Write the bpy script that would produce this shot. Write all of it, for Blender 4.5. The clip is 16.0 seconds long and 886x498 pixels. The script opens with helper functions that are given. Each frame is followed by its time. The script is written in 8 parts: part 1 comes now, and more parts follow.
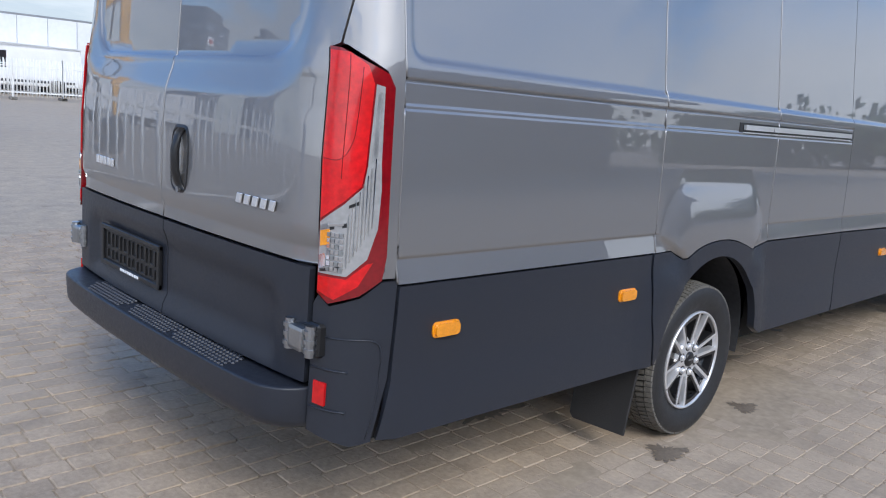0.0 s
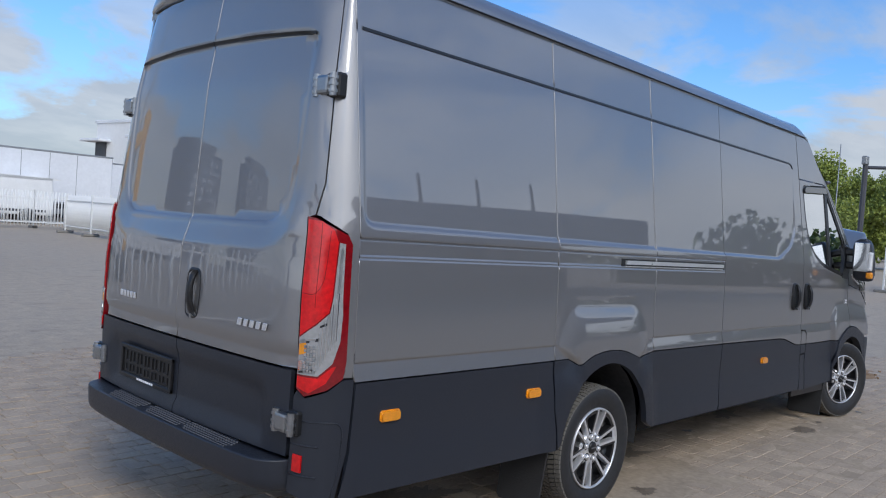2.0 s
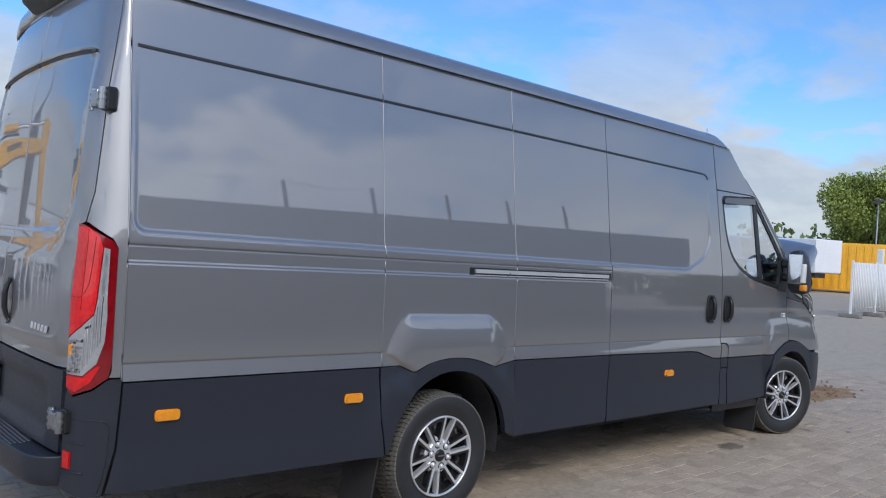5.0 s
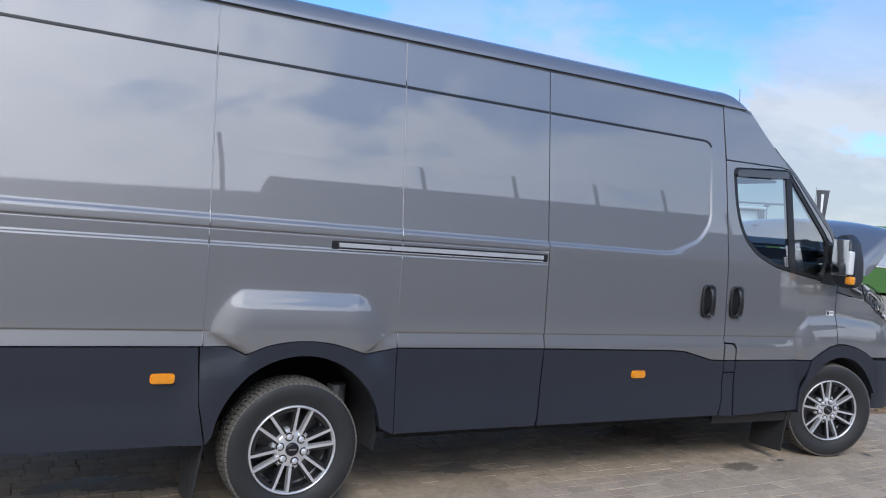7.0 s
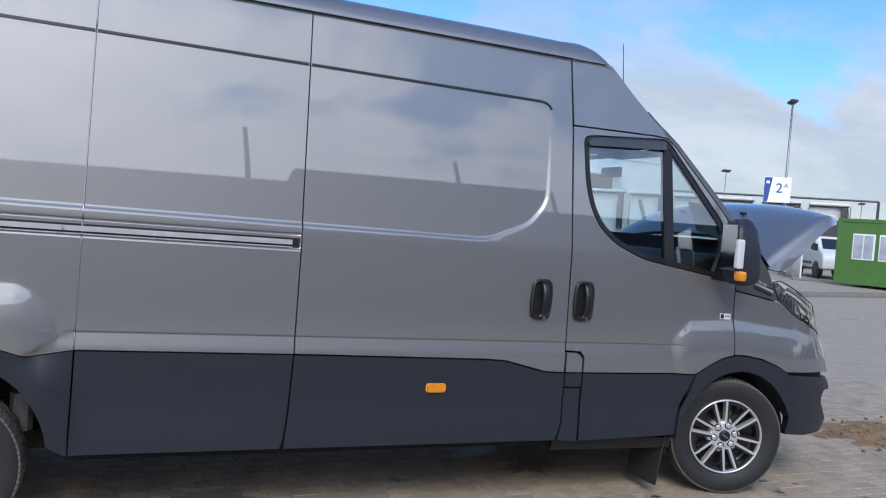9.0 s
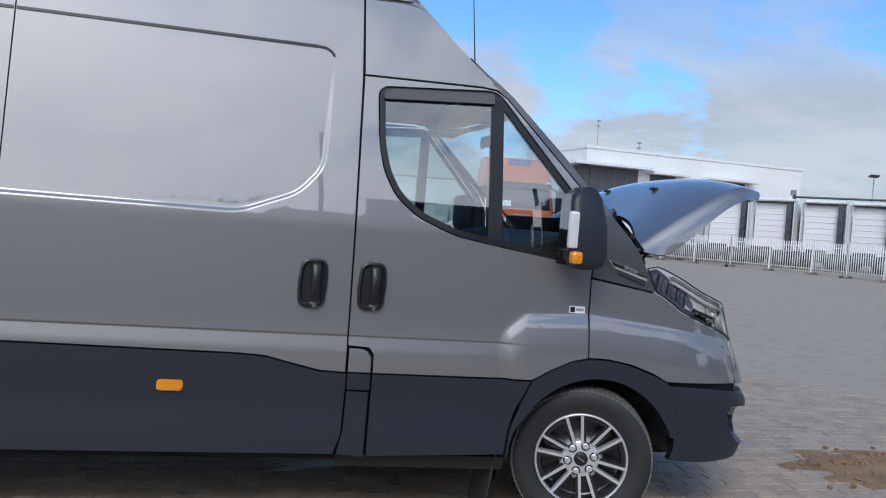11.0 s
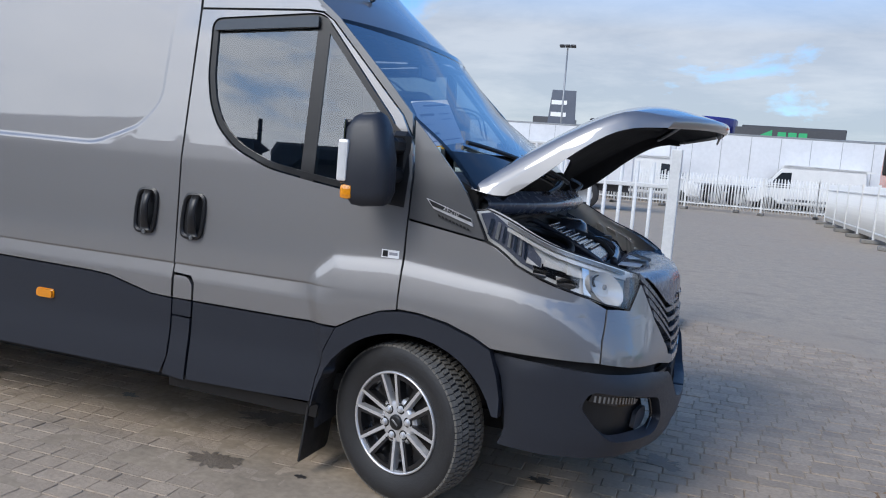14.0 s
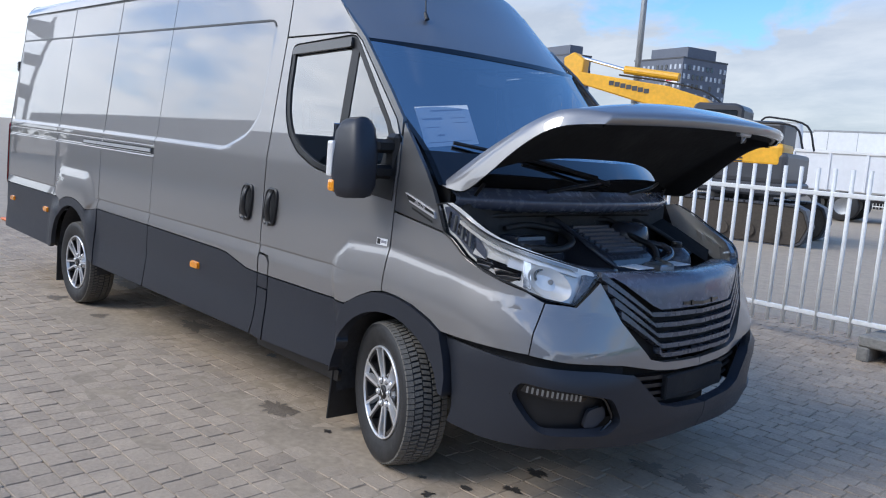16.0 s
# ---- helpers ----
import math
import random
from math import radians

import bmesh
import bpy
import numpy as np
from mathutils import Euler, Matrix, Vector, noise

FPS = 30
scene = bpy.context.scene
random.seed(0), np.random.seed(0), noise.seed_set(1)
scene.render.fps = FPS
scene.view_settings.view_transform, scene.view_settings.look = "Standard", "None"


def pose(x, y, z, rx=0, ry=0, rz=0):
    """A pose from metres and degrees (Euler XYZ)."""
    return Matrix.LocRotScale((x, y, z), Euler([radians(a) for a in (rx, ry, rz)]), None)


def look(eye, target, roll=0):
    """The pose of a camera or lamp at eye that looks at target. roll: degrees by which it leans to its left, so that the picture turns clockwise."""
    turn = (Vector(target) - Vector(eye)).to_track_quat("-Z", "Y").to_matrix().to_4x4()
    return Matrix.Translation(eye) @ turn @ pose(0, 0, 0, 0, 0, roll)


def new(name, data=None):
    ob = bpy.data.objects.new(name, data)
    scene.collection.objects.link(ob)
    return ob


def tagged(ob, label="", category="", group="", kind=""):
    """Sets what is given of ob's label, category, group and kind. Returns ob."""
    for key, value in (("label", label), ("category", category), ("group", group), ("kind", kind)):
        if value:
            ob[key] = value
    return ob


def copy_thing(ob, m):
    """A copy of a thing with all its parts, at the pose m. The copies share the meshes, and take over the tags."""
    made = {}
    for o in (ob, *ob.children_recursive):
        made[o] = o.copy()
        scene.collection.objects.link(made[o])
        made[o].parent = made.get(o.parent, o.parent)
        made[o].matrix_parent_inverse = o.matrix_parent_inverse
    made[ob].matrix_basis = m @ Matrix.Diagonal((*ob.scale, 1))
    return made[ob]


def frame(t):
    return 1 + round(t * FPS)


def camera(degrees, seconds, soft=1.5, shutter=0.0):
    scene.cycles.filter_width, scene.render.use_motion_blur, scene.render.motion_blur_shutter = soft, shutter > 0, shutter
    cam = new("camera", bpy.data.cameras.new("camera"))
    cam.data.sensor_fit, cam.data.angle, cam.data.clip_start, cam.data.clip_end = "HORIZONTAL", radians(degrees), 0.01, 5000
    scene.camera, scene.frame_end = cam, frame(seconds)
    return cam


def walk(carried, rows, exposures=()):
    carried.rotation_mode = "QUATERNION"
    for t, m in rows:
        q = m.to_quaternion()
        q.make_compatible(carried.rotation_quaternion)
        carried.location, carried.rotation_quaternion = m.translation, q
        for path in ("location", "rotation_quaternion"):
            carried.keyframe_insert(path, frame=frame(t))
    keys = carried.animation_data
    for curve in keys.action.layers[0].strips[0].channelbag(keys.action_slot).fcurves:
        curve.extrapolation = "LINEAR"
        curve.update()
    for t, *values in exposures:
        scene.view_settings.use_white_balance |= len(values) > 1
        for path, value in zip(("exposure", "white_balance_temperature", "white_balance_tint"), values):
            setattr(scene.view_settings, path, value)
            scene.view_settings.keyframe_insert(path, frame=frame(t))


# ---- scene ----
from mathutils.geometry import delaunay_2d_cdt

cam = camera(58.3, 16.0, 1.1)
PATH = [
    (0, (-3.18, -2.593, 1.4), (-1.803, -1.191, 1.028), 4.4),
    (0.5, (-3.308, -2.806, 1.443), (-1.9, -1.411, 1.18), 4.2),
    (1, (-3.429, -3.013, 1.455), (-2.004, -1.628, 1.23), 4.2),
    (1.5, (-3.594, -3.174, 1.496), (-2.16, -1.79, 1.326), 4.1),
    (2, (-3.761, -3.311, 1.523), (-2.314, -1.931, 1.458), 4.0),
    (2.5, (-3.831, -3.499, 1.552), (-2.374, -2.129, 1.588), 3.8),
    (3, (-3.928, -3.727, 1.544), (-2.461, -2.37, 1.614), 3.7),
    (3.5, (-3.943, -3.873, 1.543), (-2.469, -2.523, 1.601), 3.6),
    (4, (-3.757, -3.957, 1.512), (-2.282, -2.605, 1.535), 3.6),
    (4.2, (-3.608, -3.986, 1.514), (-2.139, -2.63, 1.532), 3.5),
    (6.3, (-1.921, -4.662, 1.512), (-0.908, -2.938, 1.462), 4.0),
    (6.5, (-1.754, -4.71, 1.522), (-0.758, -2.976, 1.47), 4.1),
    (7, (-1.279, -4.717, 1.516), (-0.321, -2.962, 1.453), 4.1),
    (7.5, (-0.809, -4.743, 1.507), (0.108, -2.967, 1.437), 4.2),
    (8, (-0.361, -4.701, 1.507), (0.518, -2.906, 1.43), 4.2),
    (8.5, (0.125, -4.626, 1.523), (0.96, -2.811, 1.443), 4.2),
    (9, (0.652, -4.676, 1.533), (1.416, -2.829, 1.452), 4.2),
    (9.2, (0.787, -4.653, 1.517), (1.552, -2.807, 1.438), 4.2),
    (11.3, (2.859, -4.527, 1.449), (3.202, -2.558, 1.366), 4.0),
    (11.5, (3.06, -4.532, 1.486), (3.337, -2.554, 1.389), 4.1),
    (12, (3.506, -4.471, 1.471), (3.642, -2.479, 1.358), 4.2),
    (12.5, (3.948, -4.359, 1.491), (3.965, -2.363, 1.36), 4.3),
    (13, (4.379, -4.31, 1.506), (4.147, -2.33, 1.345), 4.3),
    (13.5, (4.827, -4.17, 1.509), (4.424, -2.221, 1.31), 4.5),
    (14, (5.276, -4.068, 1.484), (4.641, -2.186, 1.257), 4.4),
    (14.5, (5.739, -3.955, 1.491), (4.842, -2.186, 1.235), 4.3),
    (15, (6.141, -3.763, 1.519), (5.061, -2.104, 1.238), 4.6),
    (15.5, (6.535, -3.61, 1.536), (5.191, -2.156, 1.251), 4.3),
    (16, (6.893, -3.423, 1.533), (5.479, -2.032, 1.28), 4.2),
]
walk(cam, [(t, look(e, g, r)) for t, e, g, r in PATH], exposures=[(0, 1.04), (1, 0.78), (2, 0.56), (3, 0.42), (4.2, 0.60), (6.3, 0.82), (7, 0.88), (8, 0.86), (9.2, 0.80), (11.3, 0.60), (12, 0.62), (13, 0.68), (14, 0.74), (15, 0.84), (16, 0.92)])

# ---- world, sun, exposure ----
SUN_AZ, SUN_EL = -114.0, 40.0   # degrees: azimuth from +x towards +y, elevation
world = bpy.data.worlds.new("sky")
scene.world = world
world.use_nodes = True
wn, wl = world.node_tree.nodes, world.node_tree.links
wn.clear()
w_out = wn.new("ShaderNodeOutputWorld")
w_bg = wn.new("ShaderNodeBackground")
w_bg.inputs["Strength"].default_value = 0.14
w_sky = wn.new("ShaderNodeTexSky")
w_sky.sky_type = "NISHITA"
w_sky.sun_disc = False
w_sky.sun_elevation = radians(SUN_EL)
w_sky.sun_rotation = radians(90 - SUN_AZ)
w_sky.air_density, w_sky.dust_density, w_sky.ozone_density = 1.0, 0.6, 2.0
w_tc = wn.new("ShaderNodeTexCoord")
w_sep = wn.new("ShaderNodeSeparateXYZ")
wl.new(w_tc.outputs["Generated"], w_sep.inputs[0])
# clouds lie on a flat layer: direction divided by height
w_max = wn.new("ShaderNodeMath")
w_max.operation = "MAXIMUM"
wl.new(w_sep.outputs["Z"], w_max.inputs[0])
w_max.inputs[1].default_value = 0.0
w_add = wn.new("ShaderNodeMath")
w_add.operation = "ADD"
wl.new(w_max.outputs[0], w_add.inputs[0])
w_add.inputs[1].default_value = 0.42
w_div = wn.new("ShaderNodeVectorMath")
w_div.operation = "DIVIDE"
w_comb = wn.new("ShaderNodeCombineXYZ")
for k in range(3):
    wl.new(w_add.outputs[0], w_comb.inputs[k])
wl.new(w_tc.outputs["Generated"], w_div.inputs[0])
wl.new(w_comb.outputs[0], w_div.inputs[1])
w_n1 = wn.new("ShaderNodeTexNoise")
w_n1.inputs["Scale"].default_value = 2.4
w_n1.inputs["Detail"].default_value = 7.0
w_n1.inputs["Roughness"].default_value = 0.58
w_n1.inputs["Distortion"].default_value = 0.25
w_map = wn.new("ShaderNodeMapping")
w_map.inputs["Location"].default_value = (3.1, 1.7, 0.0)
w_map.inputs["Rotation"].default_value = (0, 0, radians(20))
w_map.inputs["Scale"].default_value = (1.0, 1.0, 1.0)
wl.new(w_div.outputs[0], w_map.inputs["Vector"])
wl.new(w_map.outputs[0], w_n1.inputs["Vector"])
w_ramp = wn.new("ShaderNodeValToRGB")
w_ramp.color_ramp.elements[0].position = 0.51
w_ramp.color_ramp.elements[1].position = 0.61
w_bias = wn.new("ShaderNodeMapRange")
w_bias.inputs["From Min"].default_value = 0.03
w_bias.inputs["From Max"].default_value = 0.36
w_bias.inputs["To Min"].default_value = 0.23
w_bias.inputs["To Max"].default_value = -0.02
wl.new(w_max.outputs[0], w_bias.inputs["Value"])
w_dens = wn.new("ShaderNodeMath")
w_dens.operation = "ADD"
wl.new(w_n1.outputs["Fac"], w_dens.inputs[0])
wl.new(w_bias.outputs[0], w_dens.inputs[1])
w_deck = wn.new("ShaderNodeMapRange")
w_deck.inputs["From Min"].default_value = -0.10
w_deck.inputs["From Max"].default_value = -0.75
w_deck.inputs["To Min"].default_value = 0.0
w_deck.inputs["To Max"].default_value = 0.12
w_way = wn.new("ShaderNodeMath")
w_way.operation = "MULTIPLY_ADD"
wl.new(w_sep.outputs["X"], w_way.inputs[0])
w_way.inputs[1].default_value = 0.6
wl.new(w_sep.outputs["Y"], w_way.inputs[2])
wl.new(w_way.outputs[0], w_deck.inputs["Value"])
w_dens2 = wn.new("ShaderNodeMath")
w_dens2.operation = "ADD"
wl.new(w_dens.outputs[0], w_dens2.inputs[0])
wl.new(w_deck.outputs[0], w_dens2.inputs[1])
wl.new(w_dens2.outputs[0], w_ramp.inputs[0])
# haze and cloud banks close in towards the horizon
w_low = wn.new("ShaderNodeMapRange")
w_low.inputs["From Min"].default_value = 0.02
w_low.inputs["From Max"].default_value = 0.20
w_low.inputs["To Min"].default_value = 0.45
w_low.inputs["To Max"].default_value = 0.0
wl.new(w_max.outputs[0], w_low.inputs["Value"])
w_high = wn.new("ShaderNodeMapRange")
w_high.inputs["From Min"].default_value = 0.45
w_high.inputs["From Max"].default_value = 0.85
w_high.inputs["To Min"].default_value = 1.0
w_high.inputs["To Max"].default_value = 0.25
wl.new(w_max.outputs[0], w_high.inputs["Value"])
w_thin = wn.new("ShaderNodeMath")
w_thin.operation = "MULTIPLY"
w_side = wn.new("ShaderNodeMapRange")
w_side.inputs["From Min"].default_value = -0.75
w_side.inputs["From Max"].default_value = 0.10
w_side.inputs["To Min"].default_value = 1.0
w_side.inputs["To Max"].default_value = 0.25
wl.new(w_way.outputs[0], w_side.inputs["Value"])
w_cover = wn.new("ShaderNodeMath")
w_cover.operation = "MULTIPLY"
wl.new(w_ramp.outputs[0], w_cover.inputs[0])
w_bank = wn.new("ShaderNodeMapRange")
w_bank.inputs["From Min"].default_value = 0.16
w_bank.inputs["From Max"].default_value = 0.34
w_bank.inputs["To Min"].default_value = 0.95
w_bank.inputs["To Max"].default_value = 0.0
wl.new(w_max.outputs[0], w_bank.inputs["Value"])
w_most = wn.new("ShaderNodeMath")
w_most.operation = "MAXIMUM"
wl.new(w_bank.outputs[0], w_most.inputs[0])
wl.new(w_side.outputs[0], w_most.inputs[1])
wl.new(w_most.outputs[0], w_cover.inputs[1])
wl.new(w_cover.outputs[0], w_thin.inputs[0])
wl.new(w_high.outputs[0], w_thin.inputs[1])
w_sum = wn.new("ShaderNodeMath")
w_sum.operation = "ADD"
w_sum.use_clamp = True
wl.new(w_thin.outputs[0], w_sum.inputs[0])
wl.new(w_low.outputs[0], w_sum.inputs[1])
# the clouds' own light and shade, drawn out into streaks low down
w_low_add = wn.new("ShaderNodeMath")
w_low_add.operation = "ADD"
wl.new(w_max.outputs[0], w_low_add.inputs[0])
w_low_add.inputs[1].default_value = 0.26
w_low_comb = wn.new("ShaderNodeCombineXYZ")
for k in range(3):
    wl.new(w_low_add.outputs[0], w_low_comb.inputs[k])
w_low_div = wn.new("ShaderNodeVectorMath")
w_low_div.operation = "DIVIDE"
wl.new(w_tc.outputs["Generated"], w_low_div.inputs[0])
wl.new(w_low_comb.outputs[0], w_low_div.inputs[1])
w_streak = wn.new("ShaderNodeMapping")
w_streak.inputs["Location"].default_value = (1.3, 0.4, 0.0)
w_streak.inputs["Scale"].default_value = (0.8, 1.25, 1.0)
wl.new(w_low_div.outputs[0], w_streak.inputs["Vector"])
w_n2 = wn.new("ShaderNodeTexNoise")
w_n2.inputs["Scale"].default_value = 2.1
w_n2.inputs["Detail"].default_value = 8.0
w_n2.inputs["Roughness"].default_value = 0.62
w_n2.inputs["Distortion"].default_value = 0.15
wl.new(w_streak.outputs[0], w_n2.inputs["Vector"])
w_col = wn.new("ShaderNodeValToRGB")
w_col.color_ramp.elements[0].position = 0.41
w_col.color_ramp.elements[0].color = (2.62, 2.80, 3.12, 1)
w_col.color_ramp.elements[1].position = 0.59
w_col.color_ramp.elements[1].color = (3.32, 3.44, 3.66, 1)
# fine streaks break up the cloud deck on the sun's side
w_n3 = wn.new("ShaderNodeTexNoise")
w_n3.inputs["Scale"].default_value = 4.5
w_n3.inputs["Detail"].default_value = 7.0
w_n3.inputs["Roughness"].default_value = 0.6
w_n3.inputs["Distortion"].default_value = 0.4
w_flat_add = wn.new("ShaderNodeMath")
w_flat_add.operation = "ADD"
wl.new(w_max.outputs[0], w_flat_add.inputs[0])
w_flat_add.inputs[1].default_value = 0.06
w_flat_comb = wn.new("ShaderNodeCombineXYZ")
for k in range(3):
    wl.new(w_flat_add.outputs[0], w_flat_comb.inputs[k])
w_flat_div = wn.new("ShaderNodeVectorMath")
w_flat_div.operation = "DIVIDE"
wl.new(w_tc.outputs["Generated"], w_flat_div.inputs[0])
wl.new(w_flat_comb.outputs[0], w_flat_div.inputs[1])
wl.new(w_flat_div.outputs[0], w_n3.inputs["Vector"])
w_fine = wn.new("ShaderNodeMapRange")
w_fine.inputs["From Min"].default_value = 0.2
w_fine.inputs["From Max"].default_value = -0.6
w_fine.inputs["To Min"].default_value = 0.05
w_fine.inputs["To Max"].default_value = 0.55
wl.new(w_way.outputs[0], w_fine.inputs["Value"])
w_both = wn.new("ShaderNodeMix")
w_both.data_type = "FLOAT"
wl.new(w_fine.outputs[0], w_both.inputs["Factor"])
wl.new(w_n2.outputs["Fac"], w_both.inputs["A"])
wl.new(w_n3.outputs["Fac"], w_both.inputs["B"])
wl.new(w_both.outputs["Result"], w_col.inputs[0])
w_mul = wn.new("ShaderNodeMath")
w_mul.operation = "MULTIPLY"
w_mul.inputs[1].default_value = 0.88
wl.new(w_sum.outputs[0], w_mul.inputs[0])
w_mix = wn.new("ShaderNodeMix")
w_mix.data_type = "RGBA"
wl.new(w_mul.outputs[0], w_mix.inputs["Factor"])
w_tint = wn.new("ShaderNodeMix")
w_tint.data_type, w_tint.blend_type = "RGBA", "MULTIPLY"
w_tint.inputs["Factor"].default_value = 1.0
wl.new(w_sky.outputs[0], w_tint.inputs["A"])
w_tint.inputs["B"].default_value = (0.42, 0.66, 0.90, 1)
wl.new(w_tint.outputs["Result"], w_mix.inputs["A"])
# thin cloud shines round the sun
w_dot = wn.new("ShaderNodeVectorMath")
w_dot.operation = "DOT_PRODUCT"
wl.new(w_tc.outputs["Generated"], w_dot.inputs[0])
w_dot.inputs[1].default_value = (math.cos(radians(SUN_EL)) * math.cos(radians(SUN_AZ)), math.cos(radians(SUN_EL)) * math.sin(radians(SUN_AZ)), math.sin(radians(SUN_EL)))
w_near = wn.new("ShaderNodeMapRange")
w_near.inputs["From Min"].default_value = -0.12
w_near.inputs["From Max"].default_value = 0.80
w_near.inputs["To Min"].default_value = 0.84
w_near.inputs["To Max"].default_value = 2.75
wl.new(w_dot.outputs["Value"], w_near.inputs["Value"])
w_glow = wn.new("ShaderNodeVectorMath")
w_glow.operation = "SCALE"
wl.new(w_col.outputs[0], w_glow.inputs[0])
wl.new(w_near.outputs[0], w_glow.inputs["Scale"])
wl.new(w_glow.outputs[0], w_mix.inputs["B"])
wl.new(w_mix.outputs["Result"], w_bg.inputs["Color"])
wl.new(w_bg.outputs[0], w_out.inputs["Surface"])

sun_data = bpy.data.lights.new("sun", "SUN")
sun_data.energy = 1.08
sun_data.angle = radians(24)
sun_data.color = (1.0, 0.96, 0.91)
sun = new("sun", sun_data)
sun_dir = Vector((math.cos(radians(SUN_EL)) * math.cos(radians(SUN_AZ)), math.cos(radians(SUN_EL)) * math.sin(radians(SUN_AZ)), math.sin(radians(SUN_EL))))
sun.matrix_world = look(sun_dir * 60, (0, 0, 0))


# ---- materials ----
def material(name, color, rough=0.5, metal=0.0, coat=0.0, bump=0.0, scale=20.0, vary=0.12, fine=0.0, random_tone=0.0, spec=0.5, emit=0.0, coords="Object", coat_rough=0.03):
    m = bpy.data.materials.new(name)
    m.use_nodes = True
    n, l = m.node_tree.nodes, m.node_tree.links
    p = n["Principled BSDF"]
    p.inputs["Base Color"].default_value = (*color, 1)
    p.inputs["Roughness"].default_value = rough
    p.inputs["Metallic"].default_value = metal
    p.inputs["Specular IOR Level"].default_value = spec
    p.inputs["Coat Weight"].default_value = coat
    p.inputs["Coat Roughness"].default_value = coat_rough
    if emit:
        p.inputs["Emission Color"].default_value = (*color, 1)
        p.inputs["Emission Strength"].default_value = emit
    if vary or bump or random_tone:
        tc = n.new("ShaderNodeTexCoord")
        big = n.new("ShaderNodeTexNoise")
        big.inputs["Scale"].default_value = scale * 0.12
        big.inputs["Detail"].default_value = 5
        small = n.new("ShaderNodeTexNoise")
        small.inputs["Scale"].default_value = scale
        small.inputs["Detail"].default_value = 4
        for t in (big, small):
            l.new(tc.outputs[coords], t.inputs["Vector"])
        mix = n.new("ShaderNodeMath")
        mix.operation = "ADD"
        l.new(big.outputs["Fac"], mix.inputs[0])
        l.new(small.outputs["Fac"], mix.inputs[1])
        rng = n.new("ShaderNodeMapRange")
        rng.inputs["From Min"].default_value = 0.65
        rng.inputs["From Max"].default_value = 1.35
        rng.inputs["To Min"].default_value = 1 - vary
        rng.inputs["To Max"].default_value = 1 + vary
        l.new(mix.outputs[0], rng.inputs["Value"])
        tone = rng.outputs[0]
        if random_tone:
            info = n.new("ShaderNodeObjectInfo")
            r2 = n.new("ShaderNodeMapRange")
            r2.inputs["To Min"].default_value = 1 - random_tone
            r2.inputs["To Max"].default_value = 1 + random_tone
            l.new(info.outputs["Random"], r2.inputs["Value"])
            mm = n.new("ShaderNodeMath")
            mm.operation = "MULTIPLY"
            l.new(tone, mm.inputs[0])
            l.new(r2.outputs[0], mm.inputs[1])
            tone = mm.outputs[0]
        sc = n.new("ShaderNodeVectorMath")
        sc.operation = "SCALE"
        sc.inputs[0].default_value = color
        l.new(tone, sc.inputs["Scale"])
        l.new(sc.outputs[0], p.inputs["Base Color"])
        rr = n.new("ShaderNodeMapRange")
        rr.inputs["From Min"].default_value = 0.3
        rr.inputs["From Max"].default_value = 0.7
        rr.inputs["To Min"].default_value = max(0.02, rough * 0.85)
        rr.inputs["To Max"].default_value = min(1, rough * 1.15)
        l.new(big.outputs["Fac"], rr.inputs["Value"])
        l.new(rr.outputs[0], p.inputs["Roughness"])
        if bump:
            b = n.new("ShaderNodeBump")
            b.inputs["Strength"].default_value = bump
            b.inputs["Distance"].default_value = 0.01
            l.new(small.outputs["Fac"], b.inputs["Height"])
            l.new(b.outputs[0], p.inputs["Normal"])
    return m


def glass(name, tint, gloss=1.0, rough=0.0):
    """A pane: see-through with a tint, and a mirror layer by Fresnel."""
    m = bpy.data.materials.new(name)
    m.use_nodes = True
    n, l = m.node_tree.nodes, m.node_tree.links
    n.clear()
    out = n.new("ShaderNodeOutputMaterial")
    tr = n.new("ShaderNodeBsdfTransparent")
    tr.inputs[0].default_value = (*tint, 1)
    gl = n.new("ShaderNodeBsdfGlossy")
    gl.inputs["Roughness"].default_value = rough
    fr = n.new("ShaderNodeFresnel")
    fr.inputs[0].default_value = 1.5
    mu = n.new("ShaderNodeMath")
    mu.operation = "MULTIPLY"
    mu.use_clamp = True
    mu.inputs[1].default_value = gloss
    l.new(fr.outputs[0], mu.inputs[0])
    mx = n.new("ShaderNodeMixShader")
    l.new(mu.outputs[0], mx.inputs[0])
    l.new(tr.outputs[0], mx.inputs[1])
    l.new(gl.outputs[0], mx.inputs[2])
    l.new(mx.outputs[0], out.inputs["Surface"])
    return m


PAINT = material("grey metallic paint", (0.268, 0.261, 0.260), 0.50, 0.74, 1.0, 0.0, 900, 0.0, coat_rough=0.015)
PAINT.node_tree.nodes["Principled BSDF"].inputs["Coat IOR"].default_value = 1.9
PAINT_DARK = material("dark grey metallic paint", (0.125, 0.125, 0.128), 0.42, 0.6, 0.8, 0.0, 900, 0.0)
PLASTIC = material("dark grey textured plastic", (0.0200, 0.0232, 0.0320), 0.42, 0, 0, 0.10, 700, 0.10, spec=0.5)
BLACK = material("black plastic", (0.012, 0.012, 0.013), 0.38, 0, 0, 0.05, 300, 0.15)
BLACK_GLOSS = material("gloss black", (0.006, 0.006, 0.007), 0.08, 0, 0.6, 0, 100, 0.05)
# near-black whose colour stands in for the missing light in insides and gaps
VOID = material("near-black for unlit insides", (0.008, 0.008, 0.009), 0.8, 0, 0, 0.2, 30, 0.3)
LINER = material("dusty black wheel housing plastic", (0.040, 0.040, 0.042), 0.7, 0, 0, 0.3, 40, 0.35)
RUBBER = material("tyre rubber", (0.022, 0.022, 0.023), 0.6, 0, 0, 0.15, 150, 0.18)
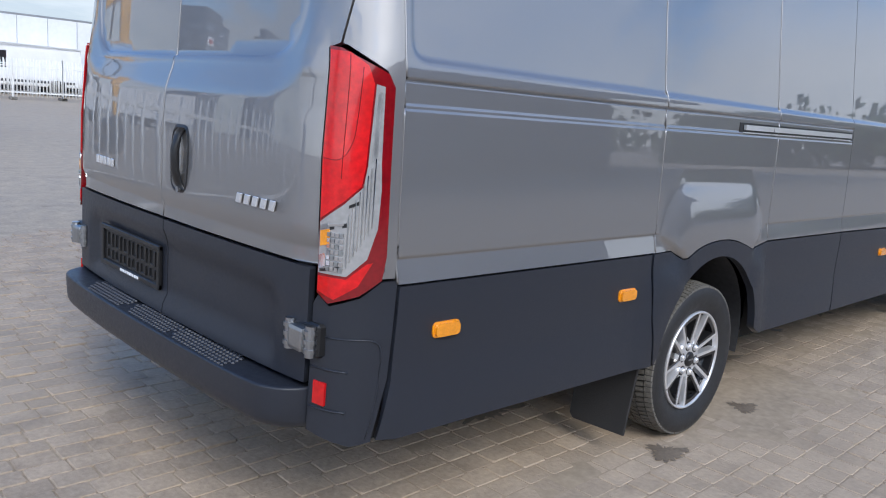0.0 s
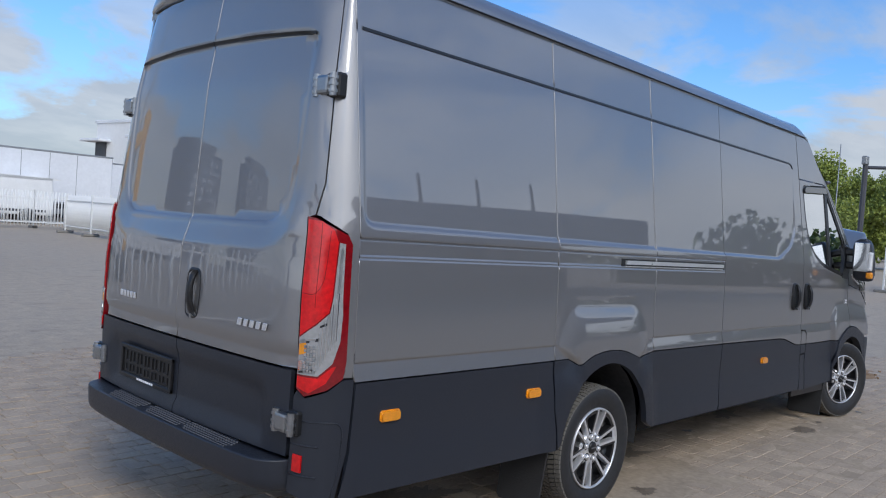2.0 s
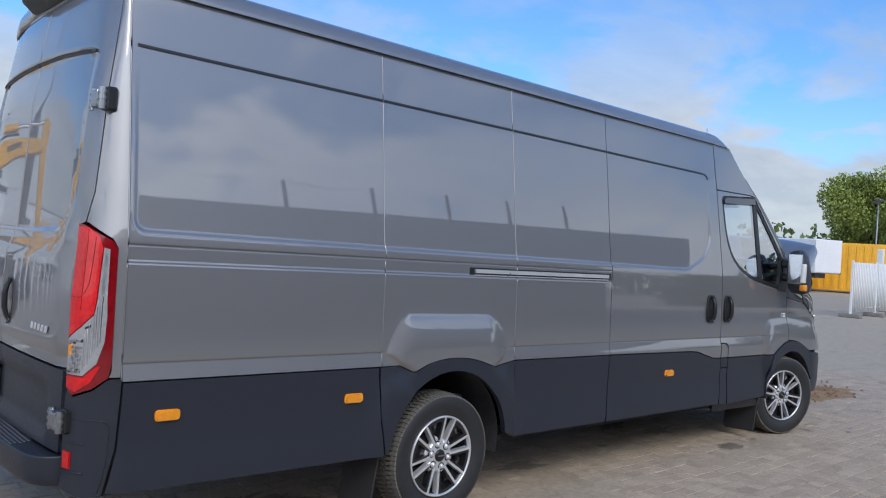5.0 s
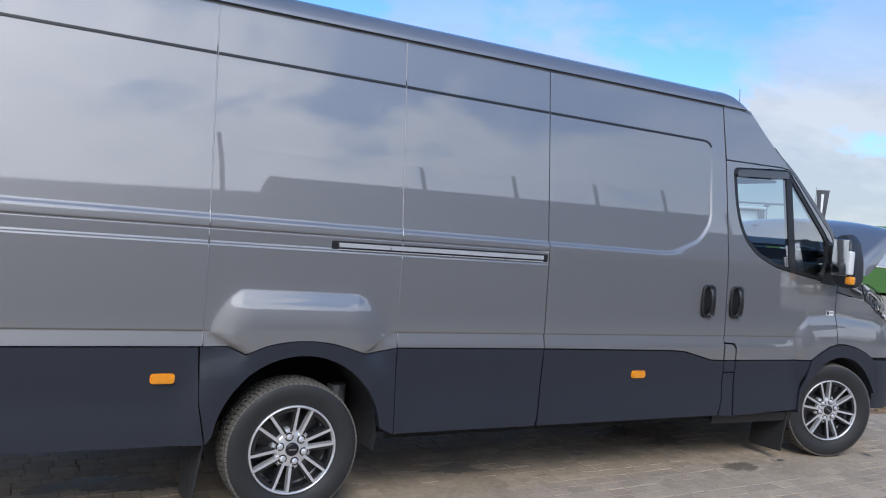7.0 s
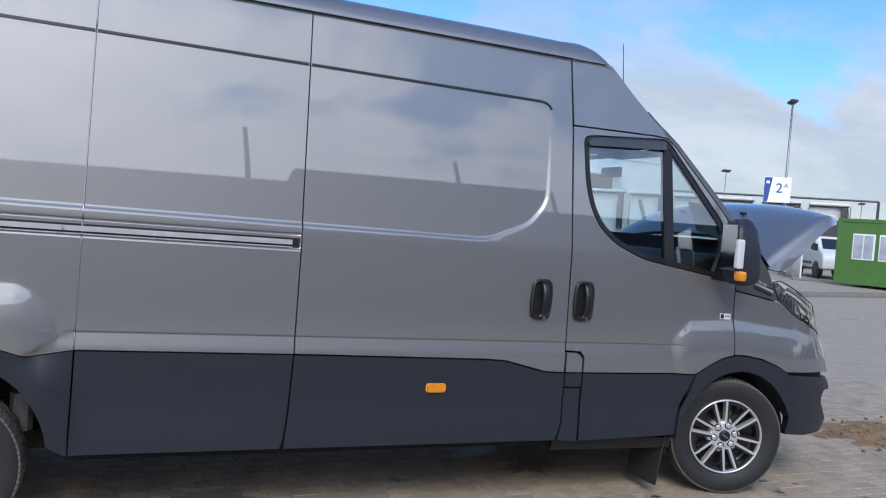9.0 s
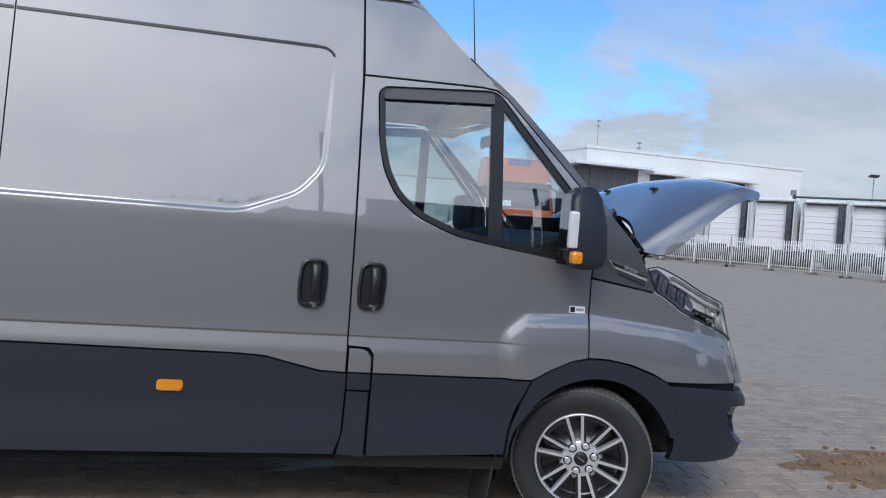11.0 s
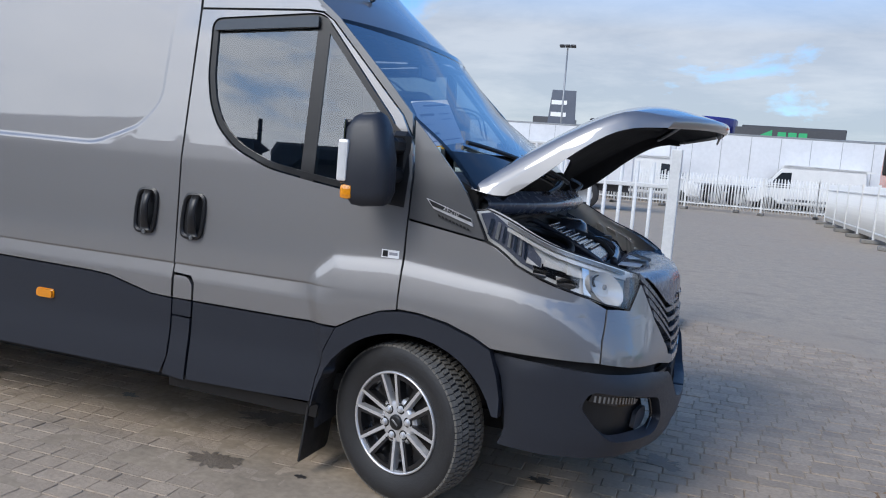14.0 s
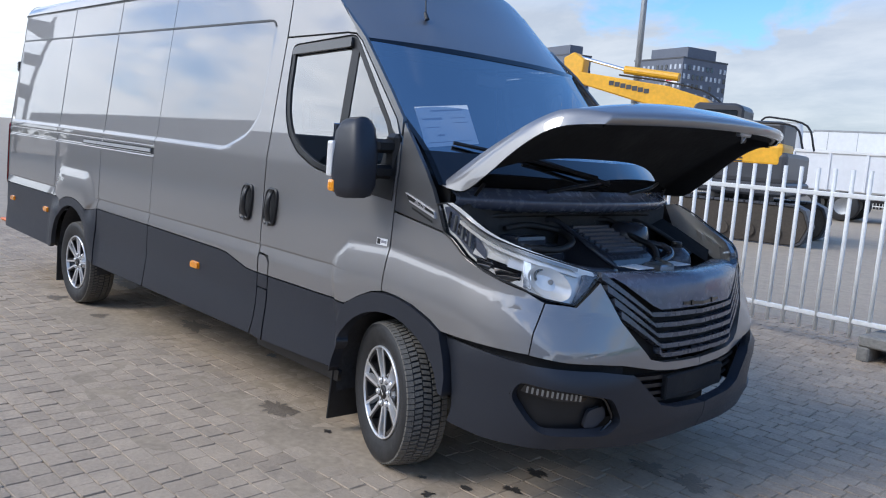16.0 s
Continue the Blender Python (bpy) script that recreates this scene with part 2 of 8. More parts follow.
TREAD = material("dusty tread rubber", (0.135, 0.126, 0.110), 0.85, 0, 0, 0.35, 120, 0.3)
ALLOY = material("machined alloy", (0.80, 0.80, 0.81), 0.32, 0.65, 0.6, 0, 200, 0.05)
ALLOY_DARK = material("black painted alloy", (0.02, 0.02, 0.022), 0.3, 0.3, 0.4, 0, 200, 0.1)
CHROME = material("chrome", (0.75, 0.76, 0.78), 0.08, 1.0, 0, 0, 100, 0.03)
STEEL = material("brushed steel", (0.40, 0.41, 0.42), 0.35, 1.0, 0, 0.05, 120, 0.1)
RED_LENS = material("red lamp lens", (0.62, 0.006, 0.008), 0.20, 0, 0.45, 0.0, 60, 0.30)
RED_DARK = material("deep red lamp lens", (0.20, 0.003, 0.006), 0.12, 0, 0.6, 0.0, 60, 0.25)
CLEAR_LENS = material("clear grey lamp lens", (0.42, 0.415, 0.41), 0.20, 0.35, 0.7, 0.1, 60, 0.15)
AMBER = material("amber lens", (0.85, 0.30, 0.01), 0.15, 0, 1.0, 0.2, 150, 0.2)
REFLECTOR = material("lamp reflector", (0.90, 0.90, 0.89), 0.24, 0.30, 0.4, 0.0, 40, 0.04)
GLASS = glass("tinted window glass", (0.60, 0.72, 0.70), 5.0)
WINDSHIELD = glass("windshield glass", (0.78, 0.86, 0.93), 0.7)
LENS = glass("clear lamp glass", (0.97, 0.98, 0.99), 1.6)
SMOKE = glass("smoked visor plastic", (0.06, 0.06, 0.065), 1.8)
WHITE_PAINT = material("white paint", (0.72, 0.72, 0.71), 0.4, 0, 0.2, 0.03, 30, 0.06)
FENCE_WHITE = material("white powder coat", (0.75, 0.75, 0.73), 0.5, 0, 0, 0.05, 40, 0.08)
TRAILER_WHITE = material("white trailer panel", (0.70, 0.71, 0.73), 0.45, 0, 0, 0.02, 6, 0.06)
CONCRETE = material("grey concrete", (0.22, 0.21, 0.19), 0.9, 0, 0, 0.5, 40, 0.3)
PAPER = material("white paper", (0.88, 0.88, 0.88), 0.7, 0, 0, 0, 40, 0.03)
INK = material("grey print", (0.34, 0.34, 0.37), 0.7, 0, 0, 0, 40, 0.03)
SEAT = material("dark seat cloth", (0.035, 0.036, 0.04), 0.9, 0, 0, 0.3, 250, 0.2)
DASH = material("dashboard plastic", (0.025, 0.026, 0.028), 0.65, 0, 0, 0.2, 300, 0.15)
ORANGE = material("orange truck paint", (0.80, 0.14, 0.015), 0.3, 0, 0.8, 0, 80, 0.06)
YELLOW = material("excavator yellow", (0.84, 0.42, 0.025), 0.45, 0, 0.2, 0.1, 12, 0.15)
GREEN = material("green container paint", (0.075, 0.19, 0.04), 0.5, 0, 0, 0.1, 10, 0.15)
BLUE = material("deep blue cladding", (0.02, 0.025, 0.22), 0.35, 0.2, 0.2, 0, 10, 0.1)
SLATE = material("slate grey cladding", (0.105, 0.12, 0.155), 0.5, 0, 0, 0.05, 4, 0.12)
DARK_SLATE = material("dark slate roof edge", (0.05, 0.056, 0.072), 0.6, 0, 0, 0.05, 4, 0.12)
HALL_GREY = material("grey hall cladding", (0.12, 0.12, 0.13), 0.6, 0, 0, 0.05, 3, 0.12)
SLAM = material("satin slate plastic", (0.070, 0.078, 0.098), 0.28, 0, 0.3, 0.03, 200, 0.1)
COWL = material("dark slate cowl plastic", (0.105, 0.118, 0.160), 0.26, 0, 0.2, 0.03, 200, 0.12)
BAY_PLASTIC = material("satin black plastic", (0.048, 0.052, 0.066), 0.16, 0, 0.2, 0.08, 120, 0.2)
VISOR = material("grey smoked visor", (0.045, 0.047, 0.05), 0.12, 0, 0.4, 0, 50, 0.05)
CHARCOAL = material("charcoal panels", (0.055, 0.057, 0.065), 0.4, 0, 0, 0.02, 4, 0.12)
RENDER_WHITE = material("white building panels", (0.74, 0.74, 0.73), 0.6, 0, 0, 0.03, 2, 0.05)
DARK_GLASS = material("dark window glass", (0.02, 0.025, 0.03), 0.05, 0, 0.5, 0, 10, 0.1)
PALE_GLASS = material("window with pale blinds", (0.40, 0.44, 0.50), 0.15, 0, 0.5, 0, 3, 0.35)
BARK = material("bark", (0.08, 0.06, 0.045), 0.9, 0, 0, 0.6, 20, 0.3)
RUST = material("dusty track steel", (0.075, 0.062, 0.05), 0.8, 0.3, 0, 0.4, 20, 0.35)
CONE = material("orange cone plastic", (0.80, 0.17, 0.03), 0.5, 0, 0, 0.05, 40, 0.1)
GREY_METAL = material("galvanised steel", (0.30, 0.31, 0.32), 0.45, 0.7, 0, 0.1, 30, 0.15)
SIGN_BLUE = material("sign blue", (0.015, 0.06, 0.30), 0.4, 0, 0.2, 0, 30, 0.04)
SIGN_GREEN = material("sign green", (0.02, 0.38, 0.14), 0.4, 0, 0.2, 0, 30, 0.04)
EARTH = material("sandy soil", (0.28, 0.17, 0.085), 0.95, 0, 0, 0.8, 40, 0.4)


def leaf_material(name, color):
    m = material(name, color, 0.6, 0, 0, 0, 6, 0.0)
    n, l = m.node_tree.nodes, m.node_tree.links
    geo = n.new("ShaderNodeNewGeometry")
    ramp = n.new("ShaderNodeValToRGB")
    ramp.color_ramp.elements[0].color = (color[0] * 0.55, color[1] * 0.6, color[2] * 0.6, 1)
    ramp.color_ramp.elements[1].color = (color[0] * 1.5, color[1] * 1.35, color[2] * 1.2, 1)
    l.new(geo.outputs["Random Per Island"], ramp.inputs[0])
    l.new(ramp.outputs[0], n["Principled BSDF"].inputs["Base Color"])
    return m


LEAF = leaf_material("spring leaves", (0.21, 0.27, 0.055))
LEAF_DARK = leaf_material("dark leaves", (0.075, 0.115, 0.035))


# ---- building tools ----
def mesh_of(name, bm, mat, smooth=False):
    me = bpy.data.meshes.new(name)
    bm.to_mesh(me)
    bm.free()
    if smooth:
        me.polygons.foreach_set("use_smooth", [True] * len(me.polygons))
    me.materials.append(mat)
    return me


def part(name, bm, mat, parent, label="", smooth=False):
    ob = new(name, mesh_of(name, bm, mat, smooth))
    ob.parent = parent
    if label:
        tagged(ob, label)
    return ob


def thing(name, label, category, group="", kind="", at=None):
    ob = new(name)
    tagged(ob, label, category, group, kind)
    if at is not None:
        ob.matrix_basis = at
    return ob


def box(bm, lo, hi, bevel=0.0, m=None, seg=1):
    """A box from corner to corner, its edges bevelled, moved by m."""
    b = bmesh.new()
    bmesh.ops.create_cube(b, size=1)
    for v in b.verts:
        v.co = Vector([(lo[k] + hi[k]) / 2 + v.co[k] * (hi[k] - lo[k]) for k in range(3)])
    if bevel:
        bmesh.ops.bevel(b, geom=b.edges[:], offset=bevel, segments=seg, affect="EDGES", profile=0.6)
    join(bm, b, m)


def join(bm, b, m=None):
    if m is not None:
        b.transform(m)
    me = bpy.data.meshes.new("tmp")
    b.to_mesh(me)
    b.free()
    bm.from_mesh(me)
    bpy.data.meshes.remove(me)


def bx(lo, hi, bevel=0.0, m=None, seg=1):
    bm = bmesh.new()
    box(bm, lo, hi, bevel, m, seg)
    return bm


def rod(bm, a, b, r, r2=None, n=10, caps=True):
    """A round bar from a to b."""
    a, b = Vector(a), Vector(b)
    r2 = r if r2 is None else r2
    t = bmesh.new()
    bmesh.ops.create_cone(t, cap_ends=caps, segments=n, radius1=r, radius2=r2, depth=(b - a).length)
    t.transform(Matrix.Translation((a + b) / 2) @ (b - a).to_track_quat("Z", "Y").to_matrix().to_4x4())
    join(bm, t)


def tube(bm, pts, r, n=8):
    """A round tube along points."""
    pts = [Vector(p) for p in pts]
    rings = []
    for i, p in enumerate(pts):
        d = (pts[min(i + 1, len(pts) - 1)] - pts[max(i - 1, 0)]).normalized()
        q = d.to_track_quat("Z", "Y")
        rings.append([bm.verts.new(p + q @ Vector((r * math.cos(2 * math.pi * k / n), r * math.sin(2 * math.pi * k / n), 0))) for k in range(n)])
    for a, b in zip(rings, rings[1:]):
        for k in range(n):
            bm.faces.new((a[k], a[(k + 1) % n], b[(k + 1) % n], b[k]))
    bm.faces.new(rings[0][::-1])
    bm.faces.new(rings[-1])


def prism(bm, outline, d0, d1, axis="y", m=None, bevel=0.0):
    """A flat outline of (a, b) pairs pushed out from d0 to d1 along an axis. y: (x, z); x: (y, z); z: (x, y)."""
    b = bmesh.new()
    put = {"y": lambda a, c, d: (a, d, c), "x": lambda a, c, d: (d, a, c), "z": lambda a, c, d: (a, c, d)}[axis]
    va = [b.verts.new(put(p[0], p[1], d0)) for p in outline]
    vb = [b.verts.new(put(p[0], p[1], d1)) for p in outline]
    b.faces.new(va)
    b.faces.new(vb[::-1])
    k = len(outline)
    for i in range(k):
        b.faces.new((va[i], vb[i], vb[(i + 1) % k], va[(i + 1) % k]))
    bmesh.ops.recalc_face_normals(b, faces=b.faces[:])
    if bevel:
        bmesh.ops.bevel(b, geom=b.edges[:], offset=bevel, segments=1, affect="EDGES")
    join(bm, b, m)


def loft(bm, rows, close=False):
    """A sheet through rows of points of equal count."""
    vs = [[bm.verts.new(p) for p in row] for row in rows]
    for a, b in zip(vs, vs[1:]):
        for i in range(len(a) - (0 if close else 1)):
            j = (i + 1) % len(a)
            bm.faces.new((a[i], a[j], b[j], b[i]))
    return vs


def lathe(bm, prof, n=48, axis="y", m=None):
    """A profile of (radius, along) pairs turned round an axis."""
    b = bmesh.new()
    rows = []
    for k in range(n):
        a = 2 * math.pi * k / n
        rows.append([(r * math.cos(a), h, r * math.sin(a)) if axis == "y" else (r * math.cos(a), r * math.sin(a), h) for r, h in prof])
    vs = [[b.verts.new(p) for p in row] for row in rows]
    for k in range(n):
        a, c = vs[k], vs[(k + 1) % n]
        for i in range(len(prof) - 1):
            b.faces.new((a[i], a[i + 1], c[i + 1], c[i]))
    bmesh.ops.remove_doubles(b, verts=b.verts[:], dist=1e-5)
    bmesh.ops.recalc_face_normals(b, faces=b.faces[:])
    join(bm, b, m)


def smooth_line(pts, n=6):
    """Catmull-Rom through points (2D or 3D)."""
    p = [np.array(q, float) for q in pts]
    p = [2 * p[0] - p[1]] + p + [2 * p[-1] - p[-2]]
    out = []
    for i in range(1, len(p) - 2):
        for k in range(n):
            t = k / n
            out.append(0.5 * (2 * p[i] + (p[i + 1] - p[i - 1]) * t + (2 * p[i - 1] - 5 * p[i] + 4 * p[i + 1] - p[i + 2]) * t * t + (3 * p[i] - p[i - 1] - 3 * p[i + 1] + p[i + 2]) * t ** 3))
    out.append(p[-2])
    return np.array(out)


def words(name, text, size, m, mat, parent, depth=0.003, label=""):
    """Raised lettering in the built-in font, as a mesh; lies in its xy plane."""
    cu = bpy.data.curves.new(name, "FONT")
    cu.body, cu.size, cu.extrude, cu.align_x, cu.align_y = text, size, depth, "CENTER", "CENTER"
    tmp = bpy.data.objects.new(name, cu)
    scene.collection.objects.link(tmp)
    me = bpy.data.meshes.new_from_object(tmp)
    bpy.data.objects.remove(tmp)
    bpy.data.curves.remove(cu)
    me.materials.clear()
    me.materials.append(mat)
    ob = new(name, me)
    ob.parent = parent
    ob.matrix_basis = m
    if label:
        tagged(ob, label)
    return ob


# ---- the van: one skin, in (u, z); u runs along the side and round both ends ----
PLAN_REAR = smooth_line([(-1.80, 1.0), (-1.865, 0.985), (-1.915, 0.945), (-1.945, 0.885), (-1.962, 0.78), (-1.975, 0.58), (-1.984, 0.3), (-1.986, 0.0)])
PLAN_FRONT = smooth_line([(4.4, 1.0), (4.6, 1.0), (4.77, 0.975), (4.89, 0.925), (4.97, 0.855), (5.03, 0.755), (5.08, 0.62), (5.12, 0.45), (5.15, 0.25), (5.16, 0.0)])


def arc(line):
    return np.concatenate(([0], np.cumsum(np.hypot(*np.diff(line, axis=0).T))))


U_REAR, U_FRONT = -1.80 - arc(PLAN_REAR), 4.4 + arc(PLAN_FRONT)
U = np.concatenate((U_REAR[::-1], U_FRONT))
PX = np.concatenate((PLAN_REAR[::-1, 0], PLAN_FRONT[:, 0]))
PY = np.concatenate((PLAN_REAR[::-1, 1], PLAN_FRONT[:, 1]))
UR, UF = U[0], U[-1]          # the middle of the back and of the nose
PROFILE = smooth_line([(0.0, 0.97), (0.3, 0.992), (0.6, 1.0), (0.9, 1.0), (1.13, 0.993), (1.30, 0.987), (1.38, 0.9845), (1.43, 0.9825), (1.46, 0.979), (1.5, 0.9725), (1.8, 0.930), (2.1, 0.886), (2.3, 0.857), (2.44, 0.838), (2.60, 0.815), (2.8, 0.79)])


def u_at_y(y, front):
    """u where the plan comes to half-width y at an end."""
    line, us = (PLAN_FRONT, U_FRONT) if front else (PLAN_REAR, U_REAR)
    return float(np.interp(-y, -line[:, 1], us))


SEAM = [(4.905, 0.780), (4.936, 0.870), (5.0, 0.990)]     # front edge of the wings, upwards


def ss(a, b, x):
    t = np.clip((x - a) / (b - a), 0, 1)
    return t * t * (3 - 2 * t)


def sdf(poly, u, z):
    """Distance to a polygon, negative inside."""
    p = np.array(poly, float)
    d = np.full(np.shape(u), 1e9)
    inside = np.zeros(np.shape(u), bool)
    for a, b in zip(p, np.roll(p, -1, axis=0)):
        e = b - a
        t = np.clip(((u - a[0]) * e[0] + (z - a[1]) * e[1]) / (e @ e), 0, 1)
        d = np.minimum(d, np.hypot(u - a[0] - t * e[0], z - a[1] - t * e[1]))
        with np.errstate(divide="ignore", invalid="ignore"):
            inside ^= ((a[1] > z) != (b[1] > z)) & (u < e[0] * (z - a[1]) / (e[1] if e[1] else 1e-12) + a[0])
    return np.where(inside, -d, d)


def rounded(poly, r=0.05, n=5):
    """A polygon with its corners rounded."""
    out, p = [], [np.array(q, float) for q in poly]
    for i, q in enumerate(p):
        a, b = p[i - 1] - q, p[(i + 1) % len(p)] - q
        la, lb = np.hypot(*a), np.hypot(*b)
        k = min(r, la * 0.45, lb * 0.45)
        s, e = q + a / la * k, q + b / lb * k
        for j in range(n + 1):
            t = j / n
            out.append(tuple((1 - t) ** 2 * s + 2 * t * (1 - t) * q + t * t * e))
    return out


UPPER_PANEL = rounded([(-1.775, 1.470), (2.41, 1.455), (2.66, 1.555), (2.765, 1.68), (2.785, 2.225), (-1.775, 2.245)], 0.06)
ARCH_BULGE = rounded([(-0.29, 0.832), (-0.46, 0.932), (-0.43, 1.03), (-0.34, 1.14), (0.29, 1.135), (0.43, 1.04), (0.47, 0.932), (0.33, 0.832)], 0.05)
DOOR_BULGE = rounded([(3.72, 0.5), (3.60, 0.97), (3.72, 1.085), (4.06, 1.10), (4.55, 1.05), (4.9, 1.0), (5.15, 0.965), (5.5, 0.90), (5.5, 0.5)], 0.06)


def skin(u, z, off=0.0, features=True):
    """The place on the right or left half (y > 0 here) of the skin, off metres outside it."""
    u, z = np.asarray(u, float), np.asarray(z, float)
    x, y = np.interp(u, U, PX), np.interp(u, U, PY)
    e = 0.01
    uc = np.clip(u, UR + 0.02, UF - 0.02)
    tx, ty = np.interp(uc + e, U, PX) - np.interp(uc - e, U, PX), np.interp(uc + e, U, PY) - np.interp(uc - e, U, PY)
    ln = np.hypot(tx, ty)
    nx, ny = -ty / ln, tx / ln
    w = np.interp(z, PROFILE[:, 0], PROFILE[:, 1])
    add = np.full(np.shape(u), float(off))
    if features:
        on_side = ss(-1.86, -1.80, u) * (1 - ss(4.6, 4.9, u))
        slope = 1.7 * np.clip(0.935 - z, 0, 0.10)
        arch_in = np.maximum(ss(-0.022, 0.022, u + 0.46 - slope) * ss(-0.022, 0.022, 0.47 - 0.85 * slope - u), ss(0.95, 0.98, z))
        add += on_side * (0.0145 * np.clip((0.937 - z) / 0.068, 0, 1) - 0.005 * ss(0.944, 0.938, z)) * (1 - arch_in) * (1 - ss(3.50, 3.80, u))
        add -= ss(-1.84, -1.79, u) * (1 - ss(2.90, 2.92, u)) * 0.006 * (0.5 * ss(1.339, 1.343, z) + 0.5 * ss(1.353, 1.357, z)) * (1 - ss(1.414, 1.426, z)) * (1 - ss(1.440, 1.446, u))
        up = sdf(UPPER_PANEL, u, z)
        add -= 0.011 * ss(0.004, -0.016, up) * ss(2.235, 1.50, z)
        add -= 0.009 * np.exp(-((z - 1.419) / 0.0026) ** 2) * on_side * (1 - ss(1.440, 1.444, u))
        arch_top = np.interp(u, [-0.56, -0.50, -0.43, -0.37, -0.32, 0.27, 0.33, 0.40, 0.48, 0.54], [0.62, 0.82, 1.03, 1.11, 1.14, 1.135, 1.11, 1.04, 0.82, 0.62])
        add += 0.033 * (1 - (1 - np.clip((arch_top - z) / (0.17 + 0.22 * ss(0.28, 0.44, np.abs(u + 0.01))), 0, 1)) ** 1.6) * on_side * np.maximum(arch_in, ss(0.84, 0.74, z))
        door_top = np.interp(u, [3.60, 3.66, 3.74, 4.06, 4.55, 4.9, 5.15, 5.5], [0.95, 1.02, 1.085, 1.10, 1.05, 1.0, 0.965, 0.90])
        door_left = np.interp(z, [0.5, 0.95, 1.1], [3.72, 3.60, 3.60])
        add += 0.032 * (1 - (1 - np.clip((door_top - z) / 0.20, 0, 1)) ** 1.8) * ss(0, 0.07, u - door_left) * (1 - 0.35 * ss(4.55, 4.9, u)) * (1 - ss(5.05, 5.45, u))
    rear = ss(-1.80, -1.94, x)
    x = x + rear * np.interp(z, [0, 1.2, 2.05, 2.45, 2.65], [0, 0, 0.045, 0.10, 0.14])
    x = x - ss(4.4, 4.95, x) * (0.10 + 0.26 * np.abs(y)) * np.maximum(0, z - 0.78)
    return np.stack([x + nx * add, y * w + ny * add, z], axis=-1)


def resample(poly, step):
    out = []
    for a, b in zip(poly, list(poly[1:]) + [poly[0]]):
        k = max(1, int(math.ceil(math.hypot(b[0] - a[0], b[1] - a[1]) / step)))
        out += [(a[0] + (b[0] - a[0]) * i / k, a[1] + (b[1] - a[1]) * i / k) for i in range(k)]
    return out


def shrink(poly, d):
    """A polygon drawn in by d."""
    p = np.array(poly, float)
    area = np.sum(p[:, 0] * np.roll(p[:, 1], -1) - np.roll(p[:, 0], -1) * p[:, 1])
    s = 1 if area > 0 else -1
    out = []
    for i in range(len(p)):
        e1, e2 = p[i] - p[i - 1], p[(i + 1) % len(p)] - p[i]
        n1, n2 = s * np.array((-e1[1], e1[0])) / (np.hypot(*e1) + 1e-12), s * np.array((-e2[1], e2[0])) / (np.hypot(*e2) + 1e-12)
        k = n1 + n2
        out.append(tuple(p[i] + k * d / max(0.5, k @ k / 2)))
    return out


DOME = (-0.045, -0.02, -0.004, 0.006)
FEATURE_LINES = [(UPPER_PANEL, (-0.032, -0.021, -0.016, -0.011, -0.006, -0.001, 0.004, 0.009, 0.018)), (ARCH_BULGE, DOME), (DOOR_BULGE, DOME)]
ROWS = [0.864, 0.868, 0.890, 0.912, 0.928, 0.933, 0.937, 0.939, 0.941, 0.9435, 0.949, 0.956, 1.330, 1.336, 1.339, 1.343, 1.346, 1.350, 1.353, 1.357, 1.361, 1.368, 1.404, 1.4095, 1.4135, 1.416, 1.419, 1.422, 1.4245, 1.4285, 1.434]


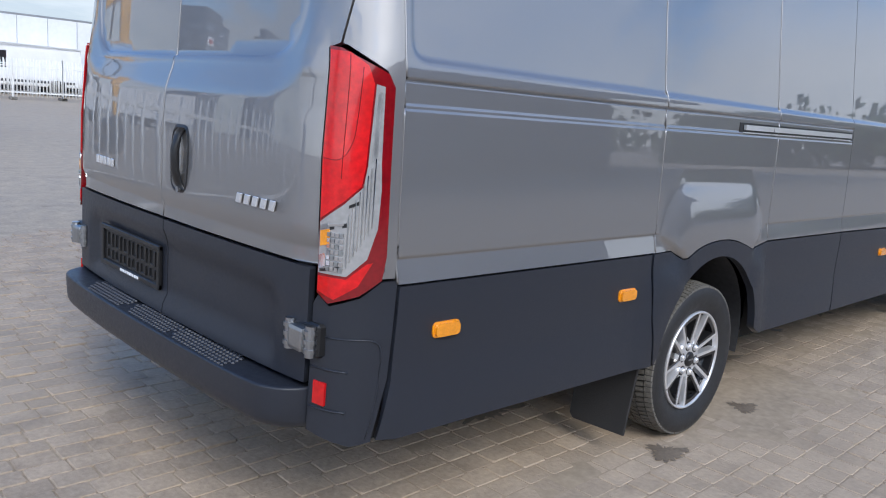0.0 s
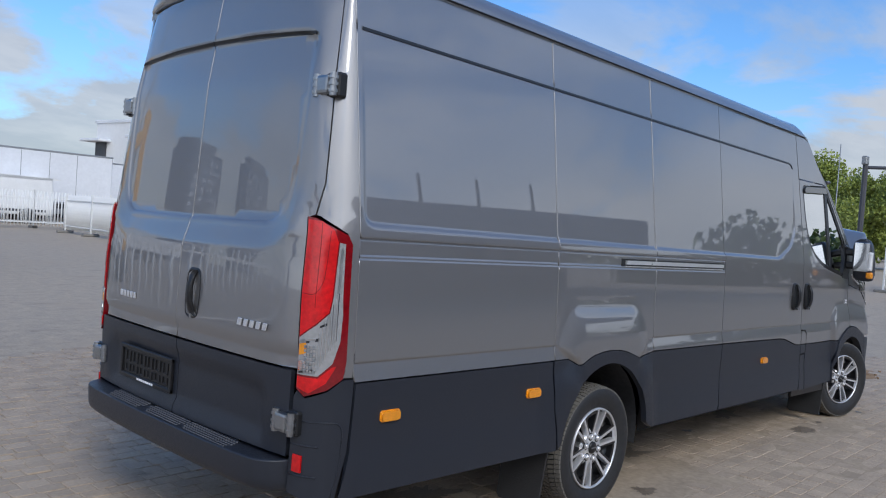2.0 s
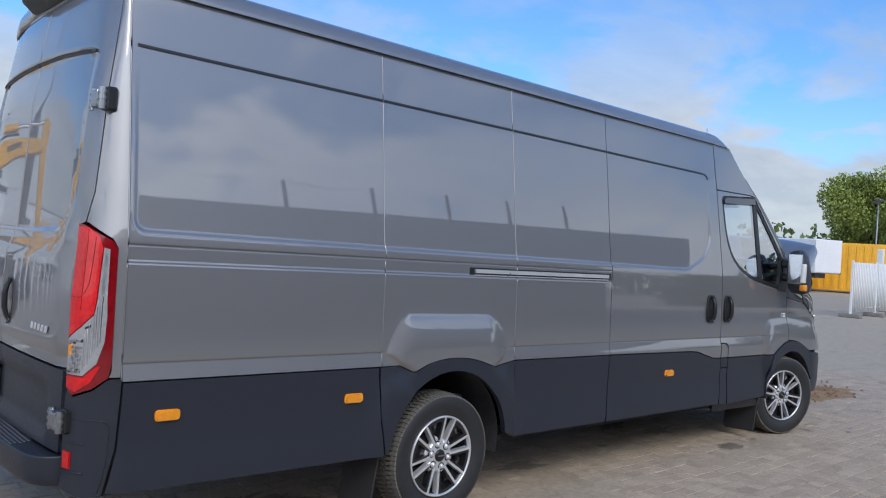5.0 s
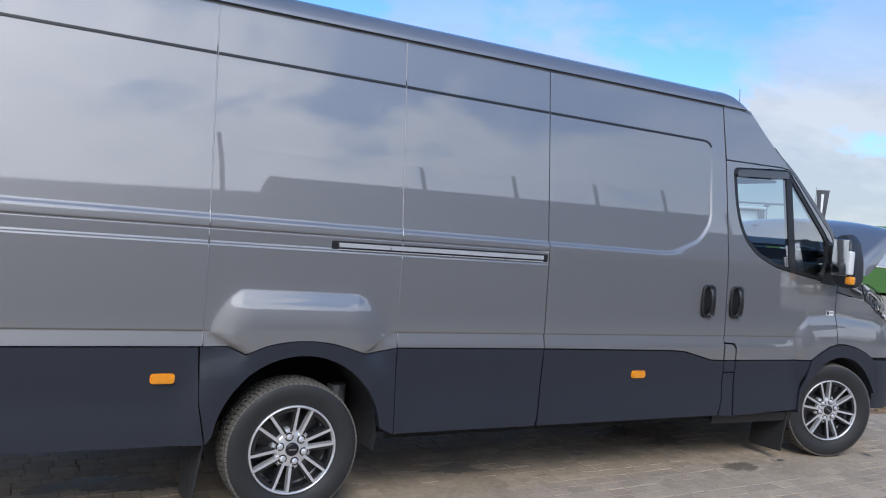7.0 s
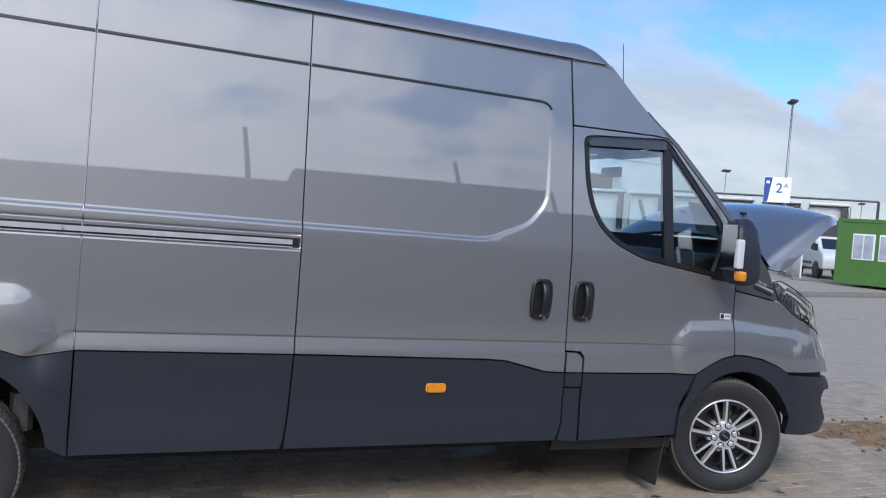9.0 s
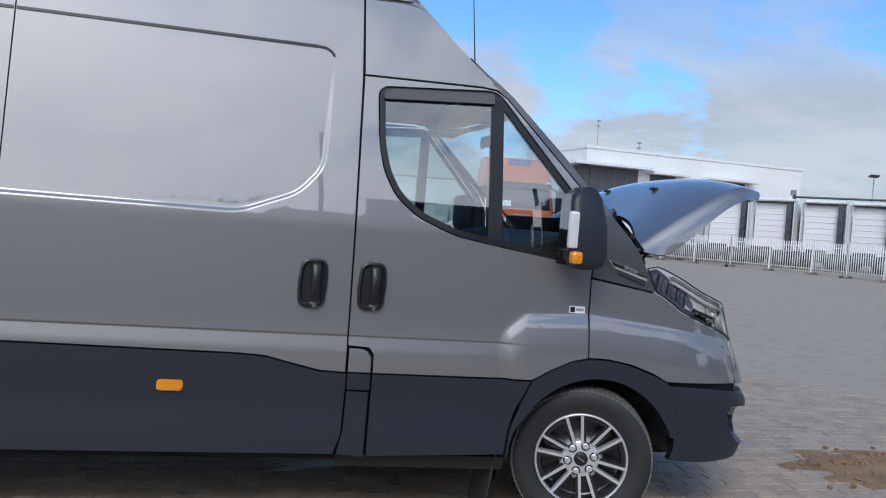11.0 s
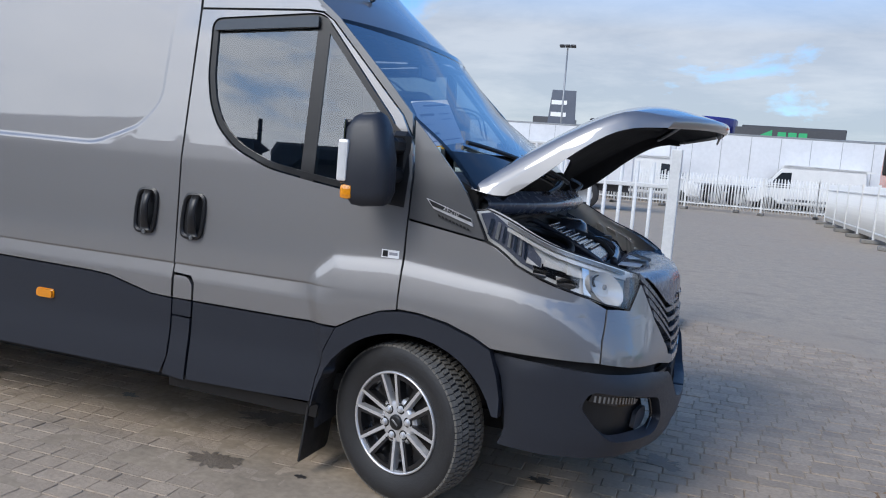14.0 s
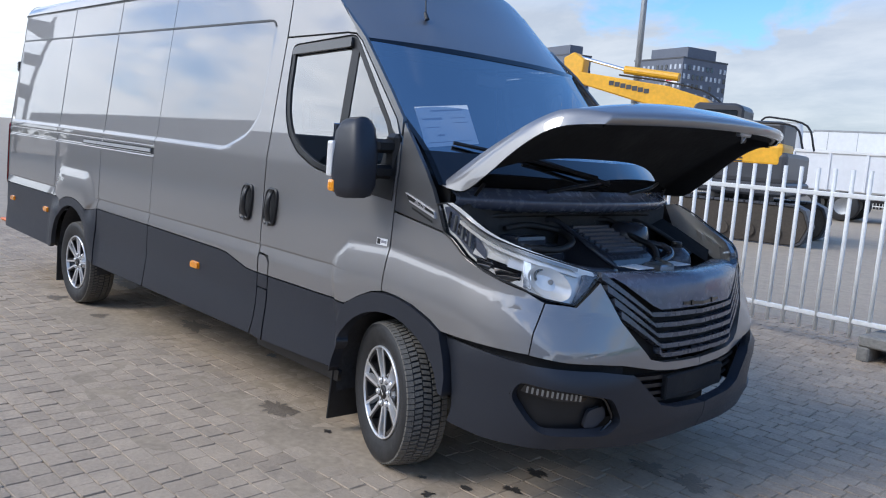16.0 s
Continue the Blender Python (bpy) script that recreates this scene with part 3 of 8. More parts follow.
def patch(bm, poly, s, holes=(), off=0.0, gap=0.0025, depth=0.022, step=0.05, features=True, inner=True, place=None):
    """A piece of the skin inside an outline of (u, z), with a turned-in edge, on side s."""
    from_uv = place or (lambda a, b: skin(a, b, off, features))
    outer = resample(shrink(poly, gap), step)
    if features and inner:
        # the outline gets points of its own where creases cross it
        crossed = []
        for a, b in zip(outer, outer[1:] + outer[:1]):
            crossed.append(a)
            hits = [(abs(r - a[1]), (a[0] + (b[0] - a[0]) * (r - a[1]) / (b[1] - a[1]), r)) for r in ROWS if min(a[1], b[1]) + 1e-4 < r < max(a[1], b[1]) - 1e-4]
            crossed += [q for _, q in sorted(hits)]
        outer = crossed
    rings = [outer] + [resample(shrink(h, -gap), step) for h in holes]
    pts, edges = [], []
    for ring in rings:
        k = len(pts)
        pts += ring
        edges += [(k + i, k + (i + 1) % len(ring)) for i in range(len(ring))]
    if inner:
        a = np.array(outer)
        lo, hi = a.min(0), a.max(0)
        gx = np.arange(lo[0] + step * 0.7, hi[0], step * 1.3)
        gz = np.arange(math.floor(lo[1] / step) * step, hi[1], step)
        c = np.stack(np.meshgrid(gx, gz), -1).reshape(-1, 2)
        keep = sdf(outer, c[:, 0], c[:, 1]) < -0.012
        for h in rings[1:]:
            keep &= sdf(h, c[:, 0], c[:, 1]) > 0.012
        if features:
            # creases run along lines of their own; plain grid points keep clear of them
            for r in ROWS:
                if lo[1] - 0.02 < r < hi[1] + 0.02:
                    keep &= np.abs(c[:, 1] - r) > 0.014
                if lo[1] < r < hi[1]:
                    xs = np.arange(lo[0] - 0.03, hi[0] + 0.11, 0.08)
                    edges += [(len(pts) + i, len(pts) + i + 1) for i in range(len(xs) - 1)]
                    pts += [(x, r) for x in xs]
            for line, ds in FEATURE_LINES:
                la = np.array(line)
                if la[:, 0].max() < lo[0] or la[:, 0].min() > hi[0]:
                    continue
                dist = sdf(line, c[:, 0], c[:, 1])
                keep &= (dist < min(ds) - 0.012) | (dist > max(ds) + 0.012)
                for dd in ds:
                    ring = resample(shrink(line, -dd), 0.04)
                    edges += [(len(pts) + i, len(pts) + (i + 1) % len(ring)) for i in range(len(ring))]
                    pts += ring
        pts += [tuple(q) for q in np.round(c[keep], 3)]
    co, _, faces, _, _, _ = delaunay_2d_cdt([Vector(q) for q in pts], edges, [], 0, 1e-5)
    co = np.array([tuple(v) for v in co])
    f = np.array(faces)
    mid = co[f].mean(1)
    ok = sdf(outer, mid[:, 0], mid[:, 1]) < 0
    for h in rings[1:]:
        ok &= sdf(h, mid[:, 0], mid[:, 1]) > 0
    e1, e2 = co[f[:, 1]] - co[f[:, 0]], co[f[:, 2]] - co[f[:, 0]]
    longest = np.maximum(np.maximum(np.hypot(*e1.T), np.hypot(*e2.T)), np.hypot(*(e2 - e1).T))
    ok &= np.abs(e1[:, 0] * e2[:, 1] - e1[:, 1] * e2[:, 0]) > 4e-5 * longest      # no slivers
    f = f[ok]
    p3 = from_uv(co[:, 0], co[:, 1]).copy()
    p3[:, 1] *= s
    b = bmesh.new()
    vs = [b.verts.new(p) for p in p3]
    for tri in f:
        q = [vs[i] for i in (tri if s < 0 else tri[::-1])]
        b.faces.new(q)
    bmesh.ops.delete(b, geom=[v for v in b.verts if not v.link_faces], context="VERTS")
    b.normal_update()
    if depth:
        rim = [e for e in b.edges if len(e.link_faces) == 1]
        inward = {v: v.normal.copy() for e in rim for v in e.verts}
        res = bmesh.ops.extrude_edge_only(b, edges=rim)
        fresh = [g for g in res["geom"] if isinstance(g, bmesh.types.BMVert)]
        near = {tuple(round(c, 5) for c in v.co): n for v, n in inward.items()}
        for v in fresh:
            v.co -= near[tuple(round(c, 5) for c in v.co)] * depth
        for e in rim:
            e.smooth = False
    join(bm, b)


def sheet(name, poly, mat, parent, s=-1, label="", both=False, **how):
    bm = bmesh.new()
    patch(bm, poly, s, **how)
    if both:
        patch(bm, poly, -s, **how)
    ob = part(name, bm, mat, parent, label, smooth=True)
    return ob


def circle_arc(cx, cz, r, a0, a1, n=14):
    return [(cx + r * math.cos(radians(a0 + (a1 - a0) * i / n)), cz + r * math.sin(radians(a0 + (a1 - a0) * i / n))) for i in range(n + 1)]


van = thing("cargo_van", "dark grey high-roof panel van with open bonnet on brick paving", "van", at=pose(0, 0, 0, 0, 0.6875, 0))

TOP, SILL = 2.488, 0.412
ARCH_OUT_R = [(-0.50, 0.868), (-0.375, 0.870), (-0.29, 0.832), (-0.17, 0.878), (-0.02, 0.897), (0.14, 0.885), (0.33, 0.832), (0.505, 0.862)]
ARCH_OUT_R = ARCH_OUT_R[:2] + [tuple(q) for q in smooth_line(ARCH_OUT_R[2:7], 5)] + ARCH_OUT_R[7:]
ARCH_IN_R = circle_arc(0.0, 0.40, 0.425, 173, 7, 22)
ARCH_IN_F = circle_arc(4.115, 0.37, 0.425, 176, 4, 20)
WINDOW = rounded([(2.985, 2.075), (3.55, 2.115), (3.955, 1.66), (4.0, 1.50), (3.965, 1.335), (3.60, 1.385), (3.38, 1.42), (3.20, 1.49), (3.09, 1.58), (3.03, 1.69), (3.0, 1.82)], 0.05)

for s in (-1, 1):
    # rear quarter, wheel section, middle section, sliding door
    sheet("side_panel", [(-1.795, 0.868), (-0.487, 0.868), (-0.487, TOP), (-1.795, TOP)], PAINT, van, s)
    sheet("side_panel", [(-0.487, 0.868), *ARCH_OUT_R[1:-1], (0.505, 0.862), (0.505, TOP), (-0.487, TOP)], PAINT, van, s, gap=0.0018)
    sheet("side_panel", [(0.505, 0.862), (1.444, 0.857), (1.447, TOP), (0.505, TOP)], PAINT, van, s)
    slide = sheet("sliding_door", [(1.444, 0.857), (2.45, 0.845), (2.56, 0.838), (2.70, 0.805), (2.80, 0.782), (2.918, 0.777), (2.912, 2.10), (2.895, TOP), (1.447, TOP)], PAINT, van, s, "grey painted sliding door with a pressed upper panel", gap=0.0035)
    front = sheet("front_door", [(2.918, 0.896), (2.916, 2.118), (3.47, 2.125), (3.545, 2.118), (3.60, 2.085), (3.98, 1.70), (4.045, 1.58), (4.062, 1.45), (4.055, 1.10), (4.058, 0.888), (3.98, 0.872), (3.88, 0.828), (3.785, 0.775), (3.035, 0.777), (3.035, 0.862), (3.015, 0.89)], PAINT, van, s, "grey painted cab door with side window", holes=(WINDOW,), gap=0.0035)
    # window: rubber frame, two panes, divider, smoked visor
    sheet("window_frame", shrink(WINDOW, 0.004), BLACK, front, s, holes=(shrink(WINDOW, 0.030),), off=-0.004, gap=0.0, depth=0.03, step=0.03, features=False)
    pane = shrink(WINDOW, 0.026)
    cut = 3.565
    sheet("window_pane", [q for q in pane if q[0] < cut - 0.002] + [], GLASS, front, s, off=-0.012, gap=0.0, depth=0, step=0.06, features=False).visible_shadow = False
    sheet("quarter_pane", [q for q in pane if q[0] > cut - 0.10 and q[0] > 3.55], GLASS, front, s, off=-0.011, gap=0.0, depth=0, step=0.06, features=False).visible_shadow = False
    sheet("pane_divider", [(3.535, 1.385), (3.60, 1.380), (3.585, 2.09), (3.525, 2.10)], BLACK, front, s, off=-0.006, gap=0.0, depth=0.03, features=False)
    sheet("mirror_base", [(3.87, 1.33), (4.035, 1.315), (4.045, 1.46), (4.02, 1.60), (3.95, 1.66), (3.93, 1.5)], BLACK, front, s, off=0.004, gap=0.0, depth=0.03, features=False)
    sheet("rain_visor", [(3.012, 2.020), (3.535, 2.052), (3.530, 2.100), (3.06, 2.070), (3.022, 2.060), (3.008, 2.040)], VISOR, front, s, "smoked wind deflector over the window", off=0.014, gap=0.0, depth=0.018, features=False)
    # fuel flap beside the door
    sheet("fuel_flap", [(2.925, 0.700), (3.030, 0.698), (3.030, 0.775), (2.925, 0.775)], PLASTIC, van, s, gap=0.002)
    sheet("flap_corner", [(2.925, 0.779), (3.030, 0.779), (3.028, 0.85), (3.01, 0.876), (2.985, 0.887), (2.925, 0.889)], PAINT, van, s, gap=0.002)
    # front wing and the dark panel above it
    sheet("front_wing", [(4.058, 0.892), (4.16, 0.888), (4.28, 0.868), (4.40, 0.828), (4.475, 0.790), (4.70, 0.786), *SEAM, (4.93, 1.028), (4.72, 1.085), (4.56, 1.135), (4.45, 1.195), (4.40, 1.215), (4.058, 1.268)], PAINT, van, s, "grey painted front wing", gap=0.003)
    sheet("wing_cap", [(4.06, 1.272), (4.40, 1.219), (4.36, 1.30), (4.305, 1.40), (4.25, 1.47), (4.14, 1.585), (4.04, 1.685), (4.05, 1.585), (4.067, 1.45)], PAINT_DARK, van, s, "dark grey panel between door and windscreen", gap=0.002, features=False)
    # plastic cladding
    sheet("rear_cladding", [(-1.79, 0.866), (-0.503, 0.866), (-0.49, 0.60), (-0.455, SILL), (-1.835, SILL + 0.012), (-1.80, 0.6)], PLASTIC, van, s, "dark grey plastic lower panel", gap=0.003)
    sheet("arch_cladding", [*ARCH_OUT_R, (0.505, SILL), *ARCH_IN_R[::-1], (-0.452, SILL), (-0.495, 0.62)], PLASTIC, van, s, "dark grey rear wheel arch surround", gap=0.0025, off=0.004, depth=0.035)
    sheet("middle_cladding", [(0.507, 0.860), (1.443, 0.855), (1.434, 0.60), (1.419, 0.45), (1.404, SILL), (0.507, SILL)], PLASTIC, van, s, gap=0.003)
    sheet("door_cladding", [(1.445, 0.855), (2.45, 0.843), (2.56, 0.836), (2.70, 0.803), (2.80, 0.780), (2.922, 0.775), (2.922, 0.70), (2.915, 0.50), (2.885, SILL), (1.422, SILL), (1.424, 0.45), (1.437, 0.60)], PLASTIC, van, s, gap=0.003)
    sheet("door_cladding", [(2.925, 0.696), (3.028, 0.694), (3.022, 0.40), (2.895, SILL), (2.92, 0.52)], PLASTIC, van, s, gap=0.003)
    sheet("door_cladding", [(3.037, 0.775), (3.783, 0.772), (3.73, 0.66), (3.695, 0.53), (3.68, 0.42), (3.03, 0.405)], PLASTIC, van, s, gap=0.003)
    sheet("front_arch_cladding", [(3.684, 0.405), (3.70, 0.53), (3.735, 0.66), (3.787, 0.773), (3.88, 0.826), (3.98, 0.870), (4.07, 0.886), (4.16, 0.884), (4.28, 0.863), (4.40, 0.822), (4.478, 0.786), (4.512, 0.690), (4.534, 0.600), (4.538, 0.520), *ARCH_IN_F[::-1][2:]], PLASTIC, van, s, "dark grey front wheel arch surround", gap=0.001, off=0.012, depth=0.06)
    sheet("sill", [(2.90, 0.402), (3.70, 0.395), (3.69, 0.335), (2.90, 0.345)], BLACK, van, s, off=-0.02, gap=0.0, features=False)

# rounded lap seams between the pressed side sections
for s in (-1, 1):
    for u in (-1.797, -0.487, 0.505):
        for z0, z1 in ((0.875, 1.345), (1.352, 1.414), (1.426, 2.232), (2.256, TOP)):
            bm = bmesh.new()
            tube(bm, [tuple(skin(u, z, 0.0004) * np.array((1, s, 1))) for z in np.linspace(z0, z1, max(3, int((z1 - z0) / 0.02)))], 0.0034, 8)
            part("lap_seam", bm, PAINT, van, "rounded painted seam", smooth=True)

# roof: ridges along its length
ROOF = [(0.836, 2.476), (0.838, 2.49), (0.826, 2.515), (0.808, 2.545), (0.775, 2.578), (0.72, 2.603), (0.60, 2.625), (0.40, 2.645), (0.2, 2.655), (0.0, 2.658)]


def rear_end(y):
    """Where the roof ends at the back: it draws in towards the corners."""
    return -1.866 + 0.048 * float(ss(0.45, 0.836, abs(y)))


bm = bmesh.new()
rows = []
for x, k in ((-1.865, -0.02), (-1.84, -0.006), (-1.80, 0.0), (-1.0, 0.0), (0, 0.0), (1.5, 0.0), (2.6, 0.0), (2.90, -0.003)):
    half = [(max(x, rear_end(y)), y, z + k * (1 - (y / 0.9) ** 4)) for y, z in ROOF]
    rows.append([(a, -b, c) for a, b, c in half] + half[-2::-1])
loft(bm, rows)
part("roof", bm, PAINT, van, "grey painted high roof", smooth=True)
bm = bmesh.new()
for s in (-1, 1):
    tube(bm, [(x, s * 0.842, 2.487) for x in (-1.80, -0.5, 1.0, 2.2, 2.90)], 0.0042, 6)
    tube(bm, [(x, s * 0.8405, 2.486) for x in (2.90, 3.0, 3.12)], 0.0025, 6)
part("roof_seam", bm, BLACK, van, "black roof joint line")

# black strips draw the shade along the pressed panel's upper fold
for s in (-1, 1):
    bm = bmesh.new()
    for u0, u1 in ((-1.77, -0.492), (-0.482, 0.500), (0.510, 1.440), (1.452, 2.70)):
        zs = lambda u: 2.245 + (u + 1.775) / 4.56 * -0.020
        rows = []
        for u in np.linspace(u0, u1, 14):
            rows.append([tuple(skin(u, zs(u) + dz, o, False) * np.array((1, s, 1))) for dz, o in ((-0.0085, -0.014), (-0.0065, 0.0042), (0.0065, 0.0042), (0.0085, -0.014))])
        loft(bm, rows)
    turn = [(2.70, 2.2255), (2.735, 2.222), (2.762, 2.208), (2.776, 2.187)]
    loft(bm, [[tuple(skin(u + o * w, z + o * v, h, False) * np.array((1, s, 1))) for o, h in ((-0.0085, -0.014), (-0.0055, 0.0042), (0.0055, 0.0042), (0.0085, -0.014))] for (u, z), (w, v) in zip(turn, ((0, 1), (0.25, 0.97), (0.7, 0.7), (0.93, 0.36)))])
    part("panel_joint", bm, BLACK, van, "black strip standing in for the shade of the panel's upper fold")

# cab roof, from the door top to the crest, and round the front
A_LINE = [(2.60, 3.03), (2.56, 3.07), (2.33, 3.305), (2.11, 3.555), (1.95, 3.69), (1.787, 3.845), (1.583, 4.135), (1.48, 4.235), (1.40, 4.305), (1.30, 4.38)]


def a_line(z):
    return float(np.interp(-z, [-q[0] for q in A_LINE], [q[1] for q in A_LINE]))


def half_width(z):
    return float(np.interp(z, PROFILE[:, 0], PROFILE[:, 1]))


for s in (-1, 1):
    sheet("cab_roof_side", [(2.898, TOP + 0.002), (2.918, 2.122), (3.47, 2.129), (3.565, 2.121), (3.395, 2.27), (3.295, 2.36), (3.163, TOP + 0.002)], PAINT, van, s, gap=0.0025, features=False)
    sheet("windscreen_pillar", [(3.552, 2.117), (3.605, 2.082), (3.985, 1.698), (4.035, 1.62), (4.025, 1.705), (3.905, 1.83), (3.74, 1.99), (3.628, 2.098), (3.568, 2.145), (3.500, 2.193), (3.412, 2.262)], PAINT_DARK, van, s, gap=0.0015, features=False)


def front_row(z, x_edge, w, bulge, n=14, power=2.6):
    """A line across the front at height z: flat in the middle, rounded towards both edges."""
    out = []
    for i in range(-n, n + 1):
        q = math.sin(math.pi / 2 * i / n)
        out.append((x_edge + bulge * (1 - abs(q) ** power), w * q, z))
    return out


def crest_column(y, z):
    """One line from the roof over the crest and down to the windscreen, at half-width y."""
    f = abs(y) / 0.838
    front = lambda h: a_line(h) + 0.02 + float(np.interp(h, [2.10, 2.25, 2.45], [0.175, 0.165, 0.145])) * (1 - f ** 2.6)
    width = lambda h: y * (half_width(h) - 0.004) / 0.838
    low = 2.40
    corner = Vector((front(low) - 1.04 * (z - low), y, z))
    start, end = corner - Vector((0.11, 0, -0.003)), corner + Vector((0.055, 0, -0.053))
    end.y = width(end.z)
    out = [Vector((2.90, y, z - 0.003 * (1 - f ** 4)))]
    out += [start * (1 - t) ** 2 + corner * 2 * t * (1 - t) + end * t * t for t in (0, 0.2, 0.4, 0.6, 0.8, 1.0)]
    out += [Vector((front(h), width(h), h)) for h in (min(2.41, end.z - 0.008), 2.35, 2.28, 2.22, 2.16, 2.10)]
    return out


bm = bmesh.new()
columns = [crest_column(y, z) for y, z in [(-a, b) for a, b in ROOF] + ROOF[-2::-1]]
loft(bm, [list(row) for row in zip(*columns)])
part("roof_front", bm, PAINT, van, "grey painted roof front above the windscreen", smooth=True)
screen = bmesh.new()
loft(screen, [front_row(z, a_line(z) + 0.035, half_width(z) - 0.012, 0.175 + 0.02 * (2.1 - z)) for z in (2.095, 2.0, 1.9, 1.8, 1.7, 1.6, 1.5, 1.43)])
windscreen = part("windscreen", screen, WINDSHIELD, van, "wide raked windscreen", smooth=True)
windscreen.visible_shadow = False
bm = bmesh.new()
rim = [front_row(z, a_line(z) + 0.041, half_width(z) - 0.010, 0.177 + 0.02 * (2.1 - z)) for z in np.linspace(2.10, 1.42, 15)]
loft(bm, [[(x + 0.0, y, z) for x, y, z in rim[0]], [(x + 0.02, y * 0.985, z - 0.028) for x, y, z in rim[0]]])
for k in (slice(0, 3), slice(-3, None)):
    loft(bm, [r[k] for r in rim])
loft(bm, rim[-4:])
part("seal", bm, BLACK_GLOSS, windscreen, "black printed border", smooth=True)
paper = thing("price_sheet", "white printed sale sheet lying behind the windscreen", "sheet of paper")
px = Vector((0.055, 0.29, 0.035)).normalized()
pz = px.cross(Vector((-0.45, -0.02, 0.85))).normalized()
py = pz.cross(px)
paper.matrix_basis = Matrix.Translation((4.065, -0.675, 1.640)) @ Matrix((px, py, pz)).transposed().to_4x4() @ Matrix.Scale(0.74, 4)
bm = bx((-0.21, -0.145, -0.001), (0.21, 0.145, 0.001))
part("sheet", bm, PAPER, paper)
bm = bmesh.new()
for x0, x1, y0, h in ((-0.10, 0.16, 0.105, 0.016), (-0.18, -0.02, 0.045, 0.022), (0.04, 0.16, 0.05, 0.010), (0.04, 0.17, 0.015, 0.008), (-0.18, -0.05, -0.01, 0.007), (-0.18, 0.16, -0.118, 0.008), (-0.1, -0.04, -0.075, 0.02)):
    box(bm, (x0, y0, 0.0012), (x1, y0 + h * 0.7, 0.002))
part("print", bm, INK, paper)

# black liner and floor added inside to keep joints and wheel wells dark
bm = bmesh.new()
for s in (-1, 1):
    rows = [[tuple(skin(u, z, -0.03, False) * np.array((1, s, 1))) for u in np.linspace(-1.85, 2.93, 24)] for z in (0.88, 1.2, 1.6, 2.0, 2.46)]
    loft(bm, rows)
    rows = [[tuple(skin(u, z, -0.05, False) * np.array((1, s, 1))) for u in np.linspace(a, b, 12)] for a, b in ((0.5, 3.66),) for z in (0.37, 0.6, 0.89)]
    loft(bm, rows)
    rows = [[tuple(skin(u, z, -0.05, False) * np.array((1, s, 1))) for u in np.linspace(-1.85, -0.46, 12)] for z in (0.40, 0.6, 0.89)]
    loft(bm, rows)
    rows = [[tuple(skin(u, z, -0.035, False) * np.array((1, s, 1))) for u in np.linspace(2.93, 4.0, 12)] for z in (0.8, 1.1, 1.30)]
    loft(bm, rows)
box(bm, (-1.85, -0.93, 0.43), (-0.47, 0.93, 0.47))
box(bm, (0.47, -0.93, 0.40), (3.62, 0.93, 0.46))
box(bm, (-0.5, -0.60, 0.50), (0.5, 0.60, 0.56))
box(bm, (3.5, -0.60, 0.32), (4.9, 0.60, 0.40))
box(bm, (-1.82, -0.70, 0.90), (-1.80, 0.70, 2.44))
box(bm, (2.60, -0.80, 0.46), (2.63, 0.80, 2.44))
part("inner_shell", bm, VOID, van, "black liner added behind the body skin, and underfloor")
for cx, cz, r in ((0.0, 0.40, 0.44), (4.115, 0.37, 0.44)):
    for s in (-1, 1):
        bm = bmesh.new()
        a = [(cx + r * math.cos(t), s * 0.97, cz + r * math.sin(t)) for t in np.linspace(0.12 if cx > 1 else -0.2, math.pi + 0.2, 24)]
        loft(bm, [a, [(x, s * 0.56, z) for x, y, z in a]])
        prism(bm, [(x, z) for x, y, z in a], s * 0.55, s * 0.56)
        tagged(part("wheel_liner", bm, LINER, van, "black wheel housing", smooth=True))
bm = bmesh.new()
for x0, x1 in ((0.55, 1.35), (-1.6, -0.6)):
    rod(bm, (x0, -0.45, 0.36), (x1, -0.45, 0.36), 0.06)
rod(bm, (0.0, -0.75, 0.345), (0.0, 0.75, 0.345), 0.06)
box(bm, (-0.6, -0.56, 0.40), (0.7, -0.50, 0.43))
box(bm, (-0.6, 0.50, 0.40), (0.7, 0.56, 0.43))
rod(bm, (0.30, -0.72, 0.45), (0.30, -0.72, 0.62), 0.05)
part("rear_axle", bm, GREY_METAL, van)

# ---- markers, rails and handles on the sides ----
for s in (-1, 1):
    for u, z in ((-1.60, 0.722), (-0.655, 0.722), (2.175, 0.697)):
        bm = bmesh.new()
        patch(bm, rounded([(u - 0.048, z - 0.019), (u + 0.048, z - 0.019), (u + 0.048, z + 0.019), (u - 0.048, z + 0.019)], 0.016), s, off=0.016, gap=0, depth=0.024, step=0.02)
        lamp = part("side_marker_lamp", bm, AMBER, van, "amber side marker lamp", smooth=False)
        bm = bmesh.new()
        patch(bm, rounded([(u - 0.054, z - 0.024), (u + 0.054, z - 0.024), (u + 0.054, z + 0.024), (u - 0.054, z + 0.024)], 0.018), s, off=0.005, gap=0, depth=0.015, step=0.03)
        part("base", bm, AMBER, lamp)
bm = bmesh.new()
patch(bm, [(0.115, 1.346), (1.436, 1.349), (1.436, 1.400), (0.115, 1.396)], -1, off=-0.004, gap=0, depth=0.02, step=0.08, features=False)
rail = part("slide_rail", bm, BLACK, van, "black slide rail with bright runner")
bm = bmesh.new()
patch(bm, [(0.15, 1.366), (1.40, 1.369), (1.40, 1.392), (0.15, 1.388)], -1, off=0.008, gap=0, depth=0.010, step=0.08, features=False)
patch(bm, [(0.15, 1.352), (1.40, 1.355), (1.40, 1.360), (0.15, 1.357)], -1, off=0.004, gap=0, depth=0.008, step=0.08, features=False)
part("runner", bm, ALLOY, rail, "bright metal runner")


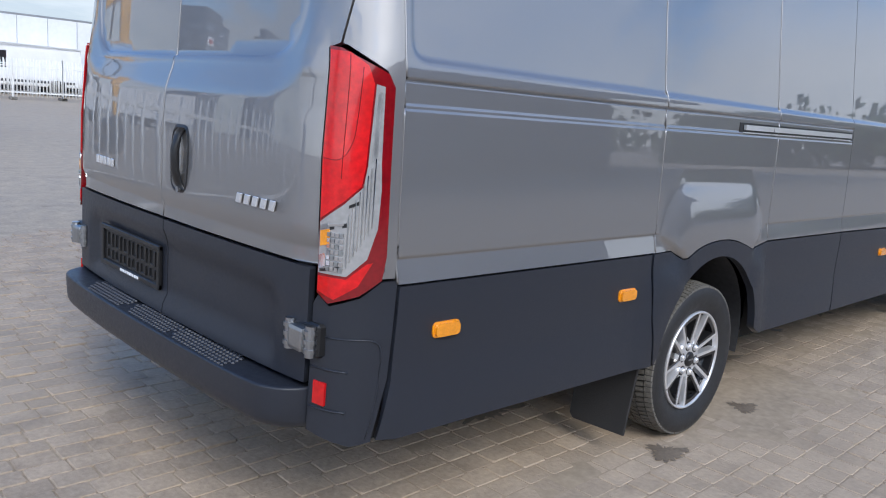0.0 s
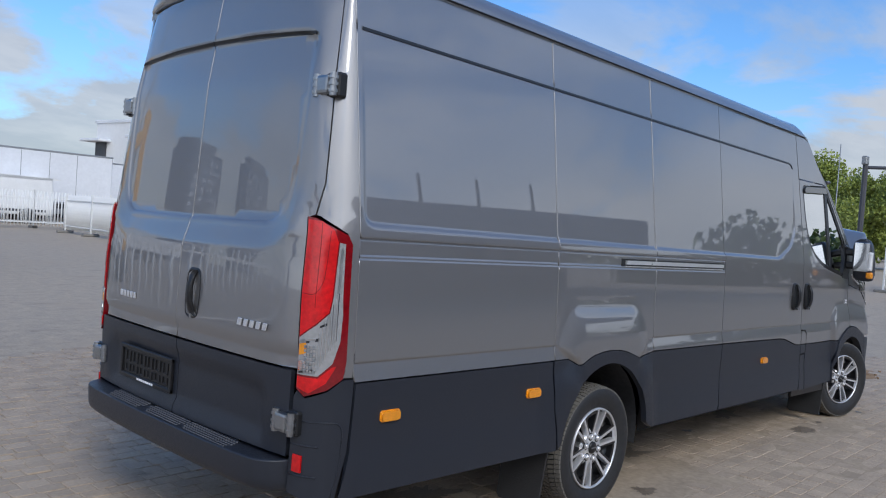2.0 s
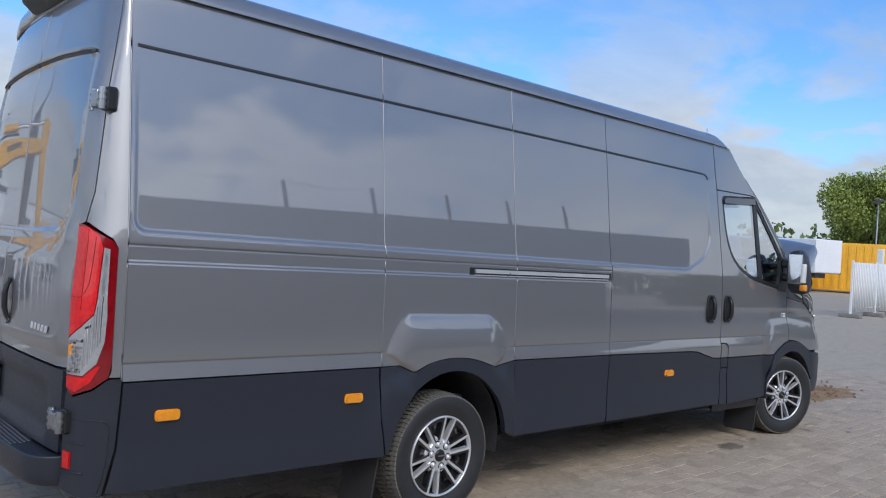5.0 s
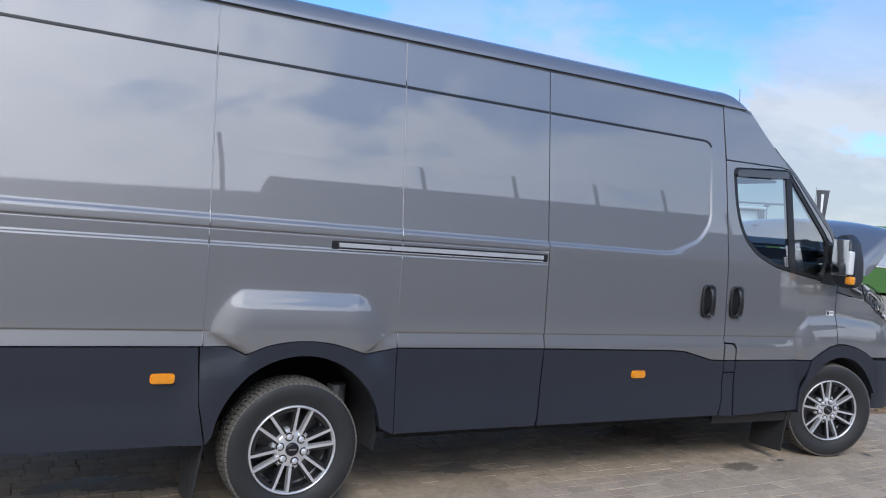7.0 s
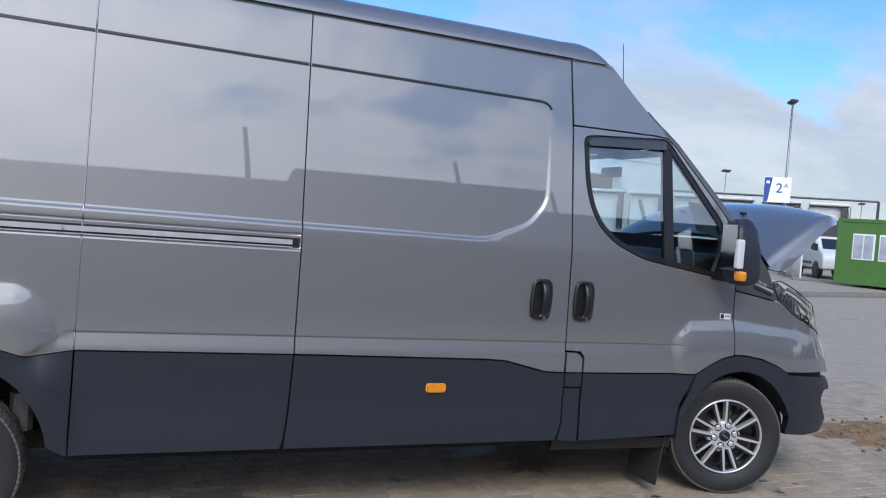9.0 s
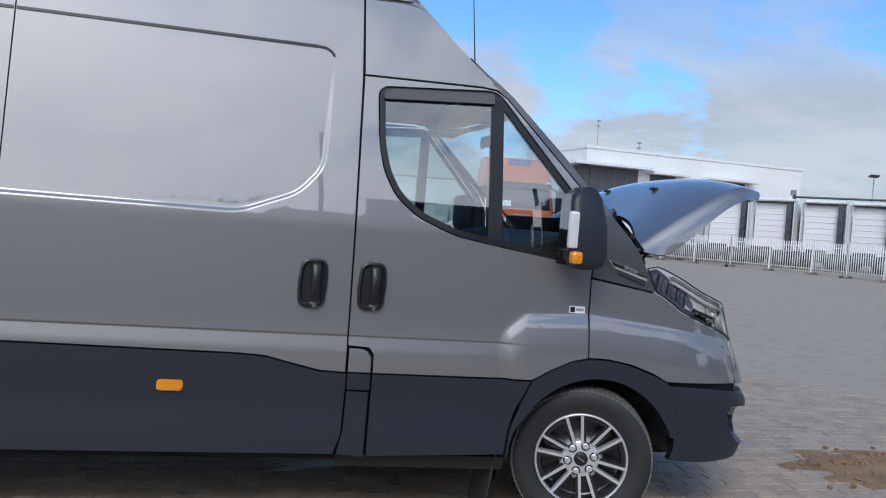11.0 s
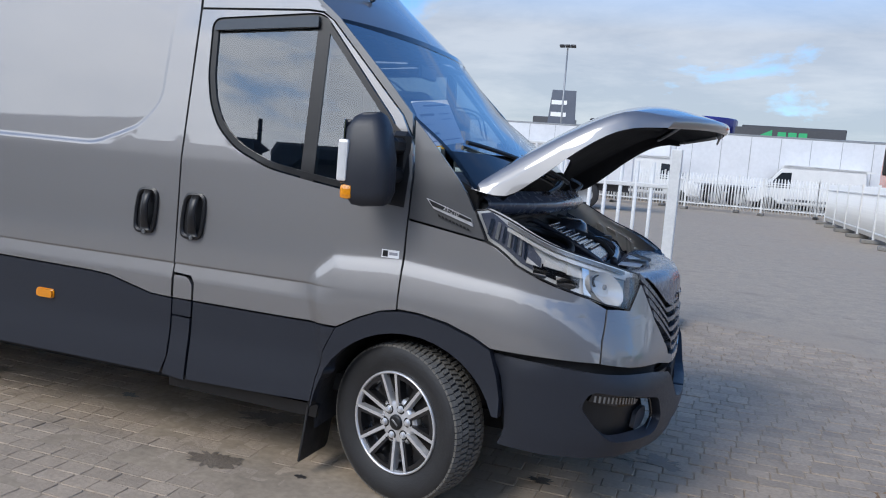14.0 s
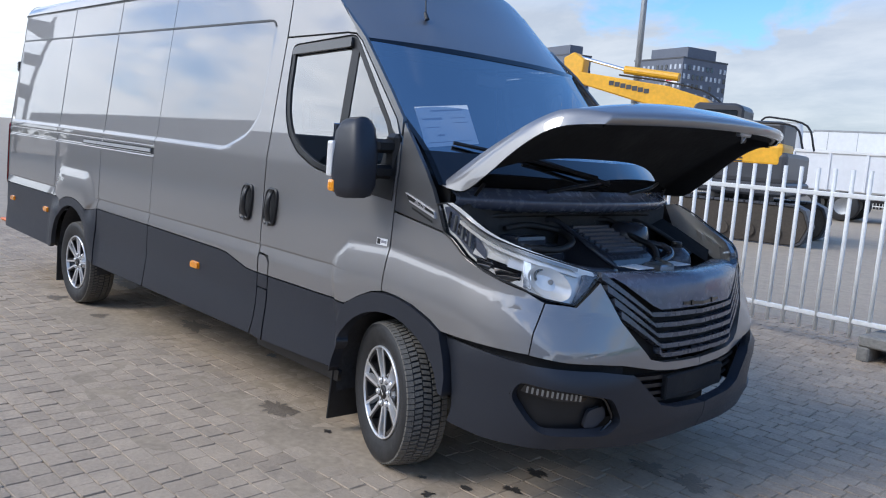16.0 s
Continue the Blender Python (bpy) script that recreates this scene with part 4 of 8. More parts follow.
def door_handle(parent, m, scale=1.0):
    """An upright pull handle in a sunk oval bezel; its face looks along -y."""
    shell = rounded([(-0.062, -0.108), (0.052, -0.108), (0.066, 0.02), (0.060, 0.108), (-0.052, 0.108), (-0.066, 0.0)], 0.04)
    bm = bmesh.new()
    inner = [(x * 0.74, z * 0.82) for x, z in shell]
    k = len(shell)
    layers = [[(x, 0.0, z) for x, z in shell], [(x * 0.98, -0.012, z * 0.99) for x, z in shell], [(x * 0.86, -0.016, z * 0.90) for x, z in shell], [(x, -0.010, z) for x, z in inner], [(x * 0.96, -0.0025, z * 0.97) for x, z in inner]]
    vs = loft(bm, layers, close=True)
    bm.faces.new(vs[-1])
    bm.transform(Matrix.Scale(scale, 4))
    bezel = part("handle_bezel", bm, BLACK, parent, "black recessed handle surround", smooth=False)
    bezel.matrix_basis = m
    bm = bmesh.new()
    grip = []
    for z, y, w, t in ((-0.092, -0.012, 0.030, 0.006), (-0.070, -0.024, 0.024, 0.010), (-0.03, -0.034, 0.020, 0.012), (0.03, -0.036, 0.019, 0.012), (0.07, -0.028, 0.021, 0.010), (0.098, -0.012, 0.024, 0.006)):
        grip.append([(0.012 + w * math.cos(a), y + t * math.sin(a), z) for a in np.linspace(0, 2 * math.pi, 13)[:-1]])
    vs = loft(bm, grip, close=True)
    bm.faces.new(vs[0])
    bm.faces.new(vs[-1][::-1])
    bm.transform(Matrix.Scale(scale, 4))
    part("grip", bm, BLACK, bezel, smooth=True)
    bm = bmesh.new()
    rod(bm, (0.010, -0.018, -0.098), (0.010, -0.026, -0.098), 0.010, n=12)
    part("key_lock", bm, STEEL, bezel)
    return bezel


for u in (2.745, 3.008):
    p = skin(u, 1.168)
    door_handle(van, pose(p[0], -p[1] - 0.001, 1.168, -4, 0, 0))
    door_handle(van, pose(p[0], p[1] + 0.001, 1.168, 4, 0, 180))
# badge strip by the door edge, and the emblem on the wing panel
for u0, u1, mat, o in ((3.955, 4.035, PAPER, 0.002), (3.960, 3.984, BLACK, 0.0028), (3.990, 4.028, INK, 0.0028)):
    bm = bmesh.new()
    a, b = (1.098, 1.132) if mat is PAPER else ((1.102, 1.128) if mat is BLACK else (1.110, 1.122))
    patch(bm, [(u0, a), (u1, a), (u1, b), (u0, b)], -1, off=o, gap=0, depth=0, step=0.02)
    part("dealer_sticker", bm, mat, van, "small white sticker with dark print")
bm = bmesh.new()
patch(bm, [(4.135, 1.365), (4.335, 1.300), (4.345, 1.270), (4.17, 1.325)], -1, off=0.010, gap=0, depth=0.012, step=0.05, features=False)
emblem = part("wing_emblem", bm, ALLOY, van, "chrome-edged emblem with engraved lettering")
bm = bmesh.new()
patch(bm, [(4.146, 1.360), (4.333, 1.299), (4.340, 1.286), (4.164, 1.336)], -1, off=0.0135, gap=0, depth=0.003, step=0.05, features=False)
part("emblem_inlay", bm, BLACK, emblem)
tp = skin(4.25, 1.318)
words("emblem_text", "35-210", 0.026, Matrix.Translation((4.248, -float(tp[1]) - 0.0165, 1.322)) @ pose(0, 0, 0, 90, 0, 0) @ pose(0, 0, 0, 0, 0, -18), ALLOY, emblem, 0.001)
bm = bmesh.new()
for i in range(9):
    patch(bm, [(4.192 + i * 0.016, 1.305 - i * 0.0052), (4.203 + i * 0.016, 1.3015 - i * 0.0052), (4.205 + i * 0.016, 1.292 - i * 0.0052), (4.194 + i * 0.016, 1.2955 - i * 0.0052)], -1, off=0.012, gap=0, depth=0.003, step=0.05, features=False)
part("engraving", bm, BLACK, emblem)
# roof aerial
bm = bmesh.new()
rod(bm, (3.56, -0.42, 2.26), (3.54, -0.42, 2.30), 0.014, 0.008)
rod(bm, (3.545, -0.42, 2.295), (3.50, -0.42, 2.74), 0.004, 0.002, 6)
part("aerial", bm, BLACK, van, "thin black roof aerial")


# ---- mirrors ----
def mirror(s):
    bm = bmesh.new()
    rows = []
    for z, xa, xb, ya, yb in ((1.315, 3.925, 4.01, 1.11, 1.20), (1.325, 3.890, 4.028, 1.08, 1.225), (1.37, 3.862, 4.040, 1.065, 1.235), (1.50, 3.846, 4.032, 1.055, 1.230), (1.63, 3.842, 4.004, 1.055, 1.215), (1.675, 3.862, 3.982, 1.065, 1.195), (1.69, 3.885, 3.962, 1.095, 1.165)):
        ring = rounded([(xa, ya), (xb, ya + 0.012), (xb, yb - 0.02), (xa, yb)], 0.045, 4)
        rows.append([(x, s * y, z + 0.012 * (x - 3.93) / 0.1) for x, y in ring])
    vs = loft(bm, rows, close=True)
    bm.faces.new(vs[0])
    bm.faces.new(vs[-1][::-1])
    shell = part("door_mirror", bm, PLASTIC, van, "large black door mirror with amber indicator", smooth=True)
    bm = bmesh.new()
    box(bm, (3.955, min(s * 0.93, s * 1.08), 1.535), (4.02, max(s * 0.93, s * 1.08), 1.60), 0.016)
    box(bm, (3.95, min(s * 0.94, s * 1.09), 1.415), (4.02, max(s * 0.94, s * 1.09), 1.48), 0.016)
    box(bm, (3.945, min(s * 0.93, s * 0.985), 1.39), (4.035, max(s * 0.93, s * 0.985), 1.63), 0.02)
    part("arm", bm, BLACK, shell)
    bm = bmesh.new()
    box(bm, (3.838, min(s * 1.08, s * 1.205), 1.40), (3.845, max(s * 1.08, s * 1.205), 1.655), 0.003)
    part("mirror_glass", bm, CHROME, shell, "mirror glass")
    bm = bmesh.new()
    box(bm, (3.832, min(s * 1.195, s * 1.232), 1.41), (3.876, max(s * 1.195, s * 1.232), 1.575), 0.012, seg=2)
    part("lamp_strip", bm, REFLECTOR, shell, "clear lamp strip")
    bm = bmesh.new()
    box(bm, (3.852, min(s * 1.18, s * 1.236), 1.340), (3.905, max(s * 1.18, s * 1.236), 1.400), 0.018, seg=2)
    part("indicator", bm, AMBER, shell, "amber indicator")


mirror(-1)
mirror(1)


# ---- the van's back ----
U_LAMP = u_at_y(0.862, False)          # inner edge of the lamps
POST_Z = (0.905, 1.3, 1.484, 1.497, 1.62, 1.8, 2.05, 2.25, 2.40, 2.484)


def u_post(z, out=0.0):
    """Outer edge of the doors: nearly upright, while the body leans in."""
    y = float(np.interp(z, [0.9, 1.485, 1.495, 1.62, 2.0, 2.5], [0.853, 0.853, 0.890, 0.925, 0.950, 0.968])) + out
    return u_at_y(min(0.99, y), False)


DOOR_BOTTOM = 0.905
REAR_WINDOW = [(UR - 0.4, 2.246), (u_at_y(0.40, False), 2.240), (u_at_y(0.80, False), 2.222), (u_at_y(0.855, False), 2.20), (u_at_y(0.76, False), 1.62), (u_at_y(0.70, False), 1.50), (u_at_y(0.62, False), 1.455), (UR - 0.4, 1.44)]
REAR_WINDOW = rounded(REAR_WINDOW, 0.09)
FEATURE_LINES.append((REAR_WINDOW, (-0.007, -0.0025, 0.002, 0.03, 0.06, 0.09, 0.125)))


def rear_skin(off):
    """The door skin: flush window field framed by a shallow ledge, and a fold at the foot."""
    def place(u, z):
        y = np.interp(u, U, PY)
        edge = sdf(REAR_WINDOW, u, z)
        add = off - 0.009 * ss(0.002, -0.007, edge)
        add = add + 0.024 * ss(0.0, 0.125, edge) * ss(1.70, 1.50, z) * ss(0.86, 0.78, y) - 0.012 * ss(0.990, 0.945, z)
        return skin(u, z, 0, False) - np.stack([add, 0 * add, 0 * add], -1)
    return place


for s in (-1, 1):
    door = sheet("rear_door", [(UR, DOOR_BOTTOM), *[(u_post(z), z) for z in POST_Z], (u_at_y(0.66, False), 2.505), (UR, 2.516)], PAINT, van, s, "grey painted rear door with a flush blanked window", gap=0.003, place=rear_skin(0.0), step=0.035)
    # dark line along the top of the blanked window
    top = [(UR + 0.004, 2.248), (u_at_y(0.40, False), 2.241), (u_at_y(0.70, False), 2.230), (u_at_y(0.845, False), 2.222), (u_at_y(0.845, False), 2.208), (u_at_y(0.70, False), 2.216), (u_at_y(0.40, False), 2.228), (UR + 0.004, 2.234)]
    sheet("window_ledge", top, BLACK, door, s, gap=0, depth=0.004, step=0.04, place=rear_skin(0.006))
    # lower skirt of the door, in plastic
    sheet("rear_skirt", [(UR, 0.56), (u_at_y(0.84, False), 0.565), (u_at_y(0.84, False), 0.90), (UR, 0.90)], PLASTIC, door, s, "dark grey plastic foot of the rear door", gap=0.003, step=0.035,
          place=lambda u, z: skin(u, z, 0, False) - np.stack([0.012 - 0.020 * ss(0.012, -0.016, sdf([(u_at_y(0.70, False), 0.60), (UR - 0.2, 0.60), (UR - 0.2, 0.845), (u_at_y(0.70, False), 0.805)], u, z)), 0 * z, 0 * z], -1))
    # corner post and lamp
    sheet("corner_post", [(-1.798, 0.885), (-1.798, TOP), *[(u_post(z, 0.0015), z) for z in POST_Z[:3:-1]], (u_post(1.5, 0.002), 1.497), (u_at_y(0.91, False), 1.492), (-1.858, 1.435), (-1.836, 1.40), (-1.836, 0.91), (-1.845, 0.885)], PAINT, van, s, gap=0.002, features=False)
    lamp_outline = [(U_LAMP, 0.835), (u_at_y(0.90, False), 0.808), (-1.90, 0.84), (-1.845, 0.885), (-1.835, 0.95), (-1.835, 1.395), (-1.855, 1.43), (u_at_y(0.90, False), 1.488), (U_LAMP, 1.492)]
    lamp = sheet("tail_lamp", lamp_outline, RED_DARK, van, s, "tall red tail lamp with clear insert", off=0.012, gap=0.002, depth=0.05, step=0.014, features=False)
    um, us = U_LAMP, -1.835
    at = lambda f: um + (us - um) * f
    sheet("stop_lens", [(at(0.03), 1.038), (at(0.20), 1.062), (at(0.38), 1.09), (at(0.61), 1.135), (at(0.655), 1.19), (at(0.69), 1.40), (at(0.60), 1.445), (at(0.35), 1.476), (at(0.03), 1.480)], RED_LENS, lamp, s, "bright red stop lens", off=0.0145, gap=0, depth=0.004, step=0.014, features=False)
    sheet("clear_insert", [(at(0.03), 0.892), (at(0.46), 0.892), (at(0.72), 0.943), (at(0.84), 1.027), (at(0.865), 1.13), (at(0.85), 1.193), (at(0.835), 1.395), (at(0.715), 1.40), (at(0.68), 1.193), (at(0.635), 1.133), (at(0.38), 1.082), (at(0.03), 1.030)], CLEAR_LENS, lamp, s, "clear grey lens", off=0.0150, gap=0, depth=0.004, step=0.014, features=False)
    sheet("fog_lens", [(at(0.03), 0.842), (at(0.30), 0.824), (at(0.62), 0.868), (at(0.80), 0.935), (at(0.72), 0.930), (at(0.46), 0.884), (at(0.03), 0.884)], RED_LENS, lamp, s, off=0.0145, gap=0, depth=0.004, step=0.014, features=False)
    sheet("inner_strip", [(at(0.735), 1.205), (at(0.79), 1.20), (at(0.80), 1.375), (at(0.755), 1.38)], STEEL, lamp, s, "bluish reflecting strip", off=0.0158, gap=0, depth=0.003, step=0.014, features=False)
    for i in range(7):
        for j in range(4):
            f0, z0 = 0.17 + j * 0.062, 0.902 + i * 0.0155
            bm = bmesh.new()
            patch(bm, [(at(f0), z0), (at(f0 + 0.05), z0), (at(f0 + 0.05), z0 + 0.011), (at(f0), z0 + 0.011)], s, off=0.0185, gap=0, depth=0.005, step=0.05, features=False, inner=False)
            part("reflector_cell", bm, CHROME if (i + j) % 3 else STEEL, lamp)
    for k, (f0, z0, f1, z1, mt) in enumerate(((0.05, 0.905, 0.15, 0.95, CHROME), (0.05, 0.965, 0.20, 1.015, AMBER), (0.18, 1.02, 0.40, 1.035, CHROME), (0.05, 1.01, 0.17, 1.03, STEEL))):
        sheet("reflector_cell", [(at(f0), z0), (at(f1), z0 + 0.008), (at(f1), z1), (at(f0), z1 - 0.008)], mt, lamp, s, off=0.0172, gap=0, depth=0.003, step=0.02, features=False)
    # fluted clear part: upright ribs that fan out upwards, and darker pockets between them
    for k in range(8):
        f = 0.44 + 0.045 * k
        z0, z1 = 0.915 + 0.016 * k, 1.055 + 0.022 * k
        sheet("lens_rib", [(at(f), z0), (at(f + 0.012), z0), (at(f + 0.030), z1), (at(f + 0.016), z1)], CHROME if k % 2 else STEEL, lamp, s, off=0.0166, gap=0, depth=0.003, step=0.05, features=False)
    for f0, f1, z0, z1 in ((0.06, 0.36, 0.896, 0.903), (0.20, 0.44, 1.012, 1.022), (0.46, 0.60, 1.075, 1.083)):
        sheet("lens_rib", [(at(f0), z0), (at(f1), z0 + 0.012), (at(f1), z1 + 0.014), (at(f0), z1)], ALLOY_DARK, lamp, s, off=0.0164, gap=0, depth=0.003, step=0.05, features=False)
    for line in ([(0.02, 1.20), (0.30, 1.20), (0.45, 1.24), (0.50, 1.30), (0.53, 1.44)], [(0.34, 1.15), (0.35, 1.30), (0.35, 1.47)]):
        bm = bmesh.new()
        pts = smooth_line(line, 5)
        tube(bm, [tuple(skin(at(f), z, 0.0150, False) * np.array((1, s, 1))) for f, z in pts], 0.0011, 5)
        part("lens_edge", bm, RED_DARK, lamp, smooth=True)
    # plastic corner of the bumper
    corner = sheet("bumper_corner", [(-1.792, 0.882), (-1.845, 0.880), (-1.90, 0.835), (u_at_y(0.90, False), 0.803), (U_LAMP, 0.83), (u_at_y(0.845, False), 0.80), (u_at_y(0.845, False), 0.43), (-1.90, 0.405), (-1.840, 0.418), (-1.803, 0.6)], PLASTIC, van, s, "dark grey plastic rear corner", off=0.004, gap=0.002, features=False, depth=0.04)
    bm = bmesh.new()
    for z in (0.622, 0.505):
        tube(bm, [tuple(skin(u, z, 0.0035, False) * np.array((1, s, 1))) for u in np.linspace(u_at_y(0.85, False), u_at_y(0.955, False), 8)], 0.0035, 6)
    tube(bm, [tuple(skin(u, z, 0.0025, False) * np.array((1, s, 1))) for u, z in smooth_line([(u_at_y(0.89, False), 0.712), (-1.90, 0.716), (-1.858, 0.714), (-1.835, 0.695), (-1.829, 0.64), (-1.836, 0.54), (-1.858, 0.43)], 4)], 0.0028, 6)
    part("rib", bm, PLASTIC, corner, smooth=True)
    bm = bmesh.new()
    patch(bm, [(u_at_y(0.868, False), 0.520), (u_at_y(0.905, False), 0.517), (u_at_y(0.905, False), 0.582), (u_at_y(0.868, False), 0.585)], s, off=0.010, gap=0, depth=0.02, step=0.03, features=False)
    part("reflex_reflector", bm, RED_LENS, corner, "small red reflector")
    # hinges, low and high
    for z, y in ((0.70, 0.845), (2.0, 0.945)):
        q = skin(u_at_y(y, False), z)
        yy = float(q[1]) * s
        bm = bmesh.new()
        x0 = float(q[0])
        yc = yy - s * 0.02
        box(bm, (x0 - 0.046, yc - 0.036, z - 0.036), (x0 - 0.010, yc + 0.036, z + 0.036), 0.012, seg=2)
        hinge = part("door_hinge", bm, STEEL, van, "bare metal door hinge")
        for dy in (-0.050, 0.050):
            bm = bmesh.new()
            rod(bm, (x0 - 0.026, yc + dy, z - 0.044), (x0 - 0.026, yc + dy, z + 0.044), 0.015, n=12)
            for dz in (-0.026, 0.0, 0.026):
                rod(bm, (x0 - 0.026, yc + dy, z + dz - 0.006), (x0 - 0.026, yc + dy, z + dz + 0.006), 0.019, n=12)
            part("knuckle", bm, STEEL, hinge)
        bm = bx((x0 - 0.016, yc - 0.070, z - 0.048), (x0 + 0.03, yc + 0.070, z + 0.048), 0.008)
        part("hinge_base", bm, BLACK, hinge)
bm = bmesh.new()
zs = np.linspace(0.915, 2.505, 60)
tube(bm, [(float(p[0]) + 0.001, -0.003, float(p[2])) for p in rear_skin(0.0)(np.full(60, UR + 0.006), zs)], 0.0042, 8)
part("door_edge", bm, PAINT, van, "rounded meeting edge of the rear doors", smooth=True)
q = skin(u_at_y(0.145, False), 1.115)
door_handle(van, pose(float(q[0]) - 0.010, -0.135, 1.118, 0, 0, -90), 1.05)
# name badges, as plain chrome bars of the letters' size
for y0, w, lean in ((0.585, 0.032, 0.0), (-0.495, 0.036, 0.008)):
    for i in range(5):
        bm = bmesh.new()
        y = y0 - i * (w + 0.006)
        q = float(skin(u_at_y(abs(y), False), 1.045)[0]) - 0.026
        prism(bm, [(y - 0.004, 1.030), (y - w + 0.004, 1.030), (y - w + 0.004 - lean, 1.060), (y - 0.004 - lean, 1.060)], q - 0.006, q, "x", bevel=0.002)
        part("badge_bar", bm, ALLOY, van, "plain chrome bars of a name badge")
# number plate holder, empty
holder = new("plate_holder")
holder.parent = van
tagged(holder, "empty black plastic number plate holder")
bm = bmesh.new()
X0 = -1.984
box(bm, (X0 - 0.012, 0.035, 0.635), (X0 + 0.004, 0.555, 0.655), 0.003)
box(bm, (X0 - 0.012, 0.035, 0.775), (X0 + 0.004, 0.555, 0.795), 0.003)
for y in (0.035, 0.535):
    box(bm, (X0 - 0.0115, y, 0.636), (X0 + 0.004, y + 0.02, 0.794), 0.003)
for i in range(6):
    y = 0.075 + i * 0.076
    for a, b in ((0.665, 0.700), (0.712, 0.765)):
        box(bm, (X0 - 0.008, y, a), (X0, y + 0.008, b), 0.001)
        box(bm, (X0 - 0.008, y + 0.042, a), (X0, y + 0.050, b), 0.001)
        box(bm, (X0 - 0.0075, y + 0.008, a), (X0, y + 0.042, a + 0.007), 0.001)
box(bm, (X0 - 0.002, 0.05, 0.65), (X0 + 0.006, 0.54, 0.78))
part("plate_frame", bm, BLACK, holder)
bm = bmesh.new()
for i in range(8):
    box(bm, (X0 - 0.0135, 0.20 + i * 0.021, 0.640), (X0 - 0.0122, 0.216 + i * 0.021, 0.650))
part("strip_print", bm, PAPER, holder, "small white print bars")
bm = bx((X0 + 0.010, -0.745, 0.566), (X0 + 0.013, -0.700, 0.592))
part("reflective_tag", bm, PAPER, van, "small white tag")
# step bumper
bm = bmesh.new()
outer = smooth_line([(-1.93, 0.845), (-1.98, 0.838), (-2.038, 0.795), (-2.072, 0.70), (-2.090, 0.40), (-2.096, 0.0)], 5)
outer = [(x, -y) for x, y in outer] + [(x, y) for x, y in outer[::-1][1:]]
prof = ((0.030, 0.5538), (0.010, 0.5545), (0.006, 0.5544), (0.002, 0.5525), (0.0005, 0.5495), (0.0004, 0.546), (0.001, 0.52), (0.003, 0.48), (0.006, 0.454), (0.008, 0.450), (0.012, 0.440), (0.022, 0.430), (0.042, 0.424))
rows = [[(-1.93, y, 0.550) for x, y in outer]] + [[(x + d, y * (1 - d * 0.7), z) for x, y in outer] for d, z in prof] + [[(-1.90, y * 0.96, 0.424) for x, y in outer]]
loft(bm, rows)
step = part("rear_step", bm, PLASTIC, van, "black rear step bumper with raised grip studs", smooth=True)
STUD = material("worn bluish plastic", (0.022, 0.027, 0.040), 0.55, 0, 0, 0.1, 200, 0.2)
for y0, n_long in ((-0.56, 20), (-0.18, 18), (0.20, 18)):
    bm = bmesh.new()
    for i in range(n_long):
        for j in range(7):
            if (i < 3 and j > 3 + i) or (i > n_long - 4 and j < 3 - (n_long - 1 - i)):
                continue
            t = bmesh.new()
            bmesh.ops.create_cone(t, cap_ends=True, segments=6, radius1=0.0096, radius2=0.0066, depth=0.005)
            join(bm, t, pose(-2.068 + j * 0.0185, y0 + i * 0.0195 + 0.0097 * (j % 2), 0.5555))
    tagged(part("grip_pad", bm, STUD, step, "field of raised round grip studs"), kind="stuff")
# roof edge over the doors with the third brake lamp
bm = bmesh.new()
rows = []
for y in np.linspace(-0.805, 0.805, 49):
    zr = float(np.interp(abs(y), [q[0] for q in ROOF[::-1]], [q[1] for q in ROOF[::-1]]))
    k = min(1.0, (0.81 - abs(y)) / 0.20) ** 0.7
    hump = 1.0 if abs(y) < 0.30 else max(0.0, 1 - (abs(y) - 0.30) / 0.10)
    low_z = min(2.528 - 0.034 * (abs(y) / 0.81) ** 2, zr - 0.012)
    drop = (zr - low_z)
    rows.append([(-1.80, y, zr + 0.002), (-1.82, y, zr + 0.001), (-1.828 - 0.025 * k - 0.010 * hump, y, zr - 0.15 * drop), (-1.832 - 0.035 * k - 0.014 * hump, y, zr - 0.40 * drop), (-1.832 - 0.040 * k - 0.012 * hump, y, zr - 0.70 * drop), (-1.830 - 0.038 * k, y, zr - 0.90 * drop), (-1.826 - 0.030 * k, y, low_z)])
loft(bm, rows)
lip_foot = [(q[-1][0] - 0.002, q[-1][1], q[-1][2] - 0.004) for q in rows]
loft(bm, [[(rear_end(y), y, z - 0.02 * (1 - (y / 0.9) ** 4)) for y, z in [(-p, q) for p, q in ROOF] + ROOF[-2::-1]], [(rear_end(y) + 0.004, y, min(2.474, z)) for y, z in [(-p, q) for p, q in ROOF] + ROOF[-2::-1]]])
edge = part("roof_edge", bm, PAINT, van, "painted roof lip over the rear doors", smooth=True)
# black tube stands in for the dark gap under the roof lip
bm = bmesh.new()
tube(bm, lip_foot[2:-2], 0.007, 6)
part("door_seal", bm, BLACK, edge, "black line in the gap above the rear doors", smooth=True)
# lamp housing: a wedge under the lip, deepest in the middle
bm = bmesh.new()
rows = []
for y in np.linspace(-0.36, 0.36, 25):
    f = max(0.0, 1 - (abs(y) / 0.36) ** 3)
    g = 1.0 if abs(y) < 0.25 else max(0.0, 1 - (abs(y) - 0.25) / 0.11)
    rows.append([(-1.85, y, 2.614), (-1.885 - 0.050 * g, y, 2.616 - 0.004 * (1 - g)), (-1.892 - 0.066 * g, y, 2.606), (-1.890 - 0.062 * g, y, 2.582), (-1.880 - 0.045 * g, y, 2.562 + 0.010 * (1 - f)), (-1.845, y, 2.530)])
loft(bm, rows)
